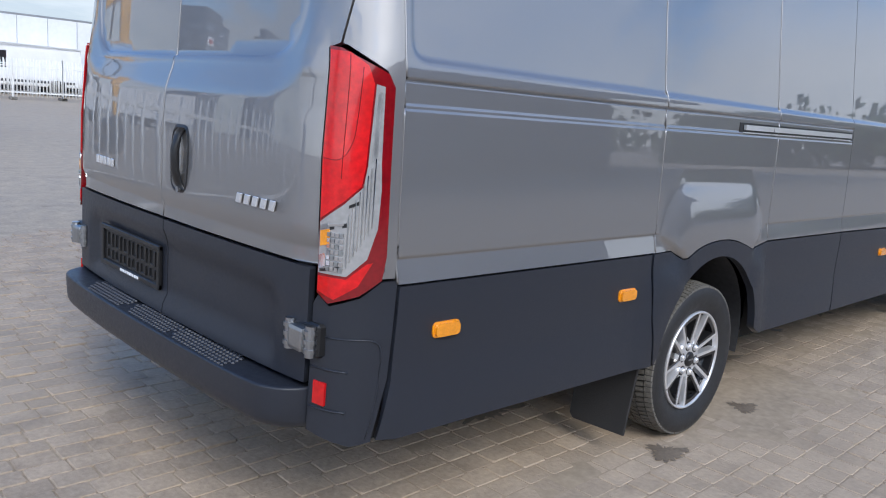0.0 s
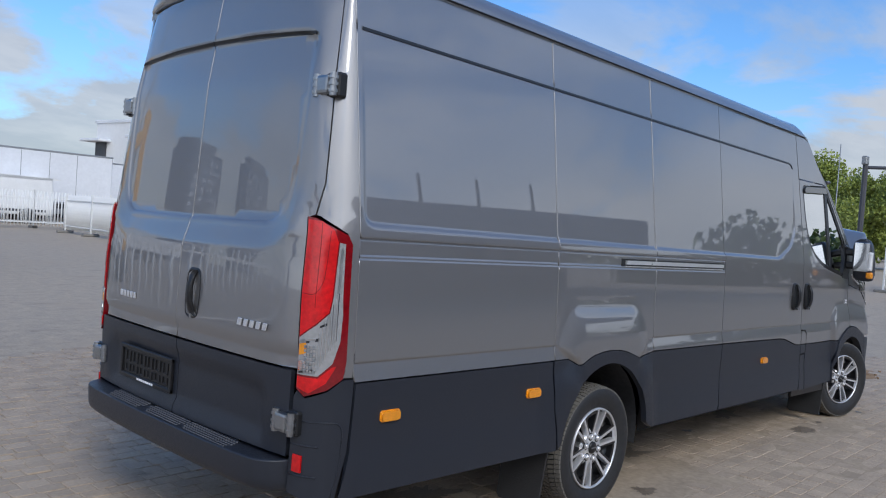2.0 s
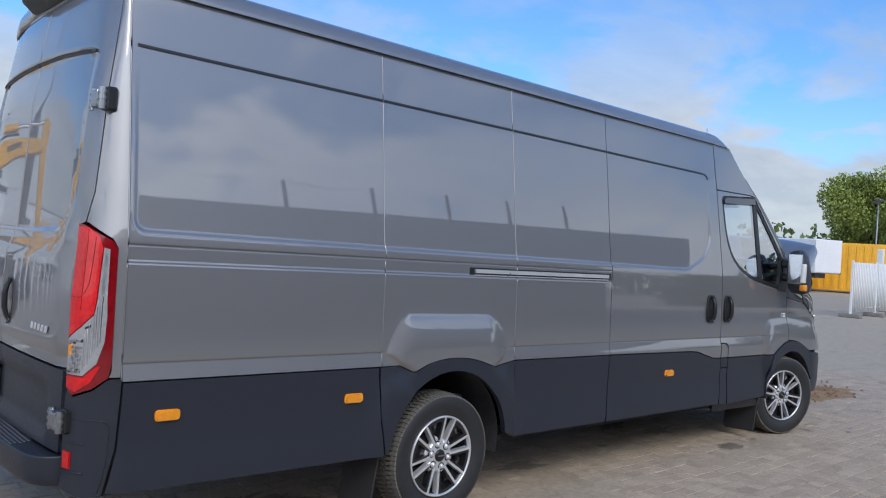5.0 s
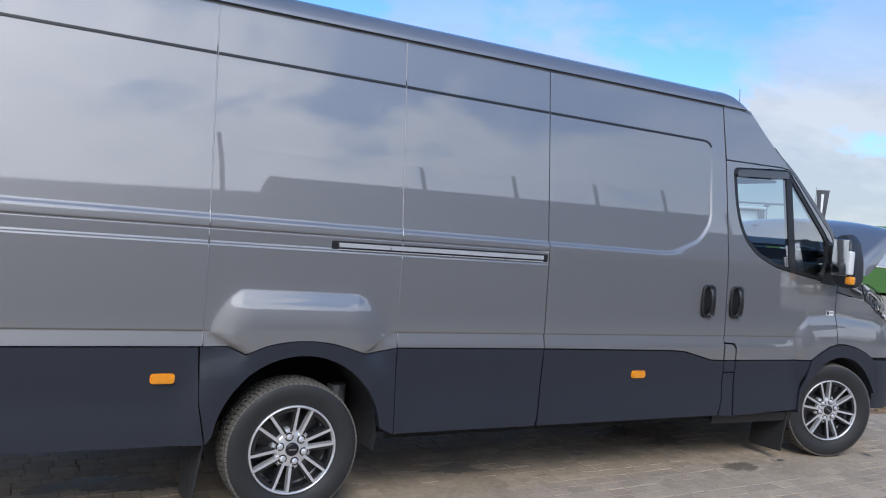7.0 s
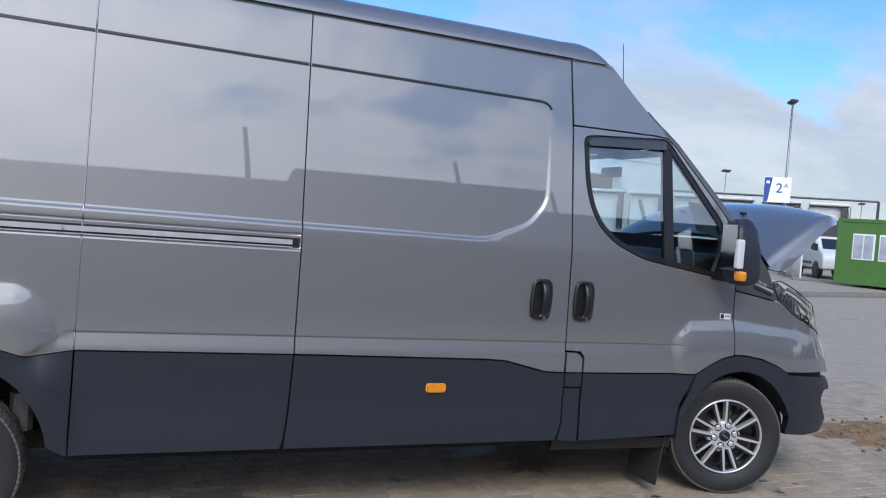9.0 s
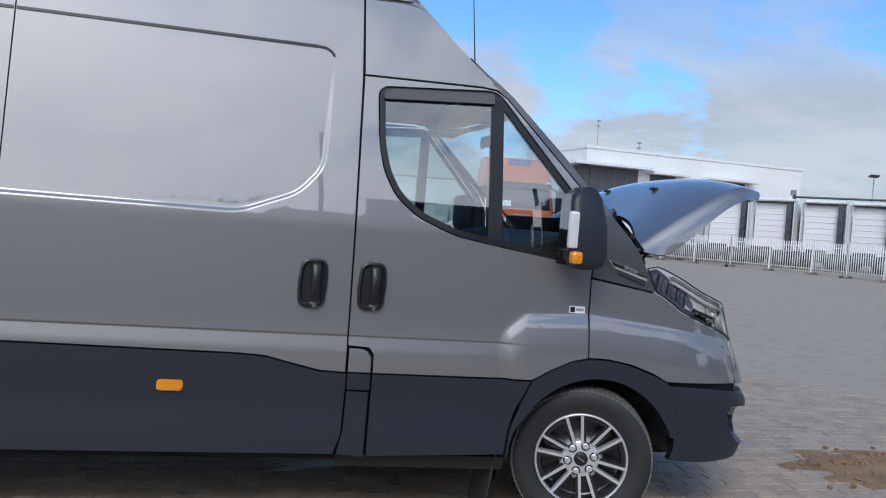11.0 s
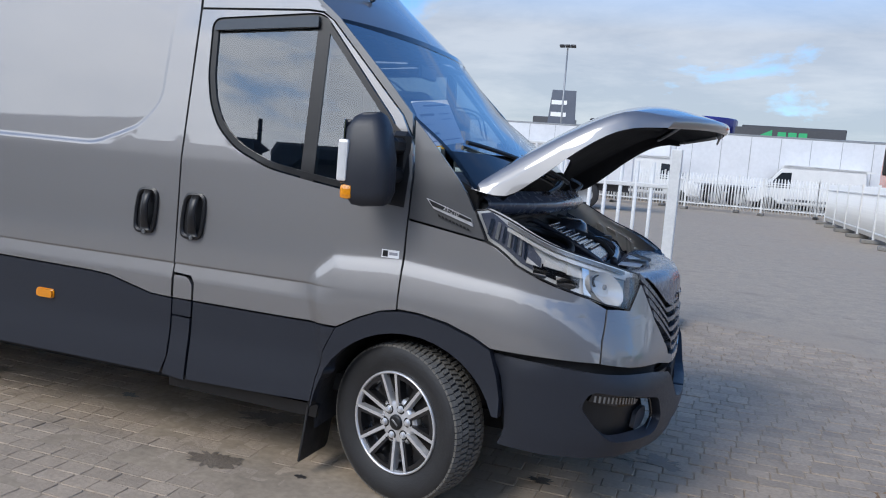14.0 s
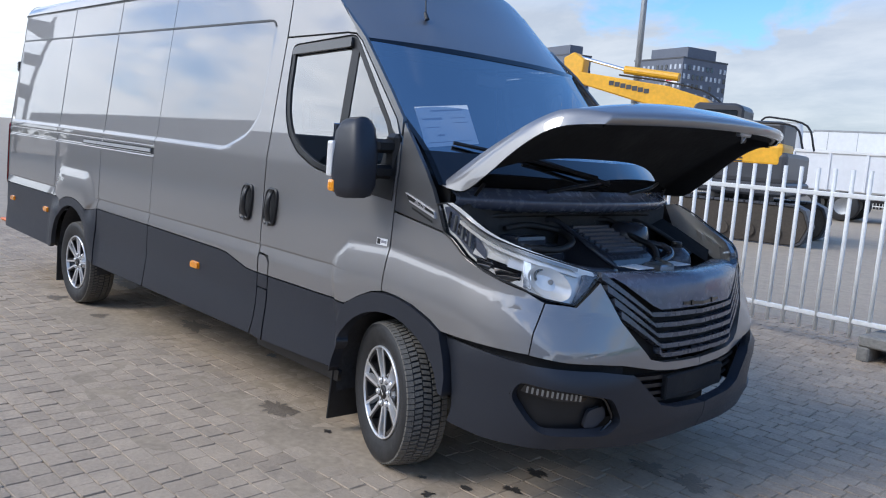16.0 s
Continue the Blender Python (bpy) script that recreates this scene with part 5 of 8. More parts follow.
part("brake_lamp_housing", bm, BLACK, edge, "black housing under the roof lip", smooth=True)
bm = bmesh.new()
prism(bm, [(0.145 * math.cos(q), 2.594 + 0.0105 * math.sin(q)) for q in np.linspace(0, 2 * math.pi, 21)[:-1]], -1.962, -1.93, "x")
part("third_brake_lamp", bm, RED_DARK, edge, "narrow red high brake lamp")


# ---- wheels ----
def build_wheel():
    """A wheel whose outer face looks along -y, its axle on the y axis."""
    root = new("wheel")
    R, RIM, W = 0.347, 0.222, 0.105
    bm = bmesh.new()
    prof = [(0.205, -0.072), (0.225, -0.088), (0.245, -0.098), (0.275, -0.108), (0.305, -0.109), (0.325, -0.103), (0.336, -0.094), (0.338, -0.06), (0.338, 0.06), (0.336, 0.094), (0.325, 0.103), (0.29, 0.109), (0.245, 0.098), (0.205, 0.085)]
    lathe(bm, prof, 72)
    tyre = part("tyre", bm, RUBBER, root, "black all-season tyre", smooth=True)
    bm = bmesh.new()
    n = 82
    for i in range(n):
        for yc, w, ln, skew, ph in ((-0.083, 0.030, 0.84, 0.0, 0.0), (-0.046, 0.034, 0.66, 0.35, 0.3), (-0.004, 0.036, 0.66, -0.35, 0.75), (0.041, 0.034, 0.66, 0.35, 0.2), (0.083, 0.030, 0.84, 0.0, 0.5)):
            a0 = 2 * math.pi * (i + ph) / n
            da = 2 * math.pi / n * ln
            drop = 0.006 if abs(yc) > 0.07 else 0.0
            q = []
            for r in (0.334, R):
                for ta, ty in ((-0.5, -0.5), (0.5, -0.5), (0.5, 0.5), (-0.5, 0.5)):
                    t = a0 + da * (ta + skew * ty)
                    y = yc + w * ty
                    rr = r - (drop if r == R and abs(y) > 0.085 else 0) - (0.004 if r == R and abs(y) > 0.06 else 0)
                    if abs(yc) > 0.07 and abs(y) > 0.09 and r == 0.334:
                        rr = 0.318
                    q.append(bm.verts.new((rr * math.cos(t), y * (1.045 if rr == 0.318 else 1), rr * math.sin(t))))
            for fv in ((4, 5, 6, 7), (0, 1, 5, 4), (1, 2, 6, 5), (2, 3, 7, 6), (3, 0, 4, 7)):
                bm.faces.new([q[k] for k in fv])
    tagged(part("tread", bm, TREAD, tyre, "dusty block tread"), kind="stuff")
    bm = bmesh.new()
    lathe(bm, [(0.209, -0.060), (0.212, -0.078), (0.216, -0.084), (0.222, -0.082), (0.224, -0.072), (0.212, -0.06)], 72)
    rim = part("rim", bm, ALLOY, root, "machined silver alloy wheel with black pockets", smooth=True)
    bm = bmesh.new()
    lathe(bm, [(0.07, -0.030), (0.12, -0.012), (0.180, 0.0), (0.202, -0.012), (0.206, -0.050), (0.213, -0.066), (0.203, 0.085)], 48)
    part("barrel", bm, ALLOY_DARK, rim, "dark inner barrel", smooth=True)
    PAIR = 0.28

    def blade(bm, r0, a0, r1, a1, h0, h1, y0, y1, deep):
        """A tapered bar from the hub to the rim, square in section."""
        vs = []
        for r, t, hw, y in ((r0, a0, h0, y0), (r1, a1, h1, y1)):
            c, d = np.array((math.cos(t), math.sin(t))), np.array((-math.sin(t), math.cos(t)))
            for e, yy in ((-1, y), (1, y), (1.2, y + deep), (-1.2, y + deep)):
                w = c * r + d * hw * e
                vs.append(bm.verts.new((w[0], yy, w[1])))
        for fv in ((0, 1, 5, 4), (1, 2, 6, 5), (2, 3, 7, 6), (3, 0, 4, 7)):
            bm.faces.new([vs[i] for i in fv])

    for k in range(6):
        a = 2 * math.pi * k / 6 + PAIR
        for side in (-1, 1):
            bm = bmesh.new()
            blade(bm, 0.070, a + side * 0.245, 0.214, a + side * 0.178, 0.0074, 0.0066, -0.063, -0.080, 0.034)
            part("spoke", bm, ALLOY, rim, "slim machined spoke")
            bm = bmesh.new()
            blade(bm, 0.088, a + side * 0.36, 0.208, a + side * 0.248, 0.0060, 0.0072, -0.0615, -0.0785, 0.040)
            part("spoke_flank", bm, ALLOY_DARK, rim, "black painted flank of the spoke")
        bm = bmesh.new()
        t = np.linspace(a + 0.20, a + math.pi / 3 - 0.20, 9)
        loft(bm, [[(r * math.cos(q), y, r * math.sin(q)) for q in t] for r, y in ((0.190, -0.040), (0.192, -0.0755), (0.208, -0.0765), (0.208, -0.05))])
        part("pocket", bm, ALLOY_DARK, rim, "black painted pocket edge")
        bm = bmesh.new()
        t = np.linspace(a + 0.36, a + math.pi / 3 - 0.36, 6)
        loft(bm, [[(r * math.cos(q), y, r * math.sin(q)) for q in t] for r, y in ((0.05, -0.059), (0.094, -0.057), (0.104, -0.046), (0.108, 0.0))])
        part("hub_lobe", bm, ALLOY, rim)
    bm = bmesh.new()
    lathe(bm, [(0.0, -0.060), (0.078, -0.060), (0.088, -0.055), (0.092, -0.03)], 36)
    part("hub_face", bm, ALLOY, rim, smooth=True)
    bm = bmesh.new()
    lathe(bm, [(0.0, -0.072), (0.026, -0.072), (0.033, -0.068), (0.034, -0.055)], 28)
    cap = part("centre_cap", bm, BLACK, rim, "black centre cap", smooth=True)
    part("cap_mark", bx((-0.020, -0.0732, -0.004), (0.020, -0.0715, 0.004), 0.0005), STEEL, cap)
    for k in range(6):
        a = 2 * math.pi * (k + 0.5) / 6 + PAIR
        bm = bmesh.new()
        lathe(bm, [(0.0, -0.074), (0.009, -0.074), (0.0125, -0.070), (0.013, -0.064), (0.0155, -0.063), (0.0155, -0.058)], 12, m=Matrix.Translation((0.064 * math.cos(a), 0, 0.064 * math.sin(a))))
        part("wheel_nut", bm, ALLOY, rim, smooth=False)
        bm = bmesh.new()
        lathe(bm, [(0.0, -0.0610), (0.0215, -0.0615), (0.0230, -0.058)], 18, m=Matrix.Translation((0.064 * math.cos(a), 0, 0.064 * math.sin(a))))
        part("nut_recess", bm, ALLOY_DARK, rim, smooth=False)
    rim.location = (0, -0.015, 0)
    bm = bmesh.new()
    lathe(bm, [(0.06, -0.006), (0.150, -0.006), (0.152, 0.010), (0.06, 0.010)], 36)
    box(bm, (0.085, -0.018, -0.06), (0.165, 0.04, 0.06), 0.01)
    part("brake_disc", bm, STEEL, root, "brake disc and caliper")
    return root


def at_ground(x, y):
    """The van-frame place of a wheel centre that stands at 0.347 above the ground."""
    k = radians(0.6875)
    return x * math.cos(k) - 0.347 * math.sin(k), y, x * math.sin(k) + 0.347 * math.cos(k)


wheel = build_wheel()
wheel.parent = van
tagged(wheel, "alloy wheel with a dusty all-season tyre", group="van wheels")
px, py, pz = at_ground(0.0, -0.885)
wheel.matrix_basis = pose(px, py, pz)
for x, y, turn, spin in ((0.0, 0.885, 180, 20), (4.11, -0.918, -18, 33), (4.11, 0.918, 162, 10)):
    px, py, pz = at_ground(x, y)
    copy_thing(wheel, pose(px, py, pz, 0, 0, turn) @ pose(0, 0, 0, 0, spin, 0))
# mud flaps
for x, s, z0 in ((-0.44, -1, 0.09), (-0.44, 1, 0.09), (3.66, -1, 0.10), (3.66, 1, 0.10)):
    bm = bmesh.new()
    b = bmesh.new()
    prism(b, [(s * 0.70, z0 + 0.02), (s * 0.72, z0), (s * 0.975, z0 + 0.01), (s * 0.985, 0.46), (s * 0.70, 0.46)], x - 0.006, x + 0.006, "x", bevel=0.003)
    b.transform(Matrix.Translation((x, 0, 0.46)) @ pose(0, 0, 0, 0, 7, 0) @ Matrix.Translation((-x, 0, -0.46)))
    join(bm, b)
    part("mud_flap", bm, RUBBER, van, "black rubber mud flap")


# ---- the van's front ----
HEADLAMP = [(4.345, 1.335), (4.405, 1.219), (4.455, 1.197), (4.565, 1.138), (4.725, 1.090), (4.905, 1.040), (5.0, 1.006), (5.075, 0.993), (5.125, 0.986), (5.19, 1.040), (5.252, 1.100), (5.240, 1.120), (5.177, 1.134), (5.014, 1.176), (4.82, 1.226), (4.5, 1.315), (4.40, 1.345)]
for s in (-1, 1):
    lamp = sheet("headlamp", HEADLAMP, LENS, van, s, "large clear headlamp swept back into the wing", off=0.004, gap=-0.003, depth=0, step=0.04, features=False)
    lamp.visible_shadow = False
    sheet("lamp_bowl", HEADLAMP, REFLECTOR, lamp, s, "bright moulded reflector", off=-0.036, gap=-0.003, depth=0, step=0.04, features=False)
    bm = bmesh.new()
    loop = resample(HEADLAMP, 0.03)
    tube(bm, [tuple(skin(u, z, 0.001, False) * np.array((1, s, 1))) for u, z in loop + loop[:1]], 0.0038, 6)
    part("lamp_rim", bm, BLACK, lamp, smooth=True)
    # rear part with upright ribs, then slanted mirror facets, then the main bowl
    sheet("dark_bezel", [(4.36, 1.325), (4.41, 1.228), (4.47, 1.203), (4.58, 1.145), (4.70, 1.105), (4.72, 1.17), (4.64, 1.235), (4.50, 1.285), (4.41, 1.335)], COWL, lamp, s, off=-0.030, gap=0.001, depth=0, step=0.04, features=False)
    for k in range(7):
        u, zb = 4.40 + 0.034 * k, 1.245 - 0.0135 * k
        sheet("mirror_rib", [(u, zb), (u + 0.016, zb - 0.006), (u + 0.026, zb + 0.062), (u + 0.010, zb + 0.066)], STEEL if k % 2 else CHROME, lamp, s, off=-0.020 - 0.002 * (k % 3), gap=0, depth=0.012, step=0.04, features=False)
    for k, (u0, u1, zb, zt, tilt) in enumerate(((4.62, 4.71, 1.150, 1.215, 0.5), (4.66, 4.76, 1.098, 1.145, -0.5), (4.73, 4.83, 1.145, 1.195, 0.8), (4.79, 4.90, 1.062, 1.110, -0.8), (4.85, 4.93, 1.118, 1.165, 0.3))):
        sheet("mirror_facet", [(u0, zb), (u1, zb - 0.018), (u1 - 0.006, zt - 0.018), (u0 + 0.012, zt)], CHROME if k % 2 else REFLECTOR, lamp, s, gap=0, depth=0.004, step=0.02, features=False,
              place=lambda u, z, u0=u0, zb=zb, tilt=tilt: skin(u, z, -0.018, False) - np.stack([0 * z, np.clip(tilt * (z - zb) + 0.25 * (u - u0), -0.03, 0.03), 0 * z], -1))
    sheet("lens_divider", [(4.70, 1.110), (4.90, 1.062), (4.92, 1.105), (4.72, 1.150)], BLACK_GLOSS, lamp, s, off=-0.032, gap=0, depth=0.004, step=0.04, features=False)
    for dz, mt in ((0.0, CLEAR_LENS), (-0.024, REFLECTOR)):
        sheet("light_strip", [(4.50, 1.292 + dz), (4.82, 1.203 + dz), (5.014, 1.155 + dz), (5.16, 1.119 + dz), (5.164, 1.131 + dz), (5.014, 1.169 + dz), (4.82, 1.219 + dz), (4.50, 1.306 + dz)], mt, lamp, s, "narrow daylight strip", off=-0.010, gap=0, depth=0.02, step=0.04, features=False)
    sheet("lens_divider", [(4.915, 1.042), (4.950, 1.033), (4.965, 1.140), (4.935, 1.150)], CHROME, lamp, s, off=-0.02, gap=0, depth=0.03, step=0.04, features=False)
    sheet("end_lens", [(5.125, 0.990), (5.19, 1.042), (5.246, 1.100), (5.19, 1.110), (5.17, 1.06)], COWL, lamp, s, "dark grey corner of the lamp", off=-0.008, gap=0.002, depth=0.03, step=0.03, features=False)
    dish = [(5.05 + 0.088 * math.cos(q), 1.066 + 0.066 * math.sin(q) - 0.22 * 0.088 * math.cos(q)) for q in np.linspace(0, 6.0, 24)]
    sheet("dish", dish, REFLECTOR, lamp, s, "wide bright reflector bowl", gap=0, depth=0, step=0.02,
          place=lambda u, z: skin(u, z, 0, False) - np.stack([0.014 + 0.055 * (1 - np.clip(np.hypot((u - 5.05) / 0.088, (z - 1.066 + 0.22 * (u - 5.05)) / 0.066), 0, 1) ** 2), -0.012 + 0 * z, 0 * z], -1))
    bm = bmesh.new()
    tube(bm, [tuple(skin(5.05 + 0.075 * math.cos(q), 1.070 + 0.050 * math.sin(q) - 0.016 * math.cos(q), -0.022, False) * np.array((1, s, 1))) for q in np.linspace(1.2, 3.4, 12)], 0.006, 6)
    part("shade", bm, BLACK_GLOSS, lamp, "dark curved shade", smooth=True)
    q = skin(5.045, 1.068, -0.03, False)
    bm = bmesh.new()
    rod(bm, (float(q[0]) - 0.03, s * (float(q[1]) - 0.01), 1.068), (float(q[0]), s * float(q[1]), 1.068), 0.011, n=10)
    part("bulb", bm, CLEAR_LENS, lamp)
    # painted nose below the lamp, and the black gap under it
    sheet("nose_panel", [*SEAM[::-1], (5.05, 0.760), (5.20, 0.748), (5.34, 0.733), (5.45, 0.712), (5.557, 0.692), (5.70, 0.680), (UF, 0.674), (UF, 0.716), (5.75, 0.720), (5.60, 0.728), (5.51, 0.748), (5.43, 0.825), (5.347, 0.916), (5.255, 1.080), (5.195, 1.030), (5.13, 0.978), (5.075, 0.985)], PAINT, van, s, "grey painted nose under the grille", off=0.004, gap=0.002, step=0.03, features=True, depth=0.03)
    sheet("bumper_gap", [(4.47, 0.80), (4.70, 0.80), (4.91, 0.79), (5.20, 0.76), (5.36, 0.74), (5.36, 0.68), (5.20, 0.70), (4.91, 0.715), (4.70, 0.735), (4.47, 0.745)], VOID, van, s, "black joint over the bumper", off=-0.012, gap=0, depth=0, step=0.05, features=False)
# bumper in one piece
bm = bmesh.new()
FOG = rounded([(4.867, 0.667), (5.07, 0.641), (5.25, 0.605), (5.309, 0.506), (5.239, 0.450), (4.952, 0.464), (4.905, 0.506), (4.838, 0.600)], 0.03)
for s in (-1, 1):
    patch(bm, [(4.475, 0.772), (4.70, 0.760), (4.913, 0.742), (5.21, 0.722), (5.363, 0.702), (5.54, 0.556), (5.65, 0.53), (UF, 0.515), (UF, 0.385), (u_at_y(0.5, True), 0.375), (5.09, 0.392), (4.75, 0.385), (4.56, 0.40), (4.548, 0.55), (4.52, 0.68)], s, holes=(FOG,), gap=0.002, step=0.04, features=False, depth=0.05,
          place=lambda u, z: skin(u, z, 0, False) + np.stack([0.055 * ss(4.7, 5.05, u) * ss(0.765, 0.68, z) - 0.03 * ss(0.47, 0.39, z), 0.018 * ss(4.5, 4.6, u) * ss(0.775, 0.745, z) * (1 - ss(4.9, 5.2, u)), 0 * z], -1))
bumper = part("front_bumper", bm, PLASTIC, van, "dark grey plastic front bumper", smooth=True)
for s in (-1, 1):
    sheet("fog_recess", FOG, BLACK, bumper, s, off=-0.03, gap=-0.01, depth=0, step=0.04, features=False)
    bm = bmesh.new()
    loop = resample(FOG, 0.03)
    tube(bm, [tuple(skin(u, z, 0.016, False) * np.array((1, s, 1))) for u, z in loop + loop[:1]], 0.008, 6)
    part("fog_frame", bm, BLACK_GLOSS, bumper, smooth=True)
    sheet("turn_lamp", [(4.882, 0.622), (4.898, 0.651), (5.04, 0.632), (5.177, 0.603), (5.154, 0.586), (5.037, 0.591)], BLACK_GLOSS, bumper, s, "narrow clear lamp in the bumper", off=0.0, gap=0, depth=0.02, step=0.03, features=False)
    bm = bmesh.new()
    for i in range(12):
        u, z = 4.905 + i * 0.021, 0.634 - i * 0.0026
        patch(bm, [(u, z - 0.015), (u + 0.009, z - 0.016), (u + 0.011, z + 0.010), (u + 0.002, z + 0.011)], s, off=0.002, gap=0, depth=0.003, step=0.05, features=False, inner=False)
    tagged(part("lens_rib", bm, STEEL, bumper), kind="stuff")
    sheet("fog_lamp", rounded([(5.19, 0.545), (5.27, 0.56), (5.285, 0.51), (5.235, 0.468), (5.17, 0.47)], 0.02), CHARCOAL, bumper, s, off=-0.005, gap=0, depth=0.02, step=0.03, features=False)
bm = bmesh.new()
for s in (-1, 1):
    patch(bm, [(5.33, 0.72), (UF, 0.69), (UF, 0.48), (5.50, 0.52)], s, off=-0.06, gap=0, depth=0, step=0.08, features=False)
part("intake_back", bm, VOID, bumper, smooth=True)
for z, u0 in ((0.652, 5.42), (0.615, 5.46), (0.578, 5.51), (0.545, 5.56)):
    bm = bmesh.new()
    for s in (-1, 1):
        patch(bm, [(u0, z), (UF, z - 0.02), (UF, z - 0.004), (u0, z + 0.016)], s, off=-0.015, gap=0, depth=0.03, step=0.08, features=False)
    part("intake_slat", bm, BLACK, bumper)
bm = bx((5.125, -0.26, 0.545), (5.155, 0.26, 0.655), 0.006)
part("plate_mount", bm, VOID, bumper)
# grille: nested bars that run level across the middle and climb towards the lamps
EDGE_Y, EDGE_Z = [0.386, 0.546, 0.646], [0.752, 0.918, 1.100]
bm = bmesh.new()
for s in (-1, 1):
    patch(bm, [(5.24, 1.10), (5.347, 0.918), (5.51, 0.752), (5.60, 0.73), (UF, 0.72), (UF, 1.02), (5.45, 1.06)], s, off=-0.045, gap=0.001, depth=0, step=0.06, features=False)
grille = part("grille", bm, VOID, van, "dark grille of curved bars", smooth=True)
for i, z in enumerate((0.928, 0.882, 0.836, 0.790, 0.748)):
    kink, h = 0.36 - 0.015 * i, 0.020
    y_end = next(y for y in np.arange(0.30, 0.70, 0.002) if y > kink and np.interp(y, EDGE_Y, EDGE_Z) > z + 0.62 * (y - kink) - 0.01 or y > 0.635)
    y_end = max(y_end - 0.012, kink + 0.03)
    z_end = z + 0.62 * (y_end - kink)
    bm = bmesh.new()
    for s in (-1, 1):
        patch(bm, [(u_at_y(y_end, True), z_end), (u_at_y(kink, True), z), (u_at_y(kink * 0.6, True), z - 0.004), (UF, z - 0.006), (UF, z + h - 0.006), (u_at_y(kink * 0.6, True), z + h - 0.004), (u_at_y(kink + 0.01, True), z + h), (u_at_y(y_end, True), z_end + h * 1.5)], s, off=0.001, gap=0, depth=0.035, step=0.05, features=False)
    part("grille_bar", bm, SLAM, grille, smooth=True)
bm = bmesh.new()
for s in (-1, 1):
    patch(bm, [(u_at_y(0.16, True), 0.972), (UF, 0.966), (UF, 0.980), (u_at_y(0.16, True), 0.986)], s, off=0.008, gap=0, depth=0.02, step=0.05, features=False)
    patch(bm, [(u_at_y(0.10, True), 0.990), (u_at_y(0.085, True), 0.990), (u_at_y(0.085, True), 0.966), (u_at_y(0.10, True), 0.966)], s, off=0.012, gap=0, depth=0.02, step=0.05, features=False)
part("mark_bar", bm, BLACK_GLOSS, grille, "small dark mark on the top bar")

# engine bay
bay = new("engine_bay")
bay.parent = van
tagged(bay, "open engine bay with black covers, hoses and boxes")
bm = bmesh.new()
rows = []
for y in np.linspace(-0.62, 0.62, 25):
    w = abs(y)
    foot = 0.962 if w < 0.33 else 0.962 + 0.140 * min(1.0, (w - 0.33) / 0.23)
    lip = skin(u_at_y(w, True), max(foot, 1.06), 0.004, False)
    low = skin(u_at_y(w, True), foot, 0.004, False)
    mid = skin(u_at_y(w, True), (foot + max(foot, 1.06)) / 2, 0.004, False)
    x1 = float(lip[0])
    rows.append([(x1 - 0.26, y, 1.045 - 0.02 * w), (x1 - 0.15, y, 1.100), (x1 - 0.07, y, 1.108), (x1 - 0.02, y, 1.095)] + [(float(q[0]), math.copysign(float(q[1]), y), float(q[2]) - k * 0.002) for k, q in enumerate((lip, mid, low))])
loft(bm, rows)
slam = part("slam_panel", bm, COWL, bay, "dark plastic lock panel over the grille", smooth=True)
for y0 in (-0.28, 0.06):
    bm = bx((4.86, y0, 1.106), (4.96, y0 + 0.13, 1.110), m=None)
    part("warning_sticker", bm, PAPER, bay, "white warning sticker")
bm = bmesh.new()
box(bm, (4.88, -0.12, 1.090), (4.98, 0.0, 1.122), 0.006)
rod(bm, (4.99, -0.04, 1.12), (4.90, -0.04, 1.14), 0.008)
part("lock", bm, STEEL, bay, "hood lock")
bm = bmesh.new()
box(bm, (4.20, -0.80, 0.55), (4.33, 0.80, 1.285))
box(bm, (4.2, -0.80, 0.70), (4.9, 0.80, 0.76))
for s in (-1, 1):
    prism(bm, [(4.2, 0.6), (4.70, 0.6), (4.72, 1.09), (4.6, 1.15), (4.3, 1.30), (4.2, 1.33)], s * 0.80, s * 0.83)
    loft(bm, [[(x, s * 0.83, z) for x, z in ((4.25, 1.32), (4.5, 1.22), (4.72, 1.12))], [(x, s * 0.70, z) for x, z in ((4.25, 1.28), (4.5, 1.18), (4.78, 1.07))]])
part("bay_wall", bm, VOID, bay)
bm = bmesh.new()
tube(bm, smooth_line([(4.36, -0.80, 1.27), (4.40, -0.60, 1.292), (4.42, -0.2, 1.298), (4.42, 0.2, 1.298), (4.40, 0.60, 1.292), (4.36, 0.80, 1.27)], 5), 0.014, 8)
part("bay_seal", bm, RUBBER, bay, "black rubber seal under the scuttle", smooth=True)
bm = bmesh.new()
prism(bm, [(4.41, 1.235), (4.46, 1.238), (4.72, 1.140), (4.77, 1.10), (4.78, 0.90), (4.40, 0.90)], -0.20, 0.19, bevel=0.018)
cover = part("engine_cover", bm, BAY_PLASTIC, bay, "ribbed black engine cover")
for i in range(7):
    x = 4.47 + i * 0.037
    z = 1.236 - i * 0.0142
    part("rib", bx((x, -0.16, z - 0.012), (x + 0.016, 0.15, z + 0.008), 0.003, None), BAY_PLASTIC, cover)
bm = bmesh.new()
box(bm, (4.38, -0.70, 0.85), (4.60, -0.34, 1.17), 0.04, seg=2)
box(bm, (4.40, -0.62, 1.15), (4.52, -0.40, 1.205), 0.02, seg=2)
part("air_box", bm, BAY_PLASTIC, bay, "black air filter box")
bm = bmesh.new()
tube(bm, smooth_line([(4.56, -0.62, 1.16), (4.66, -0.50, 1.16), (4.62, -0.34, 1.19), (4.48, -0.28, 1.22), (4.40, -0.42, 1.24), (4.42, -0.60, 1.23)], 6), 0.016, 8)
part("hose", bm, RUBBER, bay, smooth=True)
bm = bmesh.new()
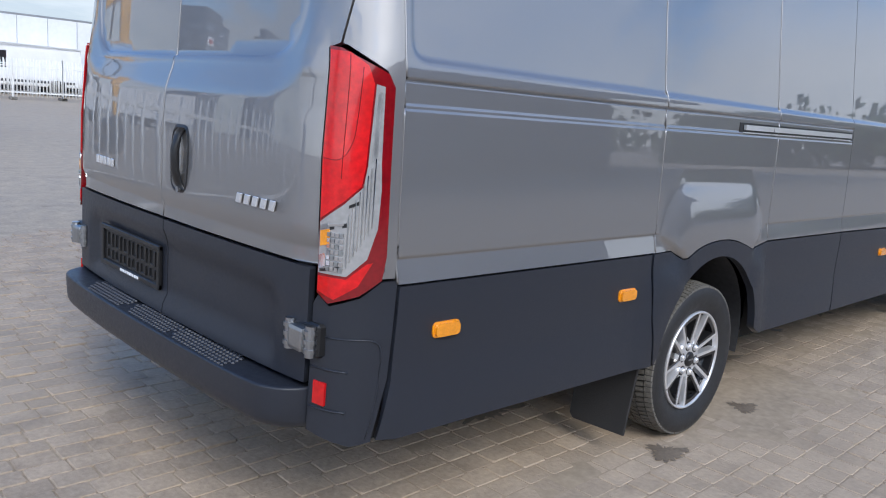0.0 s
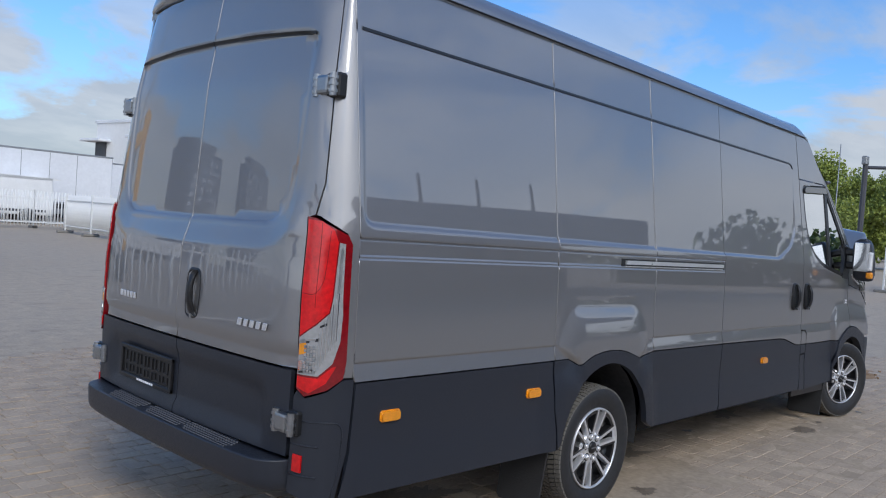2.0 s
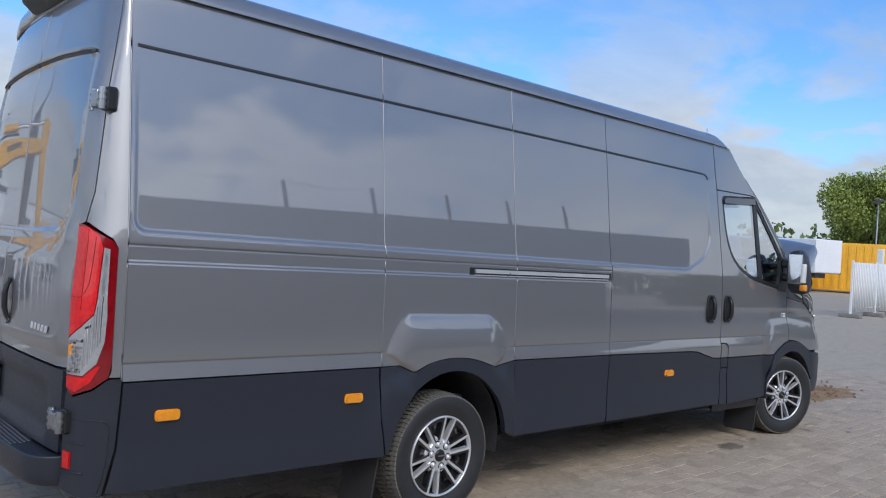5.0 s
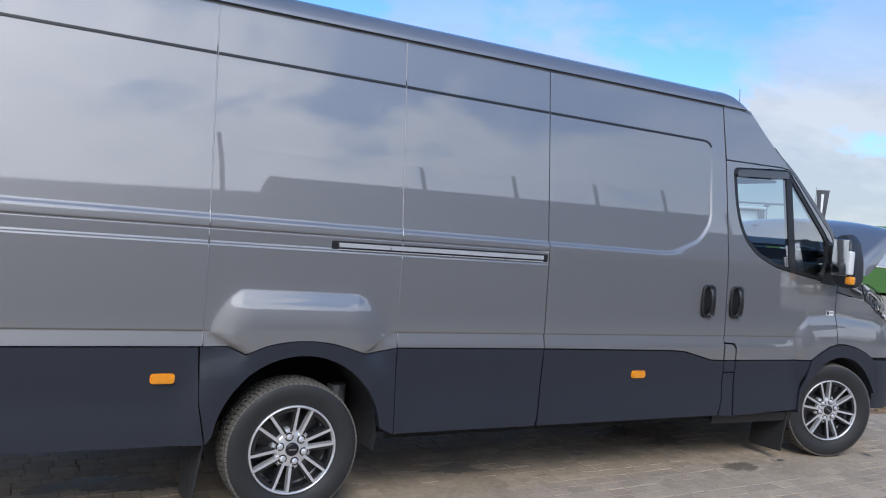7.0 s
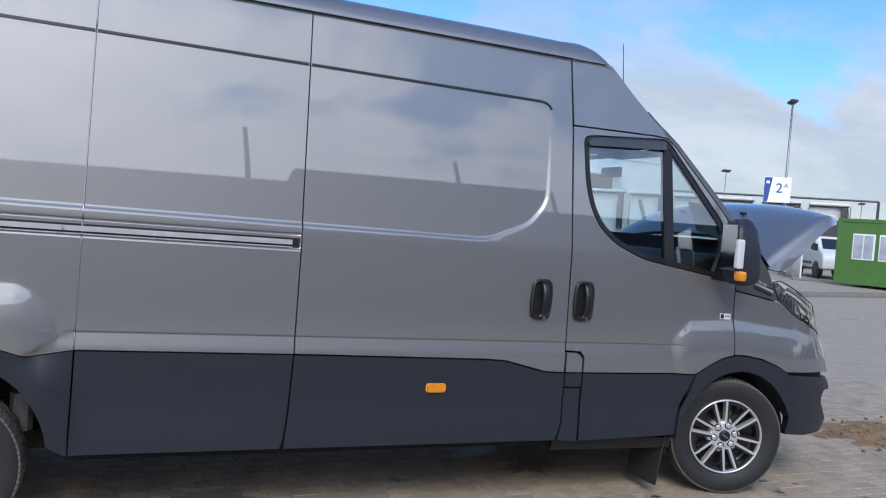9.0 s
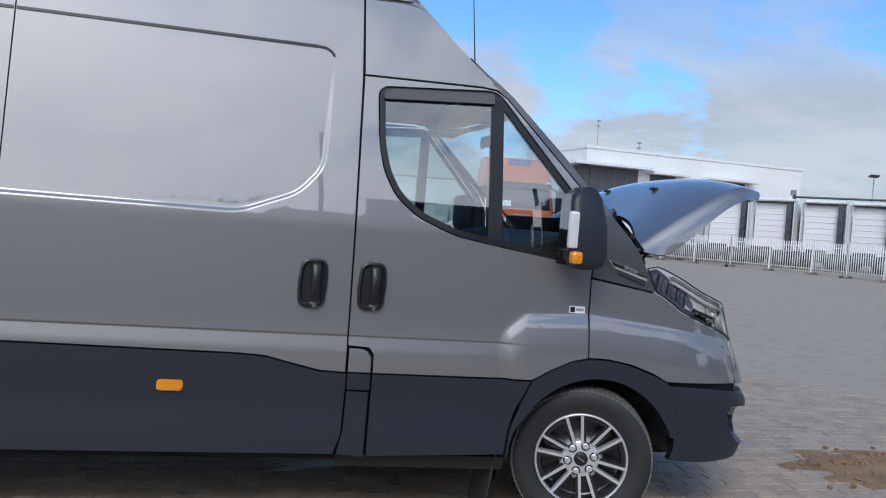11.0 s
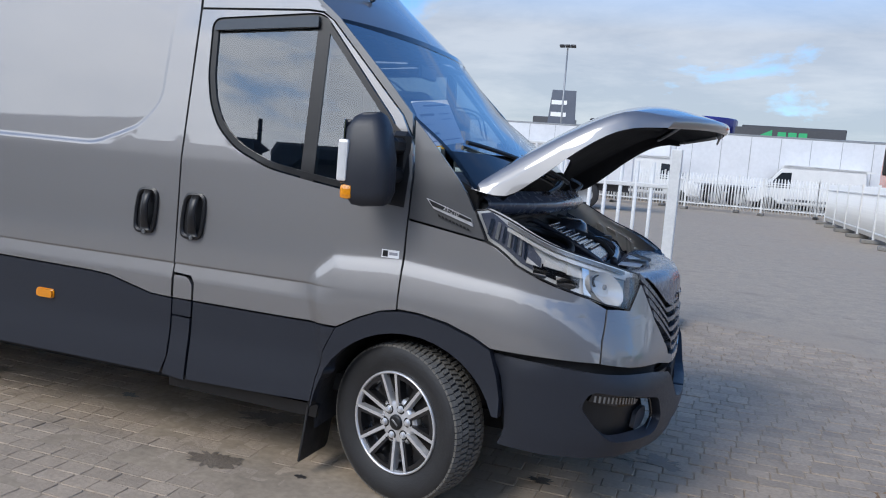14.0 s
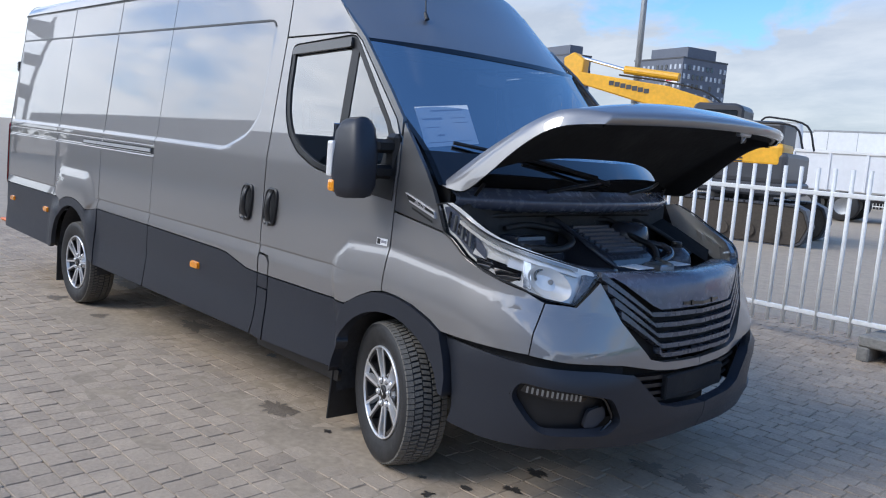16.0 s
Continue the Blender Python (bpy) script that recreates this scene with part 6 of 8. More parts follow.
lathe(bm, [(0.0, 0.13), (0.07, 0.13), (0.10, 0.11), (0.115, 0.06), (0.115, -0.2)], 24, "z", Matrix.Translation((4.50, 0.32, 1.13)))
part("filter_housing", bm, BAY_PLASTIC, bay, "round black housing", smooth=True)
bm = bmesh.new()
box(bm, (4.40, 0.46, 0.80), (4.62, 0.76, 1.13), 0.03)
part("battery_box", bm, BAY_PLASTIC, bay)
bm = bmesh.new()
lathe(bm, [(0.0, 0.07), (0.04, 0.068), (0.075, 0.04), (0.085, 0.0), (0.085, -0.15)], 20, "z", Matrix.Translation((4.70, 0.50, 1.075)))
tank_ob = part("expansion_tank", bm, SLAM, bay, "dark coolant tank", smooth=True)
bm = bmesh.new()
lathe(bm, [(0.0, 0.10), (0.024, 0.10), (0.028, 0.09), (0.028, 0.065)], 14, "z", Matrix.Translation((4.70, 0.50, 1.075)))
part("cap", bm, BLACK, tank_ob)
for k, (pts, r) in enumerate((
        ([(4.36, -0.30, 1.25), (4.42, -0.26, 1.27), (4.50, -0.24, 1.24), (4.70, -0.26, 1.15), (4.80, -0.20, 1.08)], 0.013),
        ([(4.37, 0.10, 1.25), (4.42, 0.24, 1.26), (4.56, 0.24, 1.20), (4.70, 0.26, 1.15), (4.80, 0.15, 1.08)], 0.016),
        ([(4.60, 0.32, 1.16), (4.70, 0.38, 1.15), (4.78, 0.30, 1.11), (4.80, 0.05, 1.08)], 0.02),
        ([(4.36, 0.50, 1.26), (4.46, 0.55, 1.24), (4.58, 0.66, 1.16), (4.70, 0.66, 1.10)], 0.012),
        ([(4.62, -0.60, 1.13), (4.70, -0.52, 1.10), (4.78, -0.42, 1.08), (4.82, -0.25, 1.07)], 0.018),
        ([(4.36, -0.72, 1.25), (4.48, -0.74, 1.20), (4.62, -0.70, 1.13), (4.74, -0.62, 1.08)], 0.010))):
    bm = bmesh.new()
    tube(bm, smooth_line(pts, 6), r, 8)
    part("hose", bm, RUBBER if k % 2 else BAY_PLASTIC, bay, smooth=True)
for y in (-0.08, 0.13):
    bm = bmesh.new()
    box(bm, (4.37, y, 1.20), (4.40, y + 0.035, 1.275), 0.006)
    box(bm, (4.395, y, 1.195), (4.44, y + 0.035, 1.215), 0.005)
    part("bracket", bm, STEEL, bay)
bm = bmesh.new()
for y, z in ((-0.55, 1.262), (-0.36, 1.266), (0.40, 1.264), (0.62, 1.258)):
    rod(bm, (4.33, y, z - 0.02), (4.345, y, z - 0.02), 0.012, n=8)
tagged(part("firewall_bolt", bm, STEEL, bay), kind="stuff")
# scuttle, wipers, seal
bm = bmesh.new()
rows = []
for y in np.linspace(-0.90, 0.90, 19):
    x0 = 4.27 + 0.21 * (1 - (abs(y) / 0.9) ** 2.6)
    rows.append([(x0 - 0.01, y, 1.45), (x0 + 0.03, y, 1.425), (x0 + 0.06, y, 1.40), (x0 + 0.10, y, 1.375), (x0 + 0.105, y, 1.355), (x0 + 0.08, y, 1.325), (x0 - 0.04, y, 1.298)])
loft(bm, rows)
part("scuttle", bm, COWL, van, "black plastic scuttle under the windscreen", smooth=True)
for y0, y1, z1 in ((-0.45, 0.10, 1.475), (0.25, 0.68, 1.47)):
    bm = bmesh.new()
    tube(bm, smooth_line([(4.53, y0, 1.415), (4.535, y0 * 0.6 + y1 * 0.4, 1.445), (4.50 - 0.1 * abs(y1), y1, z1)], 5), 0.009, 6)
    part("wiper", bm, BLACK, van, "black windscreen wiper")



def on_glass(y, z, off):
    q = abs(y) / (half_width(z) - 0.012)
    return (a_line(z) + 0.035 + (0.175 + 0.02 * (2.1 - z)) * (1 - q ** 2.6) + off, y, z + off * 0.6)


bm = bmesh.new()
tube(bm, [on_glass(y, 1.60 - 0.145 * (y + 0.80), 0.014) for y in np.linspace(-0.80, 0.02, 9)], 0.010, 6)
tube(bm, [on_glass(y, z, 0.03) for y, z in ((-0.45, 1.552), (-0.20, 1.50), (0.0, 1.455), (0.06, 1.44))], 0.011, 6)
part("wiper", bm, BLACK, van, "black windscreen wiper")

# ---- open bonnet ----
N_H = 16
HOOD_T = [0, 0.1, 0.3, 0.5, 0.7, 0.85, 1.0]
HOOD_EDGE = [(4.34, 0.945, 1.412), (4.456, 0.945, 1.405), (4.573, 0.940, 1.482), (4.713, 0.925, 1.600), (4.83, 0.902, 1.680), (4.925, 0.868, 1.716), (5.045, 0.790, 1.730)]
HOOD_CREASE = [(4.30, 0.930, 1.420), (4.40, 0.925, 1.492), (4.52, 0.918, 1.574), (4.66, 0.905, 1.662), (4.80, 0.882, 1.742), (4.905, 0.848, 1.780), (5.055, 0.770, 1.772)]
HOOD_CROWN = [(4.49, 0.0, 1.603), (4.56, 0.0, 1.664), (4.668, 0.0, 1.750), (4.80, 0.0, 1.822), (4.96, 0.0, 1.856), (5.10, 0.0, 1.842), (5.27, 0.0, 1.798)]


def hood_row(t):
    e, c, m = (np.array([np.interp(t, HOOD_T, [q[k] for q in line]) for k in range(3)]) for line in (hood_lines["edge"], hood_lines["crease"], hood_lines["crown"]))
    half = [e, e * 0.55 + c * 0.45 + np.array((0, 0.002, 0.0))]
    for k in range(N_H + 1):
        w = 1 - k / N_H
        y = c[1] * math.sin(math.pi / 2 * w) * 0.35 + c[1] * w * 0.65
        f = y / c[1]
        half.append(np.array((c[0] + (m[0] - c[0]) * (1 - f ** 2.2), y, c[2] + (m[2] - c[2]) * (1 - f ** (2.6 + 0.6 * max(0, 1 - 3 * t))))))
    return half


hood_lines = {}
for key, line in (("edge", HOOD_EDGE), ("crease", HOOD_CREASE), ("crown", HOOD_CROWN)):
    hood_lines[key] = [tuple(q) for q in smooth_line(line, 4)]
HOOD_T = [float(q[0]) for q in smooth_line([(t, 0) for t in HOOD_T], 4)]
bm = bmesh.new()
rows = []
for t in np.linspace(0, 1, 21):
    half = hood_row(t)
    rows.append([(x, -y, z) for x, y, z in half] + [(x, y, z) for x, y, z in half[-2::-1]])
front_lip = [[(x + dx * min(1, min(i, len(rows[-1]) - 1 - i) / 2), y * ky, z - dz * min(1, min(i, len(rows[-1]) - 1 - i) / 2)) for i, (x, y, z) in enumerate(rows[-1])] for dx, ky, dz in ((0.008, 1.0, 0.008), (0.010, 1.0, 0.022), (0.002, 0.996, 0.038), (-0.012, 0.99, 0.044))]
loft(bm, rows + front_lip)
hood = part("bonnet", bm, PAINT, van, "grey bonnet propped wide open", smooth=True)
bm = bmesh.new()
under = []
for r, row in enumerate(rows):
    k = r / (len(rows) - 1)
    n_row = len(row)
    new_row = []
    for i, (x, y, z) in enumerate(row):
        deep = min(i, n_row - 1 - i)
        drop = 0.004 if deep == 0 else 0.022 + 0.012 * max(0.0, 4 * k - 3)
        new_row.append((x + drop * 0.45 * (1 - 2.4 * k) - 0.012 * k, y * (0.992 if deep == 0 else 0.965), z - drop))
    under.append(new_row)
loft(bm, under)
liner = part("bonnet_liner", bm, VOID, hood, "black underside of the bonnet", smooth=True)
bm = bmesh.new()
tube(bm, [(x - 0.025, y * 0.95, z - 0.034) for x, y, z in rows[-1][3:-3]], 0.010, 6)
tube(bm, [(x, y * 0.90, z - 0.046) for x, y, z in rows[-5][4:-4]], 0.014, 6)
part("bonnet_frame", bm, BLACK, liner, "black inner frame ribs", smooth=True)
bm = bmesh.new()
mid = rows[-1][N_H + 2]
box(bm, (mid[0] - 0.05, -0.05, mid[2] - 0.06), (mid[0] - 0.02, 0.05, mid[2] - 0.02), 0.006)
tube(bm, [(mid[0] - 0.03, -0.02, mid[2] - 0.05), (mid[0] - 0.04, 0, mid[2] - 0.085), (mid[0] - 0.03, 0.02, mid[2] - 0.05)], 0.005, 6)
part("catch", bm, STEEL, hood)
for s in (-1, 1):
    bm = bmesh.new()
    box(bm, (4.27, min(s * 0.86, s * 0.90), 1.33), (4.33, max(s * 0.86, s * 0.90), 1.42), 0.006)
    tube(bm, [(4.29, s * 0.88, 1.35), (4.35, s * 0.88, 1.39), (4.37, s * 0.87, 1.44)], 0.010, 6)
    part("bonnet_hinge", bm, BLACK, hood)
bm = bmesh.new()
rod(bm, (4.33, -0.80, 1.30), (4.46, -0.82, 1.44), 0.009, n=8)
part("prop_rod", bm, BLACK, hood)
bm = bmesh.new()
for y in (-0.32, 0.32):
    k = min(rows[7], key=lambda q: abs(q[1] - y))
    box(bm, (k[0] - 0.02, y - 0.02, k[2] + 0.002), (k[0] + 0.02, y + 0.02, k[2] + 0.018), 0.005)
part("washer_jet", bm, BLACK, hood)

# ---- cab inside ----
for y, w in ((-0.52, 0.44), (0.02, 0.40), (0.50, 0.46)):
    bm = bmesh.new()
    box(bm, (2.95, y - w / 2, 0.86), (3.42, y + w / 2, 1.02), 0.05, seg=2)
    seat = part("cab_seat", bm, SEAT, van, "dark cloth cab seat")
    bm = bmesh.new()
    box(bm, (-0.06, -w / 2, 0.0), (0.08, w / 2, 0.62), 0.05, pose(2.93, y, 0.98, 0, -14, 0), 2)
    part("backrest", bm, SEAT, seat)
    bm = bmesh.new()
    box(bm, (-0.045, -0.13, 0.0), (0.055, 0.13, 0.20), 0.04, pose(2.79, y, 1.60, 0, -8, 0), 2)
    part("headrest", bm, SEAT, seat)
bm = bmesh.new()
prism(bm, [(3.62, 0.75), (3.62, 1.26), (3.72, 1.40), (3.95, 1.465), (4.16, 1.475), (4.24, 1.44), (4.34, 1.39), (4.40, 1.36), (4.40, 1.0), (4.0, 0.75)], -0.86, 0.86, bevel=0.02)
part("dashboard", bm, DASH, van, "dark plastic dashboard")
bm = bmesh.new()
ring = [[(0.19 + 0.016 * math.cos(b), 0.016 * math.sin(b)) for b in np.linspace(0, 2 * math.pi, 9)[:-1]]]
lathe(bm, ring[0] + [ring[0][0]], 28, "z", pose(3.58, 0.48, 1.30, 0, -58, 0))
for a in (0.3, math.pi - 0.3, -math.pi / 2):
    rod(bm, (0, 0, 0), (0.18 * math.cos(a), 0.18 * math.sin(a), 0), 0.015, n=6)
    for v in bm.verts[-12:]:
        v.co = pose(3.58, 0.48, 1.30, 0, -58, 0) @ v.co
part("steering_wheel", bm, BLACK, van, "black steering wheel", smooth=True)
bm = bmesh.new()
box(bm, (3.73, -0.18, 1.93), (3.75, 0.06, 2.00), 0.01)
part("inner_mirror", bm, BLACK, van)
bm = bmesh.new()
box(bm, (2.64, -0.80, 2.14), (3.50, 0.80, 2.17), 0.01)
part("head_lining", bm, DASH, van)
part("cab_floor", bx((2.95, -0.80, 0.42), (4.2, 0.80, 0.50)), DASH, van)
for y in (-0.45, 0.45):
    bm = bx((3.50, y - 0.22, 2.04), (3.70, y + 0.22, 2.06), 0.006, None)
    part("sun_visor", bm, DASH, van)


# ---- ground ----
def paving_material(name, tone, joints):
    m = material(name, tone, 0.82, 0, 0, 0.35, 45, 0.22, random_tone=0.045, coords="Object")
    n, l = m.node_tree.nodes, m.node_tree.links
    p = n["Principled BSDF"]
    base = p.inputs["Base Color"].links[0].from_socket
    geo = n.new("ShaderNodeNewGeometry")
    # old tyre dirt, damp patches and sand, in world metres
    for sc, lo, hi, col, amount, stretch in ((0.35, 0.50, 0.72, (0.42, 0.33, 0.24), 0.75, (1, 1, 1)), (1.6, 0.60, 0.78, (0.12, 0.10, 0.085), 0.40, (0.6, 1.6, 1)), (5.0, 0.62, 0.74, (0.10, 0.085, 0.07), 0.28, (1, 1, 1))):
        mp = n.new("ShaderNodeMapping")
        mp.inputs["Scale"].default_value = stretch
        l.new(geo.outputs["Position"], mp.inputs["Vector"])
        t = n.new("ShaderNodeTexNoise")
        t.inputs["Scale"].default_value = sc
        t.inputs["Detail"].default_value = 6
        l.new(mp.outputs[0], t.inputs["Vector"])
        r = n.new("ShaderNodeMapRange")
        r.inputs["From Min"].default_value, r.inputs["From Max"].default_value = lo, hi
        r.inputs["To Max"].default_value = amount
        l.new(t.outputs["Fac"], r.inputs["Value"])
        mx = n.new("ShaderNodeMix")
        mx.data_type = "RGBA"
        l.new(r.outputs[0], mx.inputs["Factor"])
        l.new(base, mx.inputs["A"])
        mx.inputs["B"].default_value = (*col, 1)
        base = mx.outputs["Result"]
    isle = n.new("ShaderNodeMapRange")
    isle.inputs["To Min"].default_value, isle.inputs["To Max"].default_value = 0.90, 1.09
    l.new(geo.outputs["Random Per Island"], isle.inputs["Value"])
    tone_mix = n.new("ShaderNodeVectorMath")
    tone_mix.operation = "SCALE"
    l.new(base, tone_mix.inputs[0])
    l.new(isle.outputs[0], tone_mix.inputs["Scale"])
    if not joints:
        base = tone_mix.outputs[0]
    if joints:
        br = n.new("ShaderNodeTexBrick")
        br.offset = 0.5
        br.inputs["Scale"].default_value = 1.0
        br.inputs["Brick Width"].default_value = 0.135
        br.inputs["Row Height"].default_value = 0.105
        br.inputs["Mortar Size"].default_value = 0.004
        br.inputs["Mortar Smooth"].default_value = 0.4
        br.inputs["Color1"].default_value = (1, 1, 1, 1)
        br.inputs["Color2"].default_value = (0.90, 0.90, 0.90, 1)
        br.inputs["Mortar"].default_value = (0.72, 0.70, 0.67, 1)
        l.new(geo.outputs["Position"], br.inputs["Vector"])
        mu = n.new("ShaderNodeMix")
        mu.data_type, mu.blend_type = "RGBA", "MULTIPLY"
        mu.inputs["Factor"].default_value = 0.28
        l.new(base, mu.inputs["A"])
        l.new(br.outputs["Color"], mu.inputs["B"])
        base = mu.outputs["Result"]
    l.new(base, p.inputs["Base Color"])
    return m


PAVER = paving_material("grey brick paver", (0.410, 0.322, 0.238), False)
YARD = paving_material("grey yard paving", (0.412, 0.335, 0.250), True)
bm = bmesh.new()
xs = sorted(set([-600, -300, -120, -60, -30, -15] + list(range(-10, 31, 5)) + [40, 60, 90, 150, 300, 600]))
loft(bm, [[(x, y, -0.0105) for x in xs] for y in xs])
ground = tagged(new("ground", mesh_of("ground", bm, YARD)), "grey paved yard with dark damp stains and sand", "ground", kind="structure")


def leafy(bm, centre, radius, count, size, rnd, squash=0.8):
    """Small leaf cards scattered through lumpy clumps."""
    clumps = [Vector(centre) + Vector((rnd.gauss(0, 0.5), rnd.gauss(0, 0.5), rnd.gauss(0, 0.42) * squash)) * radius for _ in range(14)]
    for _ in range(count):
        c = rnd.choice(clumps)
        d = Vector((rnd.gauss(0, 1), rnd.gauss(0, 1), rnd.gauss(0, 0.8)))
        p = c + d.normalized() * radius * 0.42 * rnd.random() ** 0.4
        q = Euler((rnd.uniform(0, 6.3), rnd.uniform(0, 6.3), rnd.uniform(0, 6.3))).to_matrix()
        s = size * rnd.uniform(0.6, 1.4)
        vs = [bm.verts.new(p + q @ Vector(v) * s) for v in ((-0.5, -0.3, 0), (0.5, -0.35, 0.1), (0.6, 0.3, 0), (-0.3, 0.4, 0.12))]
        bm.faces.new(vs)


def tree(x, y, h, r, seed, mat=LEAF, count=2600, size=0.30):
    rnd = random.Random(seed)
    root = thing("tree", "broad leafy tree in fresh spring green behind the fence", "tree", "trees along the yard", at=pose(x, y, 0))
    bm = bmesh.new()
    rod(bm, (0, 0, -0.05), (0.1, 0.05, h * 0.45), h * 0.028, h * 0.017, 9)
    for k in range(7):
        a = k * 2.4 + rnd.random()
        rod(bm, (0.08, 0.04, h * (0.25 + 0.03 * k)), (math.cos(a) * r * 0.6, math.sin(a) * r * 0.6, h * rnd.uniform(0.5, 0.8)), h * 0.012, h * 0.004, 6)
    part("trunk", bm, BARK, root)
    bm = bmesh.new()
    leafy(bm, (0, 0, h * 0.58), r * 0.95, count, size, rnd)
    leafy(bm, (0, 0, h * 0.78), r * 0.6, count // 3, size, rnd)
    leafy(bm, (0, 0, h * 0.30), r * 0.7, count // 3, size, rnd)
    part("crown", bm, mat, root)


# ---- fences: bars, two rails and posts on concrete feet ----
def fence_panel(length=3.0, h=1.6, spacing=0.12, label="white steel bar fence panel on concrete feet", r=0.023, thick_post=False):
    """Runs along +x from the origin."""
    root = thing("fence_panel", label, "fence", "yard fence")
    for z in (0.30, h - 0.22):
        part("rail", bx((0, -0.012, z - 0.022), (length, 0.012, z + 0.022), 0.004), FENCE_WHITE, root)
    bar = None
    k = int(length / spacing)
    for i in range(1, k):
        x = i * length / k
        if bar is None:
            bm = bmesh.new()
            rod(bm, (0, -0.022, 0.16), (0, -0.022, h), r, n=8)
            bar = mesh_of("bar", bm, FENCE_WHITE, True)
        ob = new("bar", bar)
        ob.parent = root
        ob.location = (x, 0, 0)
    for x in (0.0, length):
        part("post", bx((x - 0.032, -0.032, 0.10), (x + 0.032, 0.032, h + 0.06), 0.004), FENCE_WHITE, root)
        part("concrete_foot", bx((x - 0.12, -0.32, -0.01), (x + 0.12, 0.32, 0.11), 0.02), CONCRETE, root)
    return root


def fence_run(a, b, h=1.6, spacing=0.12, panel=3.0, r=0.023, **k):
    a, b = Vector(a), Vector(b)
    n = max(1, round((b - a).length / panel))
    ang = math.degrees(math.atan2(b.y - a.y, b.x - a.x))
    first = None
    for i in range(n):
        p = a + (b - a) * (i / n)
        m = pose(p.x, p.y, 0, 0, 0, ang)
        if first is None:
            first = fence_panel((b - a).length / n - 0.02, h, spacing, r=r, **k)
            first.matrix_basis = m
        else:
            copy_thing(first, m)


# the open barrier in front of the van: round bars, wide end post on a hollow block
near = thing("fence_panel", "white tubular fence panel with a wide post on hollow concrete", "fence", "yard fence")
near.matrix_basis = pose(4.86, 4.05, 0, 0, 0, 177)
LN = 4.9
for z in (0.27, 1.37):
    part("rail", bx((0.0, -0.02, z - 0.022), (LN, 0.02, z + 0.022), 0.006), FENCE_WHITE, near)
bm = bmesh.new()
rod(bm, (0, 0.0, 0.12), (0, 0.0, 1.60), 0.019, n=10)
bar = mesh_of("bar", bm, FENCE_WHITE, True)
for i in range(1, 32):
    ob = new("bar", bar)
    ob.parent = near
    ob.location = (0.05 + i * 0.153, 0.0 if i % 2 else 0.004, 0)
part("end_post", bx((-0.06, -0.045, 0.21), (0.045, 0.045, 1.74), 0.008), FENCE_WHITE, near)
part("end_post", bx((LN - 0.04, -0.045, 0.21), (LN + 0.06, 0.045, 1.74), 0.008), FENCE_WHITE, near)
for x in (0.0, LN):
    bm = bmesh.new()
    box(bm, (x - 0.17, -0.30, 0.12), (x + 0.17, 0.30, 0.22), 0.015)
    box(bm, (x - 0.17, -0.30, -0.01), (x - 0.07, 0.30, 0.121), 0.015)
    box(bm, (x + 0.07, -0.30, -0.01), (x + 0.17, 0.30, 0.121), 0.015)
    part("concrete_block", bm, CONCRETE, near, "rough hollow concrete block")

for x in (-2.1, -7.2):
    copy_thing(near, pose(x, 4.31 - (x + 0.24) * 0.052, 0, 0, 0, 177))
fence_run((9.6, 18.6, 0), (9.5, 31.5, 0), 1.6, 0.085, 2.6)
fence_run((10.5, 33.8, 0), (-16, 37.5, 0), 1.6, 0.14, 3.3)
fence_run((18.5, 30.6, 0), (17.2, 38.0, 0), 1.6, 0.10, 3.7)
fence_run((13.6, 36.4, 0), (17.2, 38.0, 0), 1.6, 0.10, 3.9)
fence_run((17.4, 44.5, 0), (22.0, 43.6, 0), 1.6, 0.12, 2.4)
fence_run((22.0, 43.6, 0), (29.0, 29.8, 0), 1.6, 0.12, 2.2)
fence_run((29.0, 29.8, 0), (30.2, 24.0, 0), 1.6, 0.12, 2.0)
fence_run((30.2, 24.0, 0), (26.9, 20.0, 0), 1.6, 0.12, 2.6)
fence_run((23.0, 5.6, 0), (27.0, 5.6, 0), 1.72, 0.13, 2.0)
fence_run((31.0, 5.7, 0), (39.0, 4.9, 0), 1.72, 0.13, 4.0)
fence_run((-4.0, 36.6, 0), (13.0, 35.2, 0), 1.7, 0.13, 3.4)


# ---- vehicles in the yard ----
def round_wheel(root, x, y, r, w, mat=RUBBER, s=-1):
    bm = bmesh.new()
    lathe(bm, [(r * 0.55, -w / 2), (r * 0.92, -w / 2), (r, -w / 2 + 0.03), (r, w / 2 - 0.03), (r * 0.92, w / 2), (r * 0.55, w / 2)], 24, m=Matrix.Translation((x, y, r)))
    wh = part("wheel", bm, mat, root, smooth=True)
    bm = bmesh.new()
    lathe(bm, [(0, -w / 2 + 0.06), (r * 0.3, -w / 2 + 0.04), (r * 0.5, -w / 2 + 0.01), (r * 0.56, -w / 2)], 20, m=Matrix.Translation((x, y, r)) @ Matrix.Diagonal((1, -s, 1, 1)))
    part("rim", bm, GREY_METAL, wh, smooth=True)


CAB = ((0.95, 0.05, 1.0), (1.55, 0.0, 1.0), (2.0, 0.02, 1.0), (2.85, 0.26, 0.97), (3.05, 0.30, 0.96), (3.45, 0.52, 0.93), (3.77, 0.80, 0.89), (3.85, 1.05, 0.82))
CAB_W, CAB_R = 1.24, 0.34


def cab_front(x, z, off=0.0):
    """A point on the rounded nose of the truck cab, `off` proud of it."""
    y0 = np.interp(z, [c[0] for c in CAB], [c[1] for c in CAB])
    k = np.interp(z, [c[0] for c in CAB], [c[2] for c in CAB])
    e = min(max(0.0, abs(x) - (CAB_W * k - CAB_R)), CAB_R * 0.98)
    return (x, y0 + CAB_R - math.sqrt(CAB_R ** 2 - e ** 2) - off, z)


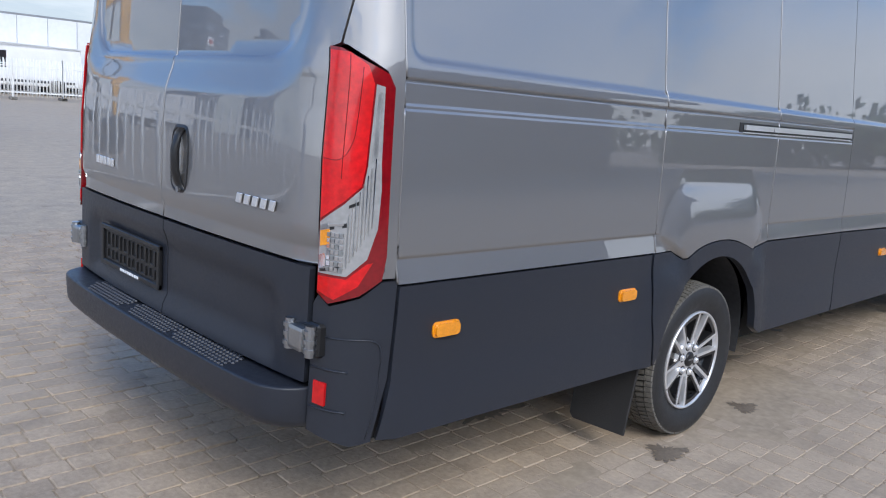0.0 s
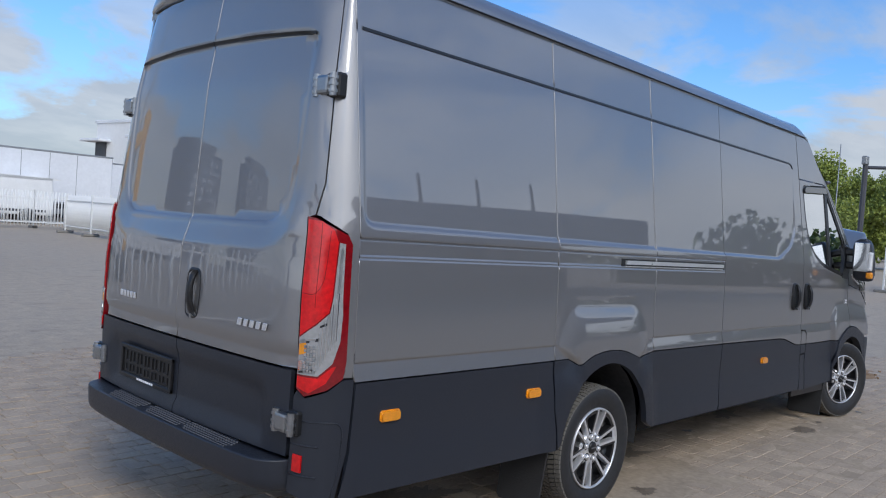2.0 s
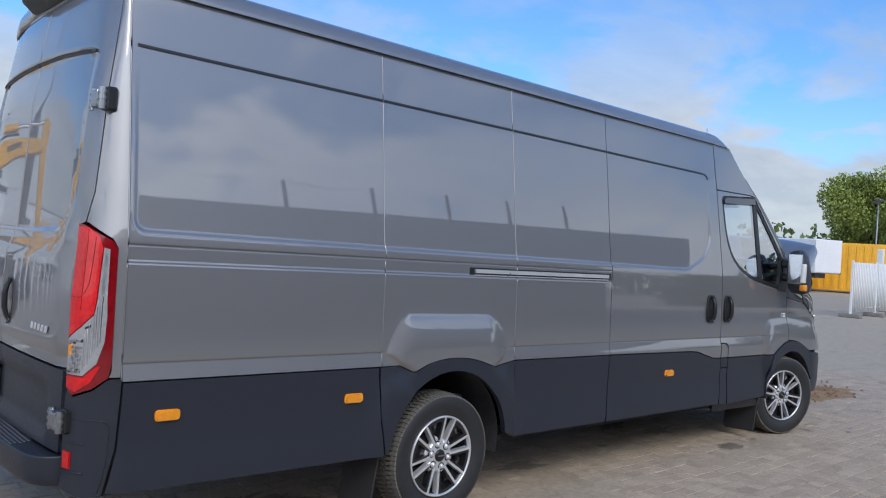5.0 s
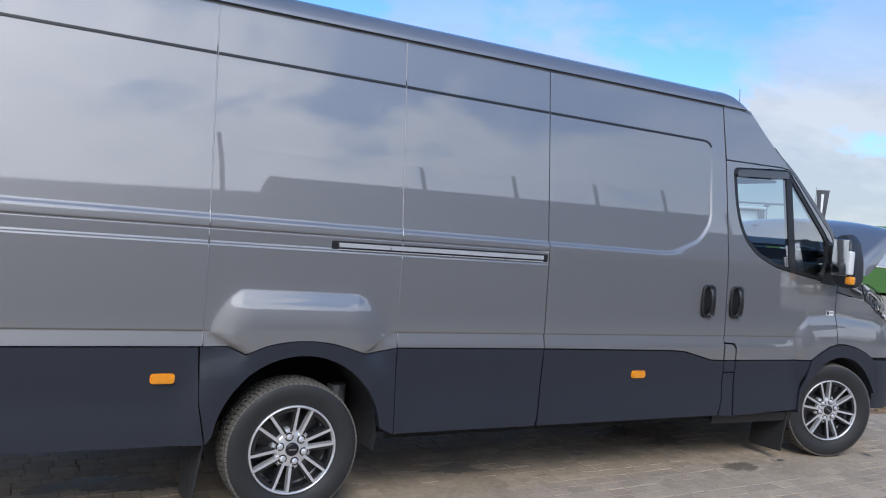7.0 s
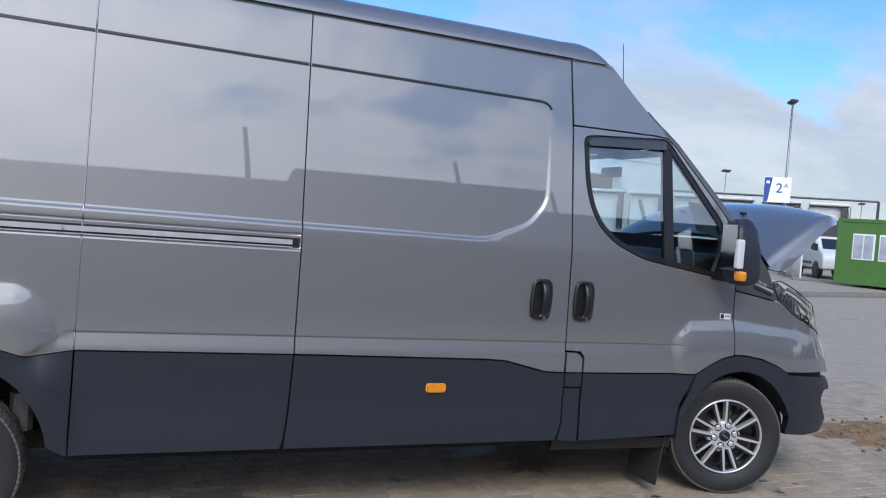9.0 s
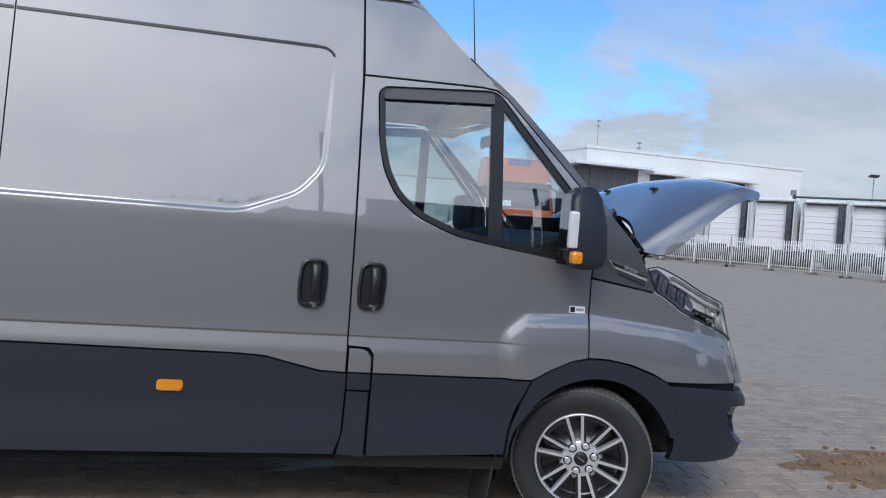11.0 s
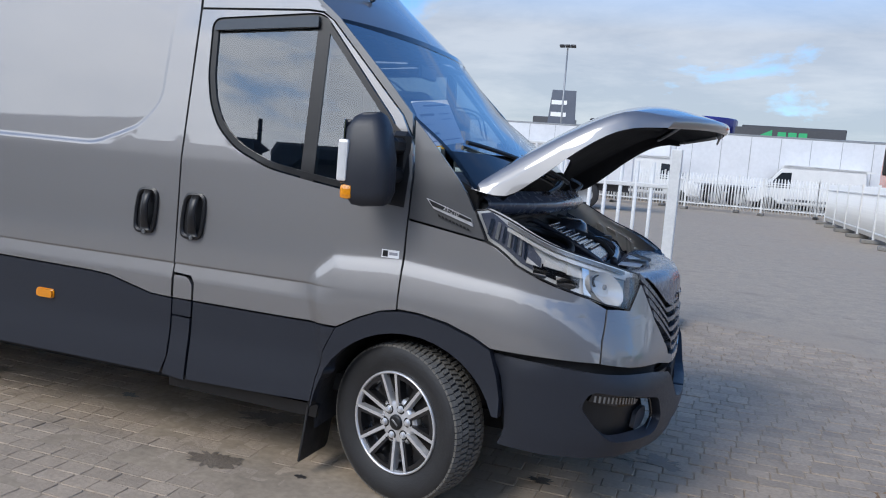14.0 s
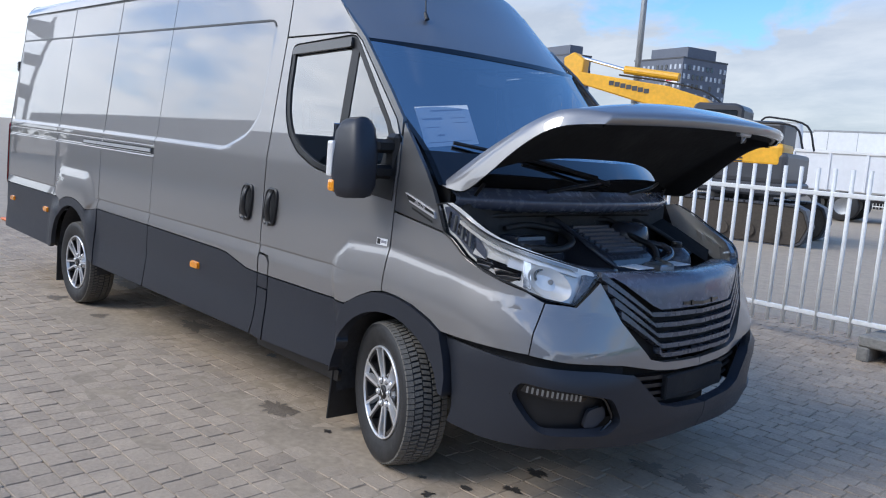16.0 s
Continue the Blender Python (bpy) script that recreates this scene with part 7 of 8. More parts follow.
def nose_panel(z0, z1, a0, a1, off=0.02, rows=4):
    """A panel wrapped over the nose: half widths a0 at z0 and a1 at z1, with its edges turned in."""
    bm = bmesh.new()
    grid = []
    for t in np.linspace(0, 1, rows):
        z, a = z0 + (z1 - z0) * t, a0 + (a1 - a0) * t
        grid.append([cab_front(x, z, off) for x in np.linspace(-a, a, 21)])
    back = lambda row: [(x, y + off + 0.05, z) for x, y, z in row]
    loft(bm, [back(grid[0]), *grid, back(grid[-1])])
    for e in (0, -1):
        loft(bm, [[r[e] for r in grid], back([r[e] for r in grid])])
    return bm


def tractor_cab(root, mat, h=3.85, detail=True):
    """A high-roof truck cab; its nose looks along -y, the wheels stand on z = 0."""
    w = CAB_W
    bm = bmesh.new()
    rows = []
    for z, y0, k in CAB:
        ring = rounded([(-w * k, y0), (w * k, y0), (w * k, 2.2), (-w * k, 2.2)], CAB_R, 8)
        rows.append([(x, y, z) for x, y in ring])
    vs = loft(bm, rows, close=True)
    bm.faces.new(vs[0])
    bm.faces.new(vs[-1][::-1])
    part("cab", bm, mat, root, smooth=True)
    part("windscreen", nose_panel(2.03, 2.80, 1.16, 1.12, 0.014), DARK_GLASS, root, "dark windscreen", smooth=True)
    bm = bmesh.new()
    for x in (-0.75, 0.05):
        tube(bm, [cab_front(x, 2.02, 0.03), cab_front(x + 0.35, 2.06, 0.035), cab_front(x + 0.72, 2.10, 0.03)], 0.014, 6)
    part("wiper", bm, BLACK, root)
    visor = part("sun_visor", nose_panel(2.79, 2.96, 1.14, 1.13, 0.10), BLACK if mat is ORANGE else mat, root)
    for x in (-1.0, 1.0):
        part("marker_lamp", bx((x - 0.09, 0.22, 2.97), (x + 0.09, 0.40, 3.03), 0.02), REFLECTOR, visor)
    gr = part("grille", nose_panel(1.28, 1.70, 0.72, 0.98, 0.018), BLACK_GLOSS, root, "black grille narrowing downwards")
    for z in (1.36, 1.44, 1.52, 1.60):
        part("slat", nose_panel(z, z + 0.028, 0.70 + (z - 1.28) * 0.45, 0.70 + (z - 1.26) * 0.45, 0.035, 2), CHARCOAL, gr)
    for i in range(5):
        part("badge_bar", bx((-0.29 + i * 0.12, -0.03, 1.80), (-0.20 + i * 0.12, 0.03, 1.845), 0.005), ALLOY, root, "plain chrome bars of a name badge")
    bm = bmesh.new()
    ring = rounded([(-1.245, -0.05), (1.245, -0.05), (1.245, 0.62), (-1.245, 0.62)], 0.34, 8)
    loft(bm, [[(x, y + d, z) for x, y in ring] for z, d in ((0.50, 0.03), (0.54, 0.0), (0.98, 0.0), (1.02, 0.03))], close=True)
    part("bumper", bm, mat, root, smooth=True)
    bm = bmesh.new()
    ring = rounded([(-1.20, 0.0), (1.20, 0.0), (1.20, 0.6), (-1.20, 0.6)], 0.34, 8)
    loft(bm, [[(x, y, z) for x, y in ring] for z in (0.36, 0.52)], close=True)
    part("spoiler", bm, BLACK, root, smooth=True)
    part("lower_grille", nose_panel(1.06, 1.17, 0.58, 0.66, 0.03), BLACK, root)
    part("lower_grille", bx((-0.50, -0.075, 0.70), (0.50, 0.06, 0.85), 0.03), BLACK, root)
    part("seam", bx((-1.0, -0.056, 0.92), (1.0, 0.0, 0.945), 0.003), BLACK, root)
    for s in (-1, 1):
        bm = bmesh.new()
        prism(bm, [(s * 0.99, 1.42), (s * 1.16, 1.62), (s * 1.16, 1.50), (s * 1.06, 1.28)], -0.01, 0.25, bevel=0.01)
        part("corner_vent", bm, BLACK, root)
        bm = bmesh.new()
        ringp = [(s * 0.80, -0.065), (s * 0.98, -0.055), (s * 1.10, 0.0), (s * 1.19, 0.09), (s * 1.235, 0.22)]
        loft(bm, [[(x, y + 0.08, z) for x, y in ringp] if z in (0.66, 0.94) else [(x, y, z) for x, y in ringp] for z in (0.66, 0.67, 0.93, 0.94)])
        hl = part("headlamp", bm, REFLECTOR, root, smooth=True)
        for x, y in ((0.88, -0.055), (1.03, -0.02)):
            bm = bmesh.new()
            rod(bm, (s * x, y - 0.02, 0.80), (s * x, y + 0.03, 0.80), 0.058, n=16)
            part("lamp_lens", bm, DARK_GLASS, hl)
        bm = bmesh.new()
        box(bm, (min(s * 1.27, s * 1.50), 0.12, 1.95), (max(s * 1.27, s * 1.50), 0.24, 2.75), 0.06, seg=2)
        rod(bm, (s * 1.1, 0.25, 2.82), (s * 1.40, 0.2, 2.7), 0.03)
        rod(bm, (s * 1.1, 0.25, 1.95), (s * 1.40, 0.2, 2.0), 0.03)
        part("mirror", bm, BLACK, root)
        bm = bmesh.new()
        prism(bm, [(0.42, 2.0), (1.25, 2.0), (1.25, 2.75), (0.62, 2.75), (0.42, 2.3)], s * 1.205, s * 1.245, "x")
        part("side_window", bm, DARK_GLASS, root)
        bm = bmesh.new()
        box(bm, (min(s * 1.0, s * 1.23), 0.1, 0.45), (max(s * 1.0, s * 1.23), 1.9, 0.75), 0.05)
        part("step_board", bm, CHARCOAL, root)
        round_wheel(root, s * 1.02, 1.45, 0.50, 0.32)
        root.children[-1].rotation_euler = (0, 0, 0)
        if detail:
            round_wheel(root, s * 0.95, 5.0, 0.50, 0.56)
    part("chassis", bx((-0.45, 1.5, 0.55), (0.45, 5.6, 0.90), 0.03), CHARCOAL, root)


orange = thing("truck", "bright orange high-roof tractor unit parked facing the yard", "truck", at=pose(11.25, 22.0, 0, 0, 0, 0))
tractor_cab(orange, ORANGE)
part("roof_hatch", bx((-0.40, 0.62, 3.50), (0.40, 1.0, 3.80), 0.03, pose(0, 0, 0)), SIGN_BLUE, orange, "blue roof hatch")
part("dash_card", bx((-0.72, -0.01, 2.10), (-0.42, 0.0, 2.30), 0.0, pose(0, 0.02, 0)), PAPER, orange)

white_truck = thing("truck", "white tractor unit parked in a row behind the fence", "truck", "white trucks in a row", at=pose(28.5, 46.0, 0, 0, 0, 133) @ Matrix.Scale(1.03, 4))
tractor_cab(white_truck, WHITE_PAINT)
for x in (-1.21, 1.17):
    part("side_deflector", bx((x, 2.15, 1.1), (x + 0.04, 2.95, 3.80), 0.015), WHITE_PAINT, white_truck, "white side air deflector")
part("roof_deflector", bx((-1.1, 1.5, 3.80), (1.1, 2.7, 3.98), 0.06), WHITE_PAINT, white_truck)
back = part("cab_back", bx((-1.12, 2.19, 1.1), (1.12, 2.24, 3.70), 0.02), TRAILER_WHITE, white_truck, "ribbed white cab back")
for k in range(7):
    part("rib", bx((-1.0, 2.24, 1.35 + 0.34 * k), (1.0, 2.27, 1.39 + 0.34 * k), 0.008), WHITE_PAINT, back)
bm = bmesh.new()
box(bm, (-1.02, 2.30, 1.0), (-0.70, 2.62, 3.75), 0.03)
box(bm, (-1.1, 2.28, 3.72), (1.1, 2.5, 3.86), 0.02)
for z in (1.4, 2.1, 2.8):
    rod(bm, (-0.9, 2.5, z), (-0.9, 2.95, z), 0.05)
part("intake_pipe", bm, CHARCOAL, white_truck, "dark intake pipe and top rail behind the cab")
bm = bmesh.new()
prism(bm, [(-0.5, 4.4), (0.5, 4.4), (0.5, 5.2), (0.2, 5.6), (-0.2, 5.6), (-0.5, 5.2)], 0.92, 1.12, "z", bevel=0.02)
part("coupling_plate", bm, BLACK, white_truck)
for i in range(1, 8):
    copy_thing(white_truck, pose(28.5 + 2.32 * i, 46.0 - 1.56 * i, 0, 0, 0, 133 + (i * 7) % 5 - 2) @ Matrix.Scale(1.03, 4))



def trailer(x, y, ang, ln=13.4, h=3.95, label="long white box trailer with a plain side"):
    root = thing("box_trailer", label, "trailer", "white trailers", at=pose(x, y, 0, 0, 0, ang))
    bm = bx((-ln / 2, -1.27, 1.15), (ln / 2, 1.27, h), 0.06)
    part("box", bm, TRAILER_WHITE, root)
    for k in range(int(ln / 1.5)):
        part("side_seam", bx((-ln / 2 + 0.8 + k * 1.5, -1.285, 1.2), (-ln / 2 + 0.82 + k * 1.5, -1.268, h - 0.08)), GREY_METAL, root)
    for z in (1.12, h - 0.06):
        part("edge_rail", bx((-ln / 2, -1.29, z), (ln / 2, -1.265, z + 0.10), 0.01), GREY_METAL, root)
    part("chassis", bx((-ln / 2 + 0.5, -0.5, 0.85), (ln / 2 - 0.2, 0.5, 1.16), 0.02), CHARCOAL, root)
    for k in range(3):
        for s in (-1, 1):
            round_wheel(root, -ln / 2 + 2.2 + k * 1.3, s * 1.0, 0.5, 0.40)
    part("side_guard", bx((-ln / 2 + 5.2, -1.22, 0.55), (ln / 2 - 2.6, -1.18, 0.75), 0.01), GREY_METAL, root)
    return root


for x, y, a in ((9.5, 43.5, 4), (-4.2, 43.5, 3), (-3.0, 50.5, 3), (13.5, 50.0, 8), (-18, 44.5, 3), (18.5, 56.0, 40)):
    trailer(x, y, a)
trailer(45.0, 18.9, 80, 8.0, 3.1, "white box body standing beside a yellow container")


def panel_van(x, y, ang, h=2.35, ln=5.6, label="white panel van parked side on behind the fence", mat=WHITE_PAINT):
    """A plain yard van; its nose looks along +x and its near side along -y."""
    root = thing("white_van", label, "van", "white vans behind the fence", at=pose(x, y, 0, 0, 0, ang))
    side = smooth_line([(-ln / 2, 0.45), (-ln / 2 - 0.02, 1.2), (-ln / 2 + 0.08, h - 0.08), (-ln / 2 + 0.3, h), (ln * 0.16, h), (ln * 0.22, h - 0.06), (ln * 0.36, 1.35), (ln * 0.47, 1.12), (ln / 2, 0.85), (ln / 2 + 0.02, 0.45)], 3)
    bm = bmesh.new()
    prism(bm, [tuple(q) for q in side], -0.96, 0.96, bevel=0.05)
    part("body", bm, mat, root)
    for s in (-1, 1):
        bm = bmesh.new()
        prism(bm, [(ln * 0.13, 1.28), (ln * 0.335, 1.28), (ln * 0.215, h - 0.28), (ln * 0.13, h - 0.25)], s * 0.945, s * 0.975)
        part("side_window", bm, DARK_GLASS, root)
        part("bump_strip", bx((-ln * 0.44, s * 0.965 - 0.02, 0.62), (ln * 0.18, s * 0.965 + 0.02, 0.74), 0.01), CHARCOAL, root)
        for xx in (-ln * 0.28, ln * 0.31):
            round_wheel(root, xx, s * 0.86, 0.34, 0.24, s=s)
            # black disc on the flat side stands in for the shaded wheel arch
            bm = bmesh.new()
            rod(bm, (xx, s * 0.90, 0.36), (xx, s * 0.978, 0.36), 0.43, n=24)
            part("arch_shadow_gap", bm, BLACK, root)
        part("mirror", bx((ln * 0.30, min(s * 0.97, s * 1.14), 1.25), (ln * 0.33, max(s * 0.97, s * 1.14), 1.55), 0.02), BLACK, root)
    bm = bmesh.new()
    loft(bm, [[(ln * 0.363 + 0.02, y, 1.36) for y in (-0.8, 0, 0.8)], [(ln * 0.222 + 0.02, y, h - 0.08) for y in (-0.72, 0, 0.72)]])
    part("windscreen", bm, DARK_GLASS, root)
    return root


panel_van(1.6, 41.4, -3)
panel_van(-5.6, 41.9, -2)
panel_van(9.6, 41.8, 176)
panel_van(31.6, 22.9, -120, 1.9, 4.6, "white car behind the white fence")
panel_van(33.5, 20.5, -120, 1.7, 4.4, "dark parked car behind the white fence", CHARCOAL)


# ---- excavator ----
ex = thing("excavator", "yellow tracked excavator with a raised boom behind the fence", "excavator", at=pose(-1.6, 14.6, 0, 0, 0, 12))
for s in (-1, 1):
    bm = bmesh.new()
    loop = [(-1.75, 0.42), (-1.62, 0.10), (-1.45, 0.0), (1.45, 0.0), (1.62, 0.10), (1.75, 0.42), (1.62, 0.74), (1.40, 0.84), (-1.40, 0.84), (-1.62, 0.74)]
    prism(bm, loop, s * 0.95, s * 1.45, bevel=0.03)
    tr = part("track", bm, RUST, ex, "dusty steel crawler track")
    pts = resample(loop, 0.17)
    for p, q in zip(pts, pts[1:] + pts[:1]):
        a = math.atan2(q[1] - p[1], q[0] - p[0])
        part("track_plate", bx((-0.075, -0.28, -0.01), (0.075, 0.28, 0.045), 0.008, pose((p[0] + q[0]) / 2, s * 1.2, (p[1] + q[1]) / 2) @ pose(0, 0, 0, 0, -math.degrees(a), 0) @ pose(0, 0, 0, 180, 0, 0)), CHARCOAL, tr)
    for x in (-1.1, -0.55, 0, 0.55, 1.1):
        bm = bmesh.new()
        rod(bm, (x, s * 1.43, 0.25), (x, s * 1.50, 0.25), 0.14, n=16)
        part("roller", bm, RUST, tr)
bm = bmesh.new()
rod(bm, (0, 0, 0.75), (0, 0, 1.0), 0.7, n=24)
part("slew_ring", bm, CHARCOAL, ex)
bm = bmesh.new()
box(bm, (-1.35, -1.35, 1.0), (1.2, 1.35, 1.30), 0.05)
box(bm, (-0.35, -1.35, 1.28), (1.15, 1.35, 1.95), 0.10, seg=2)
box(bm, (0.0, -1.0, 2.0), (0.95, 0.5, 2.62), 0.10, seg=2)
part("upper_body", bm, CHARCOAL, ex, "dark upper body")
bm = bmesh.new()
box(bm, (-0.05, -1.36, 1.62), (1.05, -0.15, 2.14), 0.10, seg=2)
part("bonnet", bm, YELLOW, ex, "yellow engine hood")
for i in range(4):
    part("vent_slat", bx((0.02, -1.372, 1.70 + i * 0.07), (0.24, -1.352, 1.735 + i * 0.07), 0.004), CHARCOAL, ex)
bm = bmesh.new()
prism(bm, [(-1.40, 1.30), (0.15, 1.30), (0.15, 2.85), (0.0, 2.95), (-0.9, 2.95), (-1.30, 2.2)], -1.33, -0.38, bevel=0.05)
cabin = part("operator_cab", bm, CHARCOAL, ex, "dark glazed operator cab")
part("cab_glass", bx((-1.0, -1.345, 1.75), (0.02, -1.325, 2.80), 0.02), DARK_GLASS, cabin)
bm = bmesh.new()
tube(bm, smooth_line([(0.2, -1.2, 2.05), (0.2, -1.2, 2.5), (0.5, -1.2, 2.56), (1.2, -1.2, 2.5), (1.4, -1.2, 2.05)], 4), 0.025, 6)
tube(bm, smooth_line([(0.2, 0.2, 2.05), (0.2, 0.2, 2.7), (0.6, 0.2, 2.75), (1.2, 0.2, 2.6), (1.4, 0.2, 2.05)], 4), 0.025, 6)
part("hand_rail", bm, BLACK, ex)
bm = bmesh.new()
prism(bm, [(-0.55, 1.35), (-0.15, 1.30), (-0.95, 2.70), (-1.75, 3.35), (-2.7, 3.62), (-5.1, 3.95), (-5.25, 3.80), (-5.1, 3.66), (-2.75, 3.05), (-1.9, 2.75), (-1.3, 2.25)], -0.22, 0.22, bevel=0.03)
bo = part("boom", bm, YELLOW, ex, "bent yellow boom")
bm = bmesh.new()
prism(bm, [(-4.95, 4.25), (-5.25, 4.45), (-5.55, 4.30), (-5.45, 3.70), (-5.75, 1.35), (-5.50, 1.30), (-5.0, 3.55)], -0.17, 0.17, bevel=0.03)
part("stick", bm, YELLOW, ex, "yellow dipper arm")
bm = bmesh.new()
rod(bm, (-3.9, 0, 4.02), (-2.5, 0, 3.85), 0.10, n=12)
part("cylinder", bm, YELLOW, bo, "yellow hydraulic cylinder")
bm = bmesh.new()
rod(bm, (-3.9, 0, 4.02), (-5.1, 0, 4.32), 0.045, n=10)
part("piston_rod", bm, CHROME, bo)
for s in (-1, 1):
    bm = bmesh.new()
    rod(bm, (-0.9, s * 0.34, 1.45), (-1.6, s * 0.30, 2.2), 0.09, n=12)
    rod(bm, (-1.6, s * 0.30, 2.2), (-2.2, s * 0.28, 2.95), 0.05, n=10)
    part("lift_cylinder", bm, YELLOW, ex)
bm = bmesh.new()
for k, o in enumerate((0.0, 0.06, 0.12)):
    tube(bm, smooth_line([(-0.9, -0.1 + o, 2.75), (-1.7, -0.1 + o, 3.46), (-2.7, -0.1 + o, 3.72), (-4.0, -0.1 + o, 3.88)], 4), 0.022, 6)
part("hydraulic_hose", bm, BLACK, bo, smooth=True)
bm = bmesh.new()
for i in range(7):
    x = -4.20 + i * 0.155
    z = 3.61 - 0.030 * i
    box(bm, (x, -0.232, z), (x + 0.13, -0.224, z + 0.11))
part("maker_mark", bm, CHARCOAL, bo, "row of plain dark blocks")
bm = bmesh.new()
prism(bm, [(-5.75, 1.35), (-5.50, 1.30), (-5.0, 1.0), (-4.75, 0.45), (-5.0, 0.08), (-5.6, 0.05), (-5.95, 0.5)], -0.55, 0.55, bevel=0.03)
part("bucket", bm, CHARCOAL, ex, "dark digging bucket")

for ob in ex.children:
    if ob.name.split(".")[0] in ("boom", "stick", "bucket", "lift_cylinder"):
        ob.location = (0.72, 0.0, -0.22)

mix = thing("truck", "white tractor truck standing behind the excavator", "truck", at=pose(-10.2, 35.6, 0, 0, 0, 205))
tractor_cab(mix, WHITE_PAINT, 3.4)
tank = thing("tipper_trailer", "white ribbed tipper trailer on dark wheels", "trailer", at=pose(-1.8, 27.2, 0, 0, 0, 8))
part("body", bx((-3.9, -1.22, 1.0), (3.9, 1.22, 2.35), 0.06), TRAILER_WHITE, tank)
for x in (-3.4, -2.2, -1.0, 0.2, 1.4, 2.6):
    part("rib", bx((x - 0.05, -1.27, 1.02), (x + 0.05, -1.20, 2.33), 0.015), TRAILER_WHITE, tank)
part("top_rail", bx((-3.92, -1.27, 2.30), (3.92, -1.18, 2.42), 0.02), WHITE_PAINT, tank)
part("chassis", bx((-3.8, -0.5, 0.7), (3.8, 0.5, 1.05), 0.02), CHARCOAL, tank)
for x in (-2.9, -1.6, 2.2):
    for s in (-1, 1):
        round_wheel(tank, x, s * 1.0, 0.52, 0.42)


# ---- buildings ----
def window_grid(root, m, w, z0, rows, cols, dw, dh, step, mat_pick, name="window"):
    """Windows on the face y = 0 of a building's own frame m (x along the face)."""
    for r in range(rows):
        for c in range(cols):
            x = (c + 0.5) * w / cols
            z = z0 + r * step
            mt = mat_pick(r, c)
            if mt is None:
                continue
            ob = part(name, bx((x - dw / 2, -0.10, z), (x + dw / 2, 0.05, z + dh), 0.03, m), mt, root)


def tower(cx, cy, ang, wa, wb, h, top, label, sign=False):
    root = thing("office_tower", label, "building", at=pose(cx, cy, 0, 0, 0, ang))
    part("wall", bx((0, 0, 0), (wa, wb, h), 0.05), SLATE, root)
    part("plant_room", bx((wa * 0.25, wb * 0.15, h - 0.01), (wa * 0.9, wb * 0.9, h + top), 0.05), SLATE, root)
    part("roof_edge", bx((-0.1, -0.1, h - 0.25), (wa + 0.1, wb + 0.1, h + 0.05), 0.03), CHARCOAL, root)
    rnd = random.Random(int(cx))
    pick = lambda r, c: PALE_GLASS if rnd.random() < 0.6 else (DARK_GLASS if rnd.random() < 0.8 else None)
    fl = int((h - 4) / 1.66)
    window_grid(root, Matrix(), wa, h - 2.1 - 1.66 * fl, fl + 1, 10, 0.5, 0.85, 1.66, pick)
    window_grid(root, pose(0, wb, 0, 0, 0, -90), wb, h - 2.1 - 1.66 * fl, fl + 1, 11, 0.5, 0.85, 1.66, pick)
    if sign:
        part("sign_board", bx((-0.3, wb * 0.06, h - 4.6), (-0.12, wb * 0.30, h - 3.1), 0.02), PAPER, root, "white sign board")
        part("sign_print", bx((-0.34, wb * 0.10, h - 4.2), (-0.29, wb * 0.27, h - 3.5)), material("sign red", (0.5, 0.03, 0.04), 0.5), root)
    return root


# corner towards the yard; its two faces run away from it
tower(-68, 126.5, 75, 11.2, 12.5, 20.6, 2.2, "slate grey office tower with small windows", True)
tower(-92, 125.5, 75, 5.0, 15, 21.8, 2.0, "second slate grey office tower")
hall = thing("white_office", "white office building with charcoal window bays and flat canopies", "building", at=pose(31.5, 65.5, 0, 0, 0, 8))
part("wall", bx((0, 0, 0), (26, 12.6, 9.3), 0.1), RENDER_WHITE, hall)
part("roof_trim", bx((-0.1, -0.1, 9.1), (26.1, 12.7, 9.4), 0.03), TRAILER_WHITE, hall)
for x0, x1, z1 in ((0.35, 5.7, 7.5), (7.1, 10.0, 7.2), (13.5, 18.5, 7.2)):
    bay_ob = part("window_bay", bx((x0, -0.15, 0.2), (x1, 0.3, z1), 0.03), CHARCOAL, hall, "charcoal glazed bay")
    part("canopy", bx((x0 - (2.2 if x0 < 1 else 0.4), -1.3, z1), (x1 + 0.9, 0.2, z1 + 0.3), 0.04), TRAILER_WHITE, hall)
    n = max(2, int((x1 - x0) / 1.1))
    for i in range(1, n):
        part("mullion", bx((x0 + (x1 - x0) * i / n - 0.03, -0.19, 0.2), (x0 + (x1 - x0) * i / n + 0.03, -0.14, z1)), SLATE, bay_ob)
    for z in (2.9, 5.2):
        part("transom", bx((x0, -0.19, z), (x1, -0.13, z + 0.1)), SLATE, bay_ob)
    for i in range(n):
        part("pane", bx((x0 + (x1 - x0) * i / n + 0.06, -0.18, 0.3), (x0 + (x1 - x0) * (i + 1) / n - 0.06, -0.145, 2.8)), DARK_GLASS, bay_ob)
part("entrance", bx((1.6, -0.5, 0.0), (5.5, 0.0, 3.6), 0.05), BLUE, hall, "deep blue entrance surround")
part("entrance_door", bx((2.9, -0.56, 0.0), (4.0, -0.45, 2.4), 0.02), PALE_GLASS, hall)
part("side_bay", bx((-0.15, -0.1, 0.2), (0.3, 4.7, 7.5), 0.03), CHARCOAL, hall)
part("side_canopy", bx((-1.3, -1.0, 7.5), (0.2, 5.5, 7.8), 0.04), TRAILER_WHITE, hall)
part("side_bay", bx((-0.15, 10.6, 0.2), (0.3, 12.4, 7.2), 0.03), CHARCOAL, hall)
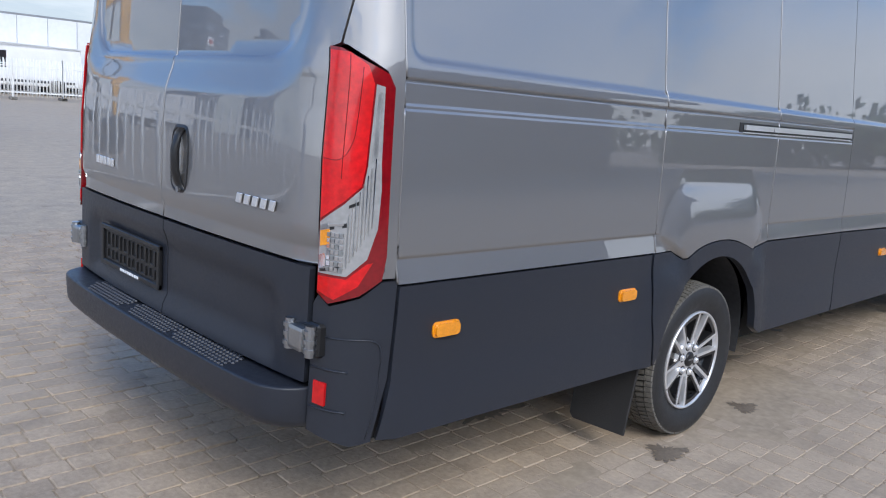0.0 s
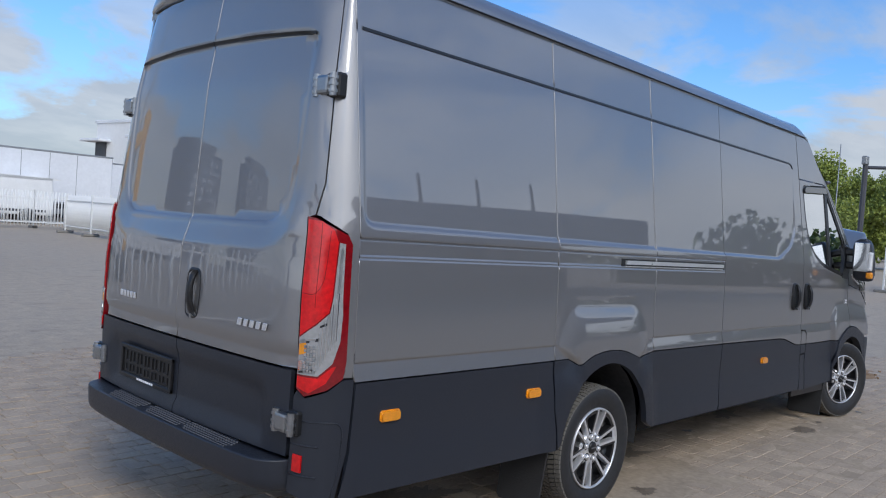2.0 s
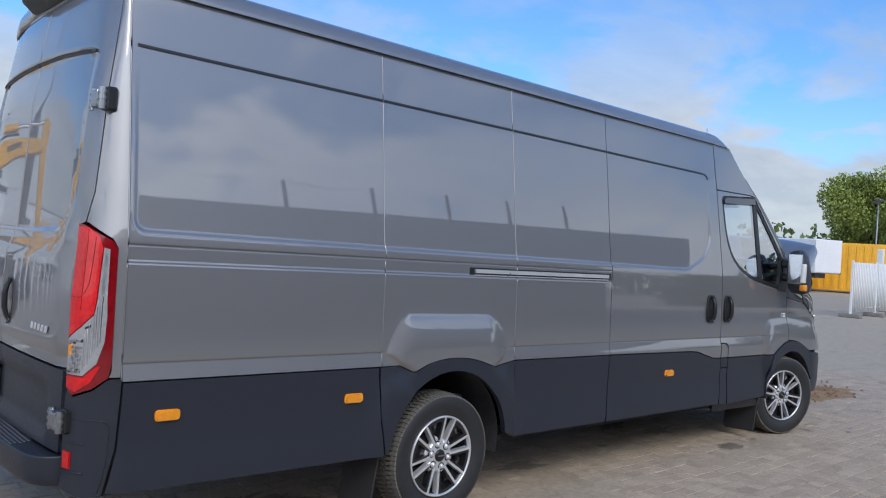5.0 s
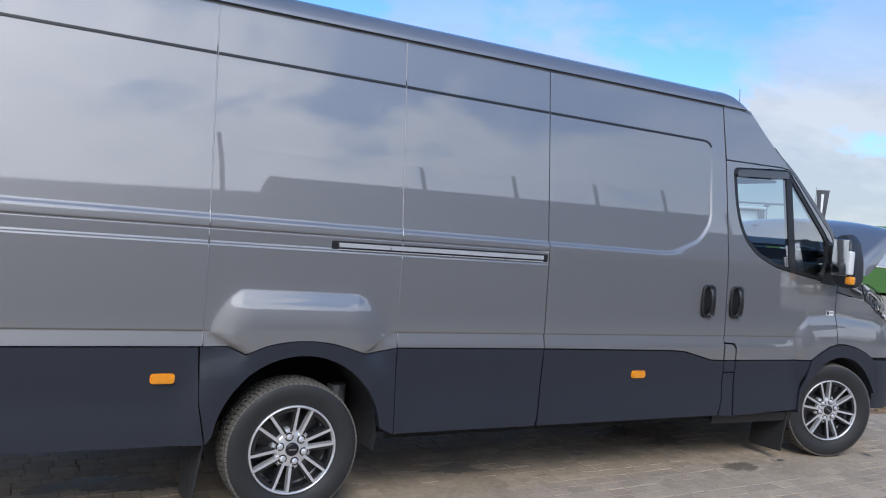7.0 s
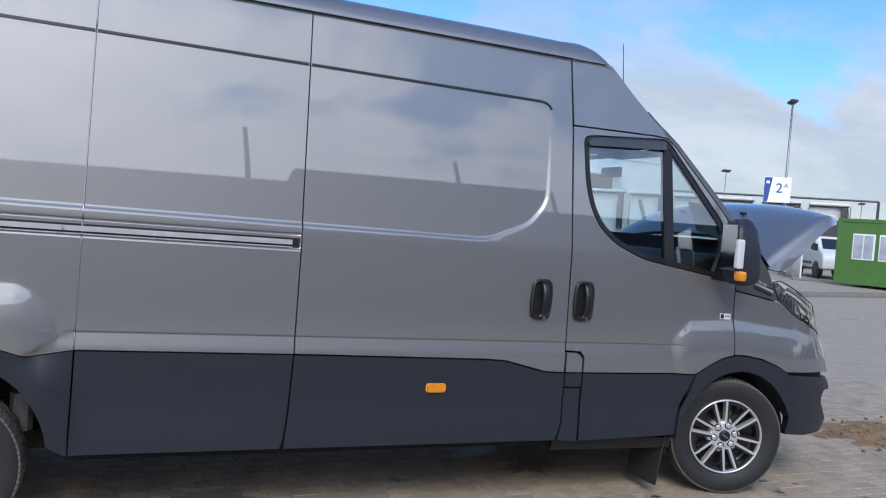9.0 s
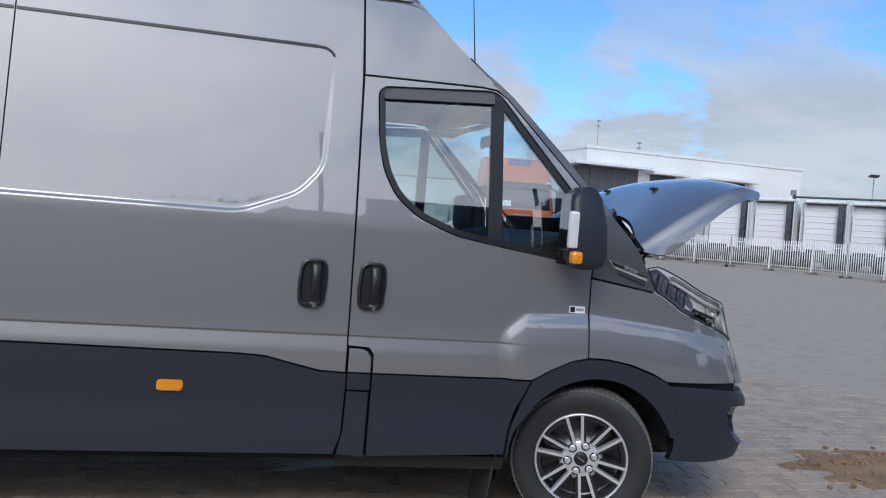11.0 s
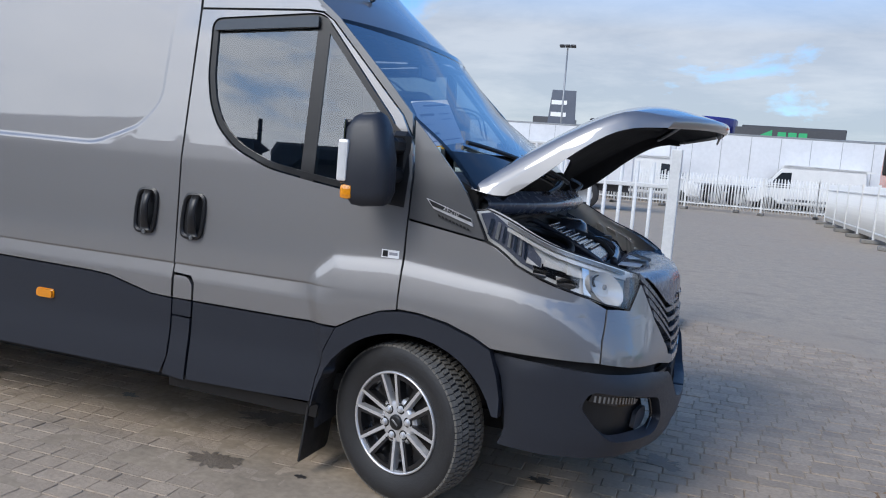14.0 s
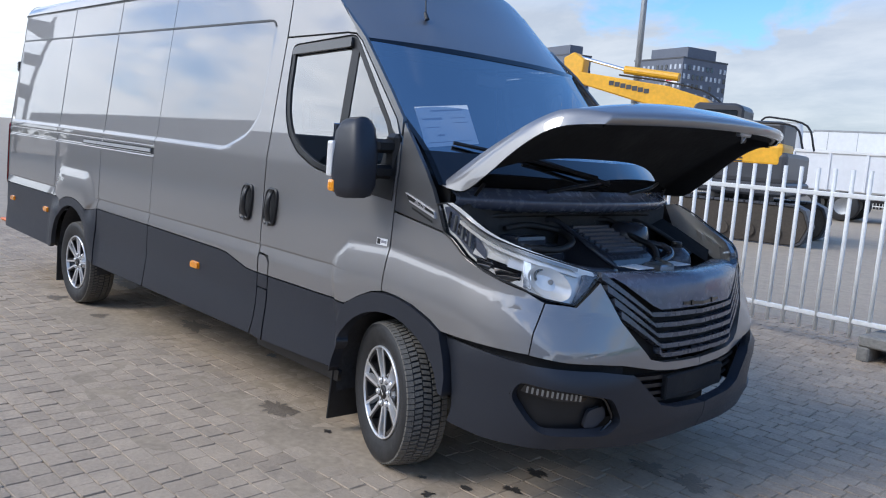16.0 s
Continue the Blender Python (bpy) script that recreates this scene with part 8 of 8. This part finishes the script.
part("side_canopy", bx((-1.3, 9.9, 7.2), (0.2, 13.4, 7.45), 0.04), TRAILER_WHITE, hall)
for x, y in ((2.2, 2), (7.0, 2)):
    bm = bmesh.new()
    rod(bm, (x, y, 9.4), (x, y, 12.2 if x < 4 else 10.4), 0.03, n=6)
    for k in range(2):
        box(bm, (x - 0.2, y - 0.04, (12.0 if x < 4 else 10.3) - k * 0.5), (x + 0.2, y + 0.04, (12.1 if x < 4 else 10.45) - k * 0.5))
    part("roof_mast", bm, GREY_METAL, hall)
low = thing("sign_building", "long white low building with a dark roof sign", "building", at=pose(-6, 95, 0, 0, 0, 0))
part("wall", bx((0, 0, 0), (27, 14, 6.0), 0.05), RENDER_WHITE, low)
part("sign_band", bx((12.4, -0.5, 5.9), (23.5, 0.3, 7.7), 0.03), CHARCOAL, low, "dark sign band")
bm = bmesh.new()
prism(bm, [(15.2, 6.9), (16.4, 7.5), (16.4, 6.3)], -0.62, -0.5)
part("logo_shape", bm, SIGN_GREEN, low, "green arrow shape")
for i in range(3):
    part("logo_block", bx((17.0 + i * 1.1, -0.62, 6.4), (17.9 + i * 1.1, -0.5, 7.3), 0.02), SIGN_GREEN, low, "green letter block")
for i in range(6):
    part("dock_door", bx((1.5 + i * 4.2, -0.12, 0.1), (4.4 + i * 4.2, 0.1, 3.6), 0.03), CHARCOAL if i % 2 else PALE_GLASS, low)
big = thing("dark_hall", "long dark industrial hall far behind the yard", "building", at=pose(-34, 138, 0))
part("wall", bx((0, 0, 0), (64, 20, 9.2), 0.1), SLATE, big)
part("roof_unit", bx((6, 2, 9.1), (13, 8, 10.4), 0.1), CHARCOAL, big)
part("roof_unit", bx((42, 2, 9.1), (58, 8, 10.9), 0.1), CHARCOAL, big)
for i in range(14):
    part("window", bx((2 + i * 4.4, -0.12, 5.6), (5 + i * 4.4, 0.1, 7.2), 0.03), DARK_GLASS, big)
drum = thing("round_building", "deep blue round drum above the dark hall", "building", at=pose(0.2, 148, 0))
bm = bmesh.new()
lathe(bm, [(0, 0), (7.2, 0), (7.2, 11.9), (7.0, 12.1), (0, 12.1)], 40, "z")
part("drum", bm, BLUE, drum, smooth=False)
for k in range(9):
    a = radians(215 + k * 9)
    part("drum_window", bx((-0.25, -0.12, 9.5), (0.25, 0.12, 11.2), 0.0, pose(7.2 * math.cos(a), 7.2 * math.sin(a), 0, 0, 0, math.degrees(a) + 90)), PALE_GLASS, drum)
cube = thing("sign_tower", "grey stepped sign tower", "tower", at=pose(-13.5, 92, 0, 0, 0, 10))
bm = bmesh.new()
prism(bm, [(-2.0, 0), (2.0, 0), (1.6, 10.5), (-1.2, 10.5)], -1.5, 1.5)
part("shaft", bm, SLATE, cube)
for z in (6.0, 7.4, 8.8):
    part("sign_bar", bx((-1.2, -1.56, z), (0.6, -1.49, z + 0.5)), PAPER, cube)

# green site cabin
gc = thing("site_cabin", "green steel site cabin with white windows", "cabin", at=pose(26.85, 18.3, 0, 0, 0, -77))
part("shell", bx((0, 0, 0.12), (6.1, 2.5, 2.60), 0.04), GREEN, gc)
for x in (0.0, 6.0):
    part("corner_post", bx((x - 0.01, -0.03, 0.10), (x + 0.12, 0.05, 2.63), 0.01), GREEN, gc)
for z in (0.10, 2.48):
    part("frame_rail", bx((0.1, -0.028, z), (6.0, 0.03, z + 0.14), 0.01), GREEN, gc)
for x0 in (0.62, 1.62, 4.0):
    wob = part("window", bx((x0, -0.03, 1.05), (x0 + 0.85, 0.03, 2.05), 0.01), PAPER, gc, "white framed window")
    for a, b in ((0.06, 0.40), (0.45, 0.79)):
        part("pane", bx((x0 + a, -0.045, 1.11), (x0 + b, -0.028, 1.99)), PALE_GLASS, wob)
part("notice", bx((2.75, -0.035, 0.72), (3.4, -0.025, 0.80)), material("notice red", (0.45, 0.1, 0.08), 0.6), gc)
part("notice", bx((3.0, -0.035, 0.62), (3.4, -0.025, 0.69)), PAPER, gc)

# low kerb island in front of the cabin
bm = bmesh.new()
prism(bm, [(19.0, 12.4), (30.0, 14.6), (30.0, 15.0), (19.0, 12.9)], -0.02, 0.10, "z", bevel=0.02)
tagged(new("kerb", mesh_of("kerb", bm, CONCRETE)), "pale concrete kerb across the yard", "kerb", kind="structure")

# canopy hall across the yard, behind the walk: it shows mirrored in the van's side
ch = thing("canopy_hall", "long dark grey hall with a flat projecting canopy and roof masts", "building", at=pose(0, -23, 0))
part("wall", bx((-64, -14, 0), (31.5, 0, 6.3), 0.1), HALL_GREY, ch)
part("roof_canopy", bx((5.4, -14, 6.45), (35.4, 3.4, 7.35), 0.08), DARK_SLATE, ch, "flat projecting canopy")
part("roof_canopy", bx((-65, -14, 6.2), (5.38, 3.4, 7.05), 0.08), DARK_SLATE, ch, "flat projecting canopy")
for i in range(14):
    x = -58.5 + i * 6.2
    bm = bmesh.new()
    rod(bm, (x, 2.6, 0), (x, 2.6, 6.5), 0.14, n=10)
    part("column", bm, GREY_METAL, ch)
MASTS = [(4.2, 7.0, 8.6), (10.9, 7.3, 8.15), (14.6, 7.3, 8.2), (18.3, 7.3, 8.25), (21.8, 7.3, 8.3), (25.6, 7.3, 8.4), (-9.0, 6.8, 7.8), (-22.0, 6.8, 7.8)]
for x, z0, z1 in MASTS:
    bm = bmesh.new()
    rod(bm, (x, 3.0, z0 - 0.05), (x - 0.15, 3.0, z1), 0.08, 0.07, n=8)
    part("roof_mast", bm, CHARCOAL, ch)
for a, b in zip(MASTS[:5], MASTS[1:6]):
    bm = bmesh.new()
    tube(bm, [(a[0] + (b[0] - a[0]) * t, 3.0, min(a[2], 8.2) + (b[2] - min(a[2], 8.2)) * t - 0.6 * t * (1 - t)) for t in np.linspace(0, 1, 7)], 0.005, 5)
    part("stay_wire", bm, CHARCOAL, ch)
for i in range(14):
    part("shutter", bx((-57.5 + i * 6.2, -0.05, 0.1), (-53.1 + i * 6.2, 0.12, 4.4), 0.03), DARK_SLATE if i % 3 == 1 else HALL_GREY, ch)
# dark stair tower beyond the hall's end
st = thing("stair_tower", "dark narrow tower with open landings", "tower", at=pose(-58.5, -16.5, 0, 0, 0, 15))
for y in (-0.95, 0.75):
    part("upright", bx((-0.6, y, 0), (0.6, y + 0.25, 14.0), 0.03), CHARCOAL, st)
for k in range(5):
    part("landing", bx((-0.7, -1.0, 1.6 + 2.7 * k), (0.7, 1.0, 2.5 + 2.7 * k), 0.04), CHARCOAL, st)

# ---- poles and signs ----
def lamp_post(x, y, h, head, r=0.07, label="tall grey floodlight post", lean=0.0):
    root = thing("street_lamp", label, "street lamp", "yard lamps", at=pose(x, y, 0))
    bm = bmesh.new()
    rod(bm, (0, 0, 0), (0, 0, h), r, r * 0.6, 10)
    part("pole", bm, GREY_METAL, root, smooth=True)
    for k in range(head):
        o = (k - (head - 1) / 2) * 0.55
        bm = bx((o - 0.25, -0.22, h - 0.05), (o + 0.25, 0.22, h + 0.10), 0.03, pose(0, 0, h, -25, 0, 0) @ pose(0, 0, -h))
        part("lamp_head", bm, CHARCOAL, root)
    return root


lamp_post(36.4, 30.6, 9.6, 1, 0.09)
lamp_post(60.5, 62.7, 8.6, 2)
lamp_post(92.5, 72.5, 7.3, 2)
lamp_post(-10.0, 74.5, 13.2, 3, 0.12)
lamp_post(-6.2, 16.8, 12.0, 2, 0.11)
lamp_post(48.0, 13.8, 5.6, 1, 0.06)
lamp_post(58.0, 16.3, 9.3, 0, 0.05, "thin grey flag mast")
sg = thing("bay_sign", "white and blue bay number board on a post", "sign", at=pose(35.6, 30.4, 0, 0, 0, -45))
bm = bmesh.new()
rod(bm, (-0.5, 0.06, 0), (-0.5, 0.06, 5.2), 0.05)
rod(bm, (0.5, 0.06, 0), (0.5, 0.06, 5.2), 0.05)
part("post", bm, GREY_METAL, sg)
board = part("board", bx((-0.72, -0.04, 3.75), (0.72, 0.04, 5.20), 0.01), PAPER, sg)
bm = bmesh.new()
prism(bm, [(-0.70, 5.18), (-0.28, 5.18), (-0.48, 3.77), (-0.70, 3.77)], -0.046, -0.041)
part("blue_field", bm, SIGN_BLUE, board, "blue slanted field")
part("white_mark", bx((-0.60, -0.050, 4.82), (-0.42, -0.047, 4.98)), PAPER, board)
words("board_text", "2", 0.78, pose(0.10, -0.05, 4.55, 90, 0, 0), SIGN_BLUE, board, 0.004)
words("board_text", "A", 0.34, pose(0.46, -0.05, 4.72, 90, 0, 0), SIGN_BLUE, board, 0.004)


def gantry(a, b, z, label):
    root = thing("gantry", label, "gantry")
    bm = bmesh.new()
    rod(bm, (*a, 0), (*a, z + 0.2), 0.11, n=8)
    part("upright", bm, CHARCOAL, root)
    bm = bmesh.new()
    rod(bm, (*a, z), (*b, z), 0.07, n=8)
    part("beam", bm, CHARCOAL, root)
    bm = bmesh.new()
    rod(bm, (*b, 0), (*b, z), 0.09, n=8)
    part("upright", bm, CHARCOAL, root)
    bm = bmesh.new()
    box(bm, (a[0] - 0.25, a[1] - 0.1, z + 0.1), (a[0] + 0.1, a[1] + 0.1, z + 0.45), 0.03)
    part("camera_box", bm, GREY_METAL, root)


gantry((31.6, 6.9), (35.4, -3.5), 5.0, "dark steel gate gantry at the yard exit")
gantry((37.0, 42.5), (47, 33), 4.6, "dark height gantry behind the fence")
banner = thing("banner_flag", "dark upright banner with a pale stripe on a thin mast", "flag", at=pose(72.2, 49.0, 0, 0, 0, -53.4))
bm = bmesh.new()
rod(bm, (-0.62, 0, -0.05), (-0.62, 0, 8.05), 0.05, 0.035, n=10)
rod(bm, (-0.62, 0, 7.80), (0.66, 0, 7.80), 0.03, n=8)
part("mast", bm, GREY_METAL, banner, "thin grey mast with a cross arm")
bm = bmesh.new()
front_side, back_side = ([[(x * (1 - 0.05 * k), o + 0.06 * math.sin(x * 3 + k), 7.76 - 0.38 * k) for x in np.linspace(-0.60, 0.64, 9)] for k in range(10)] for o in (-0.012, 0.012))
loft(bm, front_side)
loft(bm, back_side)
part("cloth", bm, CHARCOAL, banner, "dark slate banner cloth", smooth=True)
bm = bmesh.new()
loft(bm, [[(x * (1 - 0.05 * k), -0.02 + 0.06 * math.sin(x * 3 + k), 7.76 - 0.38 * k) for x in (-0.12, 0.0, 0.14)] for k in range(1, 8)])
part("stripe", bm, WHITE_PAINT, banner, "plain pale upright stripe", smooth=True)
gp = thing("gate_post", "white square gate post by the opening", "post", at=pose(29.0, 6.9, 0))
part("post", bx((-0.10, -0.10, 0), (0.10, 0.10, 2.3), 0.01), FENCE_WHITE, gp)
part("plinth", bx((-0.4, -0.25, -0.01), (0.4, 0.25, 0.12), 0.02), CONCRETE, gp)
yc = thing("container", "yellow steel container beyond the gate", "container", at=pose(48.5, 16.0, 0, 0, 0, -72))
part("shell", bx((-3.0, -1.2, 0.1), (3.0, 1.2, 3.05), 0.05), YELLOW, yc)
for i in range(14):
    part("rib", bx((-2.85 + i * 0.42, -1.23, 0.25), (-2.65 + i * 0.42, -1.19, 2.9), 0.01), YELLOW, yc)
yl = thing("loader", "yellow construction machine behind the fence", "machine", at=pose(43, 33, 0, 0, 0, 30))
part("body", bx((-2.2, -1.0, 0.9), (1.6, 1.0, 2.0), 0.15), YELLOW, yl)
part("cab", bx((-0.6, -0.8, 1.9), (0.8, 0.8, 3.1), 0.1), CHARCOAL, yl)
for x in (-1.5, 1.0):
    for s in (-1, 1):
        round_wheel(yl, x, s * 1.05, 0.7, 0.5)

# cones and a signal post behind the van's back
cone = thing("traffic_cone", "orange and white traffic cone on the paving", "cone", "traffic cones", at=pose(-5.35, 0.62, 0))
bm = bmesh.new()
lathe(bm, [(0.17, 0.02), (0.135, 0.14)], 20, "z")
lathe(bm, [(0.10, 0.27), (0.075, 0.38)], 20, "z")
lathe(bm, [(0.045, 0.50), (0.028, 0.58), (0.0, 0.585)], 20, "z")
part("cone_body", bm, CONE, cone, smooth=True)
bm = bmesh.new()
lathe(bm, [(0.136, 0.138), (0.10, 0.272)], 20, "z")
lathe(bm, [(0.076, 0.378), (0.045, 0.502)], 20, "z")
part("white_band", bm, PAPER, cone, smooth=True)
part("base", bx((-0.21, -0.21, -0.005), (0.21, 0.21, 0.03), 0.015), CONE, cone)
copy_thing(cone, pose(-5.9, 0.30, 0))
copy_thing(cone, pose(-5.1, 0.95, 0, 0, 0, 30))
sp = thing("signal_post", "dark signal post with a grey cabinet", "post", at=pose(-6.6, 0.75, 0, 0, 0, 0))
bm = bmesh.new()
rod(bm, (0, 0, 0), (0, 0, 2.2), 0.05, n=10)
part("pole", bm, GREY_METAL, sp)
part("signal_box", bx((-0.10, -0.11, 2.0), (0.10, 0.11, 2.65), 0.03), CHARCOAL, sp)
part("red_lens", bx((0.098, -0.06, 2.45), (0.115, 0.06, 2.57), 0.01), RED_LENS, sp)
part("cabinet", bx((-0.22, -0.16, 0.5), (0.22, 0.16, 1.75), 0.03), material("pale blue cabinet", (0.18, 0.26, 0.38), 0.5), sp)

# heap of sandy debris on the paving ahead of the van
rnd = random.Random(4)
bm = bmesh.new()
gx = np.linspace(-1, 1, 34)
loft(bm, [[(6.75 + x * 0.85, -0.1 + y * 0.45, -0.004 + 0.035 * max(0.0, 1 - math.hypot(x, y) + 0.35 * noise.noise((x * 3, y * 3, 1.0)))) for x in gx] for y in gx])
for _ in range(260):
    a, r = rnd.uniform(0, 6.3), abs(rnd.gauss(0, 0.45))
    box(bm, (-0.012, -0.012, 0), (0.012, 0.012, 0.016), 0.0, pose(6.75 + 0.8 * r * math.cos(a), -0.1 + 0.45 * r * math.sin(a), 0.012 * rnd.random(), rnd.uniform(0, 90), 0, rnd.uniform(0, 90)))
tagged(new("soil_heap", mesh_of("soil_heap", bm, EARTH)), "thin spill of sandy soil and debris on the paving", "soil", kind="stuff")

# damp and oil stains, thin films with ragged edges
DAMP = material("dried oil stain", (0.19, 0.150, 0.110), 0.55, 0, 0, 0.3, 60, 0.3)
DRIP = material("fresh oil drip", (0.055, 0.048, 0.042), 0.35, 0, 0, 0.2, 60, 0.2)
rnd = random.Random(21)
for x, y, r, k in ((3.17, -0.98, 0.13, 1.6), (4.69, -0.70, 0.05, 1.2), (4.63, -0.45, 0.06, 1.5), (4.92, 0.10, 0.09, 1.6), (5.16, 0.10, 0.13, 1.4), (3.64, -0.97, 0.035, 1.3), (3.12, -0.33, 0.17, 1.7), (2.90, -0.02, 0.16, 2.0), (2.22, -0.43, 0.05, 2.0), (-0.81, -0.17, 0.18, 2.2), (-0.58, -0.27, 0.14, 2.0), (-0.25, -1.04, 0.10, 1.4), (0.57, -0.99, 0.09, 1.3), (4.5, -1.05, 0.04, 1.0), (4.8, -1.3, 0.035, 1.2), (5.0, -1.25, 0.03, 1.0), (4.35, -0.95, 0.028, 1.3), (4.55, -0.86, 0.034, 1.5), (4.74, -0.95, 0.03, 1.2), (1.2, -0.5, 0.12, 2.4), (-2.6, -1.0, 0.05, 1.6), (-2.9, -0.1, 0.04, 2.5)):
    bm = bmesh.new()
    ring = []
    ph = rnd.random() * 10
    for i in range(64):
        a = 2 * math.pi * i / 64
        q = 0.72 * r * (0.72 + 0.75 * noise.noise((math.cos(a) * 1.6 + ph, math.sin(a) * 1.6, ph)) + 0.45 * noise.noise((math.cos(a) * 6 + ph, math.sin(a) * 6, ph)) + 0.22 * rnd.random())
        ring.append(bm.verts.new((q * k * math.cos(a), q * math.sin(a), 0.0)))
    c = bm.verts.new((0, 0, 0.0004))
    for i in range(64):
        bm.faces.new((ring[i], ring[(i + 1) % 64], c))
    tagged(new("oil_stain", mesh_of("oil_stain", bm, DRIP if r < 0.065 else DAMP)), "dark dried stain on the grey paving", "stain", "ground stains").matrix_basis = pose(x, y, 0.0028, 0, 0, rnd.uniform(-20, 20))

# ---- trees and far skyline ----
tree(80, 25.5, 11.0, 5.0, 1, count=20000, size=0.19)
tree(76, 19.2, 9.0, 3.6, 2, count=12000, size=0.18)
tree(84, 15.5, 10.5, 4.6, 3, count=17000, size=0.19)
tree(88, 6, 9.0, 5.0, 5)
rnd = random.Random(9)
bm = bmesh.new()
for k in range(150):
    a = radians(rnd.uniform(5, 29) if k < 60 else rnd.uniform(-175, -28))
    d = rnd.uniform(150, 190)
    c = (d * math.cos(a), d * math.sin(a), rnd.uniform(2.0, 5.5))
    leafy(bm, c, 5.0, 90, 0.95, rnd)
for k in range(80):
    a = radians(rnd.uniform(-30, -6))
    q = rnd.uniform(61, 71)
    crest = np.interp(math.degrees(a), [-30, -27, -24, -20, -6], [0.8, 3.3, 7.8, 7.0, 6.0])
    leafy(bm, (q * math.cos(a), q * math.sin(a), crest * rnd.uniform(0.1, 1.0)), 2.8, 330, 0.45, rnd)
tagged(new("tree_line", mesh_of("tree_line", bm, LEAF_DARK)), "distant line of trees round the yard", "trees", kind="stuff")


# ---- paving bricks, laid last ----
def brick_mesh(length):
    bm = bmesh.new()
    hx, hy = length / 2 - 0.0028, 0.0495
    corners = [(-hx + 0.006, -hy), (hx - 0.007, -hy), (hx, -hy + 0.006), (hx, hy - 0.007), (hx - 0.006, hy), (-hx + 0.007, hy), (-hx, hy - 0.006), (-hx, -hy + 0.007)]
    rings = [[bm.verts.new((x * k, y * k, z)) for x, y in corners] for k, z in ((1.0, -0.03), (1.0, -0.004), (0.955, 0.0))]
    for a, b in zip(rings, rings[1:]):
        for i in range(8):
            bm.faces.new((a[i], a[(i + 1) % 8], b[(i + 1) % 8], b[i]))
    bm.faces.new(rings[-1])
    return mesh_of("brick", bm, PAVER)


LENGTHS = (0.115, 0.135, 0.150)
bricks = [brick_mesh(q) for q in LENGTHS]
templates = [([tuple(v.co) for v in b.vertices], [tuple(p.vertices) for p in b.polygons]) for b in bricks]
pavement = tagged(new("pavement"), "grey brick paving in running bond", "pavement", kind="structure")
rest_v, rest_f = [], []
rnd = random.Random(12)
for j in range(-56, 52):
    x, y = -5.6 - 0.12 * rnd.random(), j * 0.105
    while x < 9.5:
        pick = rnd.randrange(3)
        x += LENGTHS[pick] / 2
        near_part = 4.3 < x < 6.3 and -2.95 < y < -1.15 and len(pavement.children) < 300
        if near_part or math.hypot((x - 2.0) / 7.2, (y + 0.2) / 5.4) < 1:
            m = pose(x + rnd.gauss(0, 0.0015), y + rnd.gauss(0, 0.0015), rnd.gauss(0, 0.0013), rnd.gauss(0, 0.7), rnd.gauss(0, 0.5), rnd.gauss(0, 1.0))
            if near_part:
                ob = new("brick", bricks[pick])
                ob.parent = pavement
                ob.matrix_basis = m
            else:
                k = len(rest_v)
                rest_v += [tuple(m @ Vector(v)) for v in templates[pick][0]]
                rest_f += [tuple(k + q for q in f) for f in templates[pick][1]]
        x += LENGTHS[pick] / 2
me = bpy.data.meshes.new("brick_field")
me.from_pydata(rest_v, [], rest_f)
me.materials.append(PAVER)
field = new("brick_field", me)
field.parent = pavement
tagged(field, "the rest of the grey paving bricks", kind="stuff")

# sand that fills the joints, washed out in places and drifted over the bricks in others
SAND = material("pale joint sand", (0.36, 0.285, 0.205), 0.95, 0, 0, 0.18, 25, 0.25)
bm = bmesh.new()
gx, gy = np.linspace(-5.0, 9.0, 300), np.linspace(-5.4, 4.8, 220)


def sand_level(x, y):
    if math.hypot((x - 2.0) / 7.2, (y + 0.2) / 5.4) > 0.97:
        return -0.016
    drift = math.exp(-((x - 2.2) / 3.2) ** 2 - ((y + 0.75) / 0.85) ** 2)
    n1 = noise.noise((x * 0.9, y * 1.5, 3.0)) + 0.5 * noise.noise((x * 3.1, y * 3.1, 7.0)) + 0.3 * noise.noise((x * 9.0, y * 9.0, 1.0))
    return max(-0.0095, min(0.0016, -0.0052 + 0.0060 * n1 + 0.0048 * drift))


loft(bm, [[(x, y, sand_level(x, y)) for x in gx] for y in gy])
tagged(new("joint_sand", mesh_of("joint_sand", bm, SAND)), "pale sand drifted over the paving and its joints", "sand", kind="stuff")
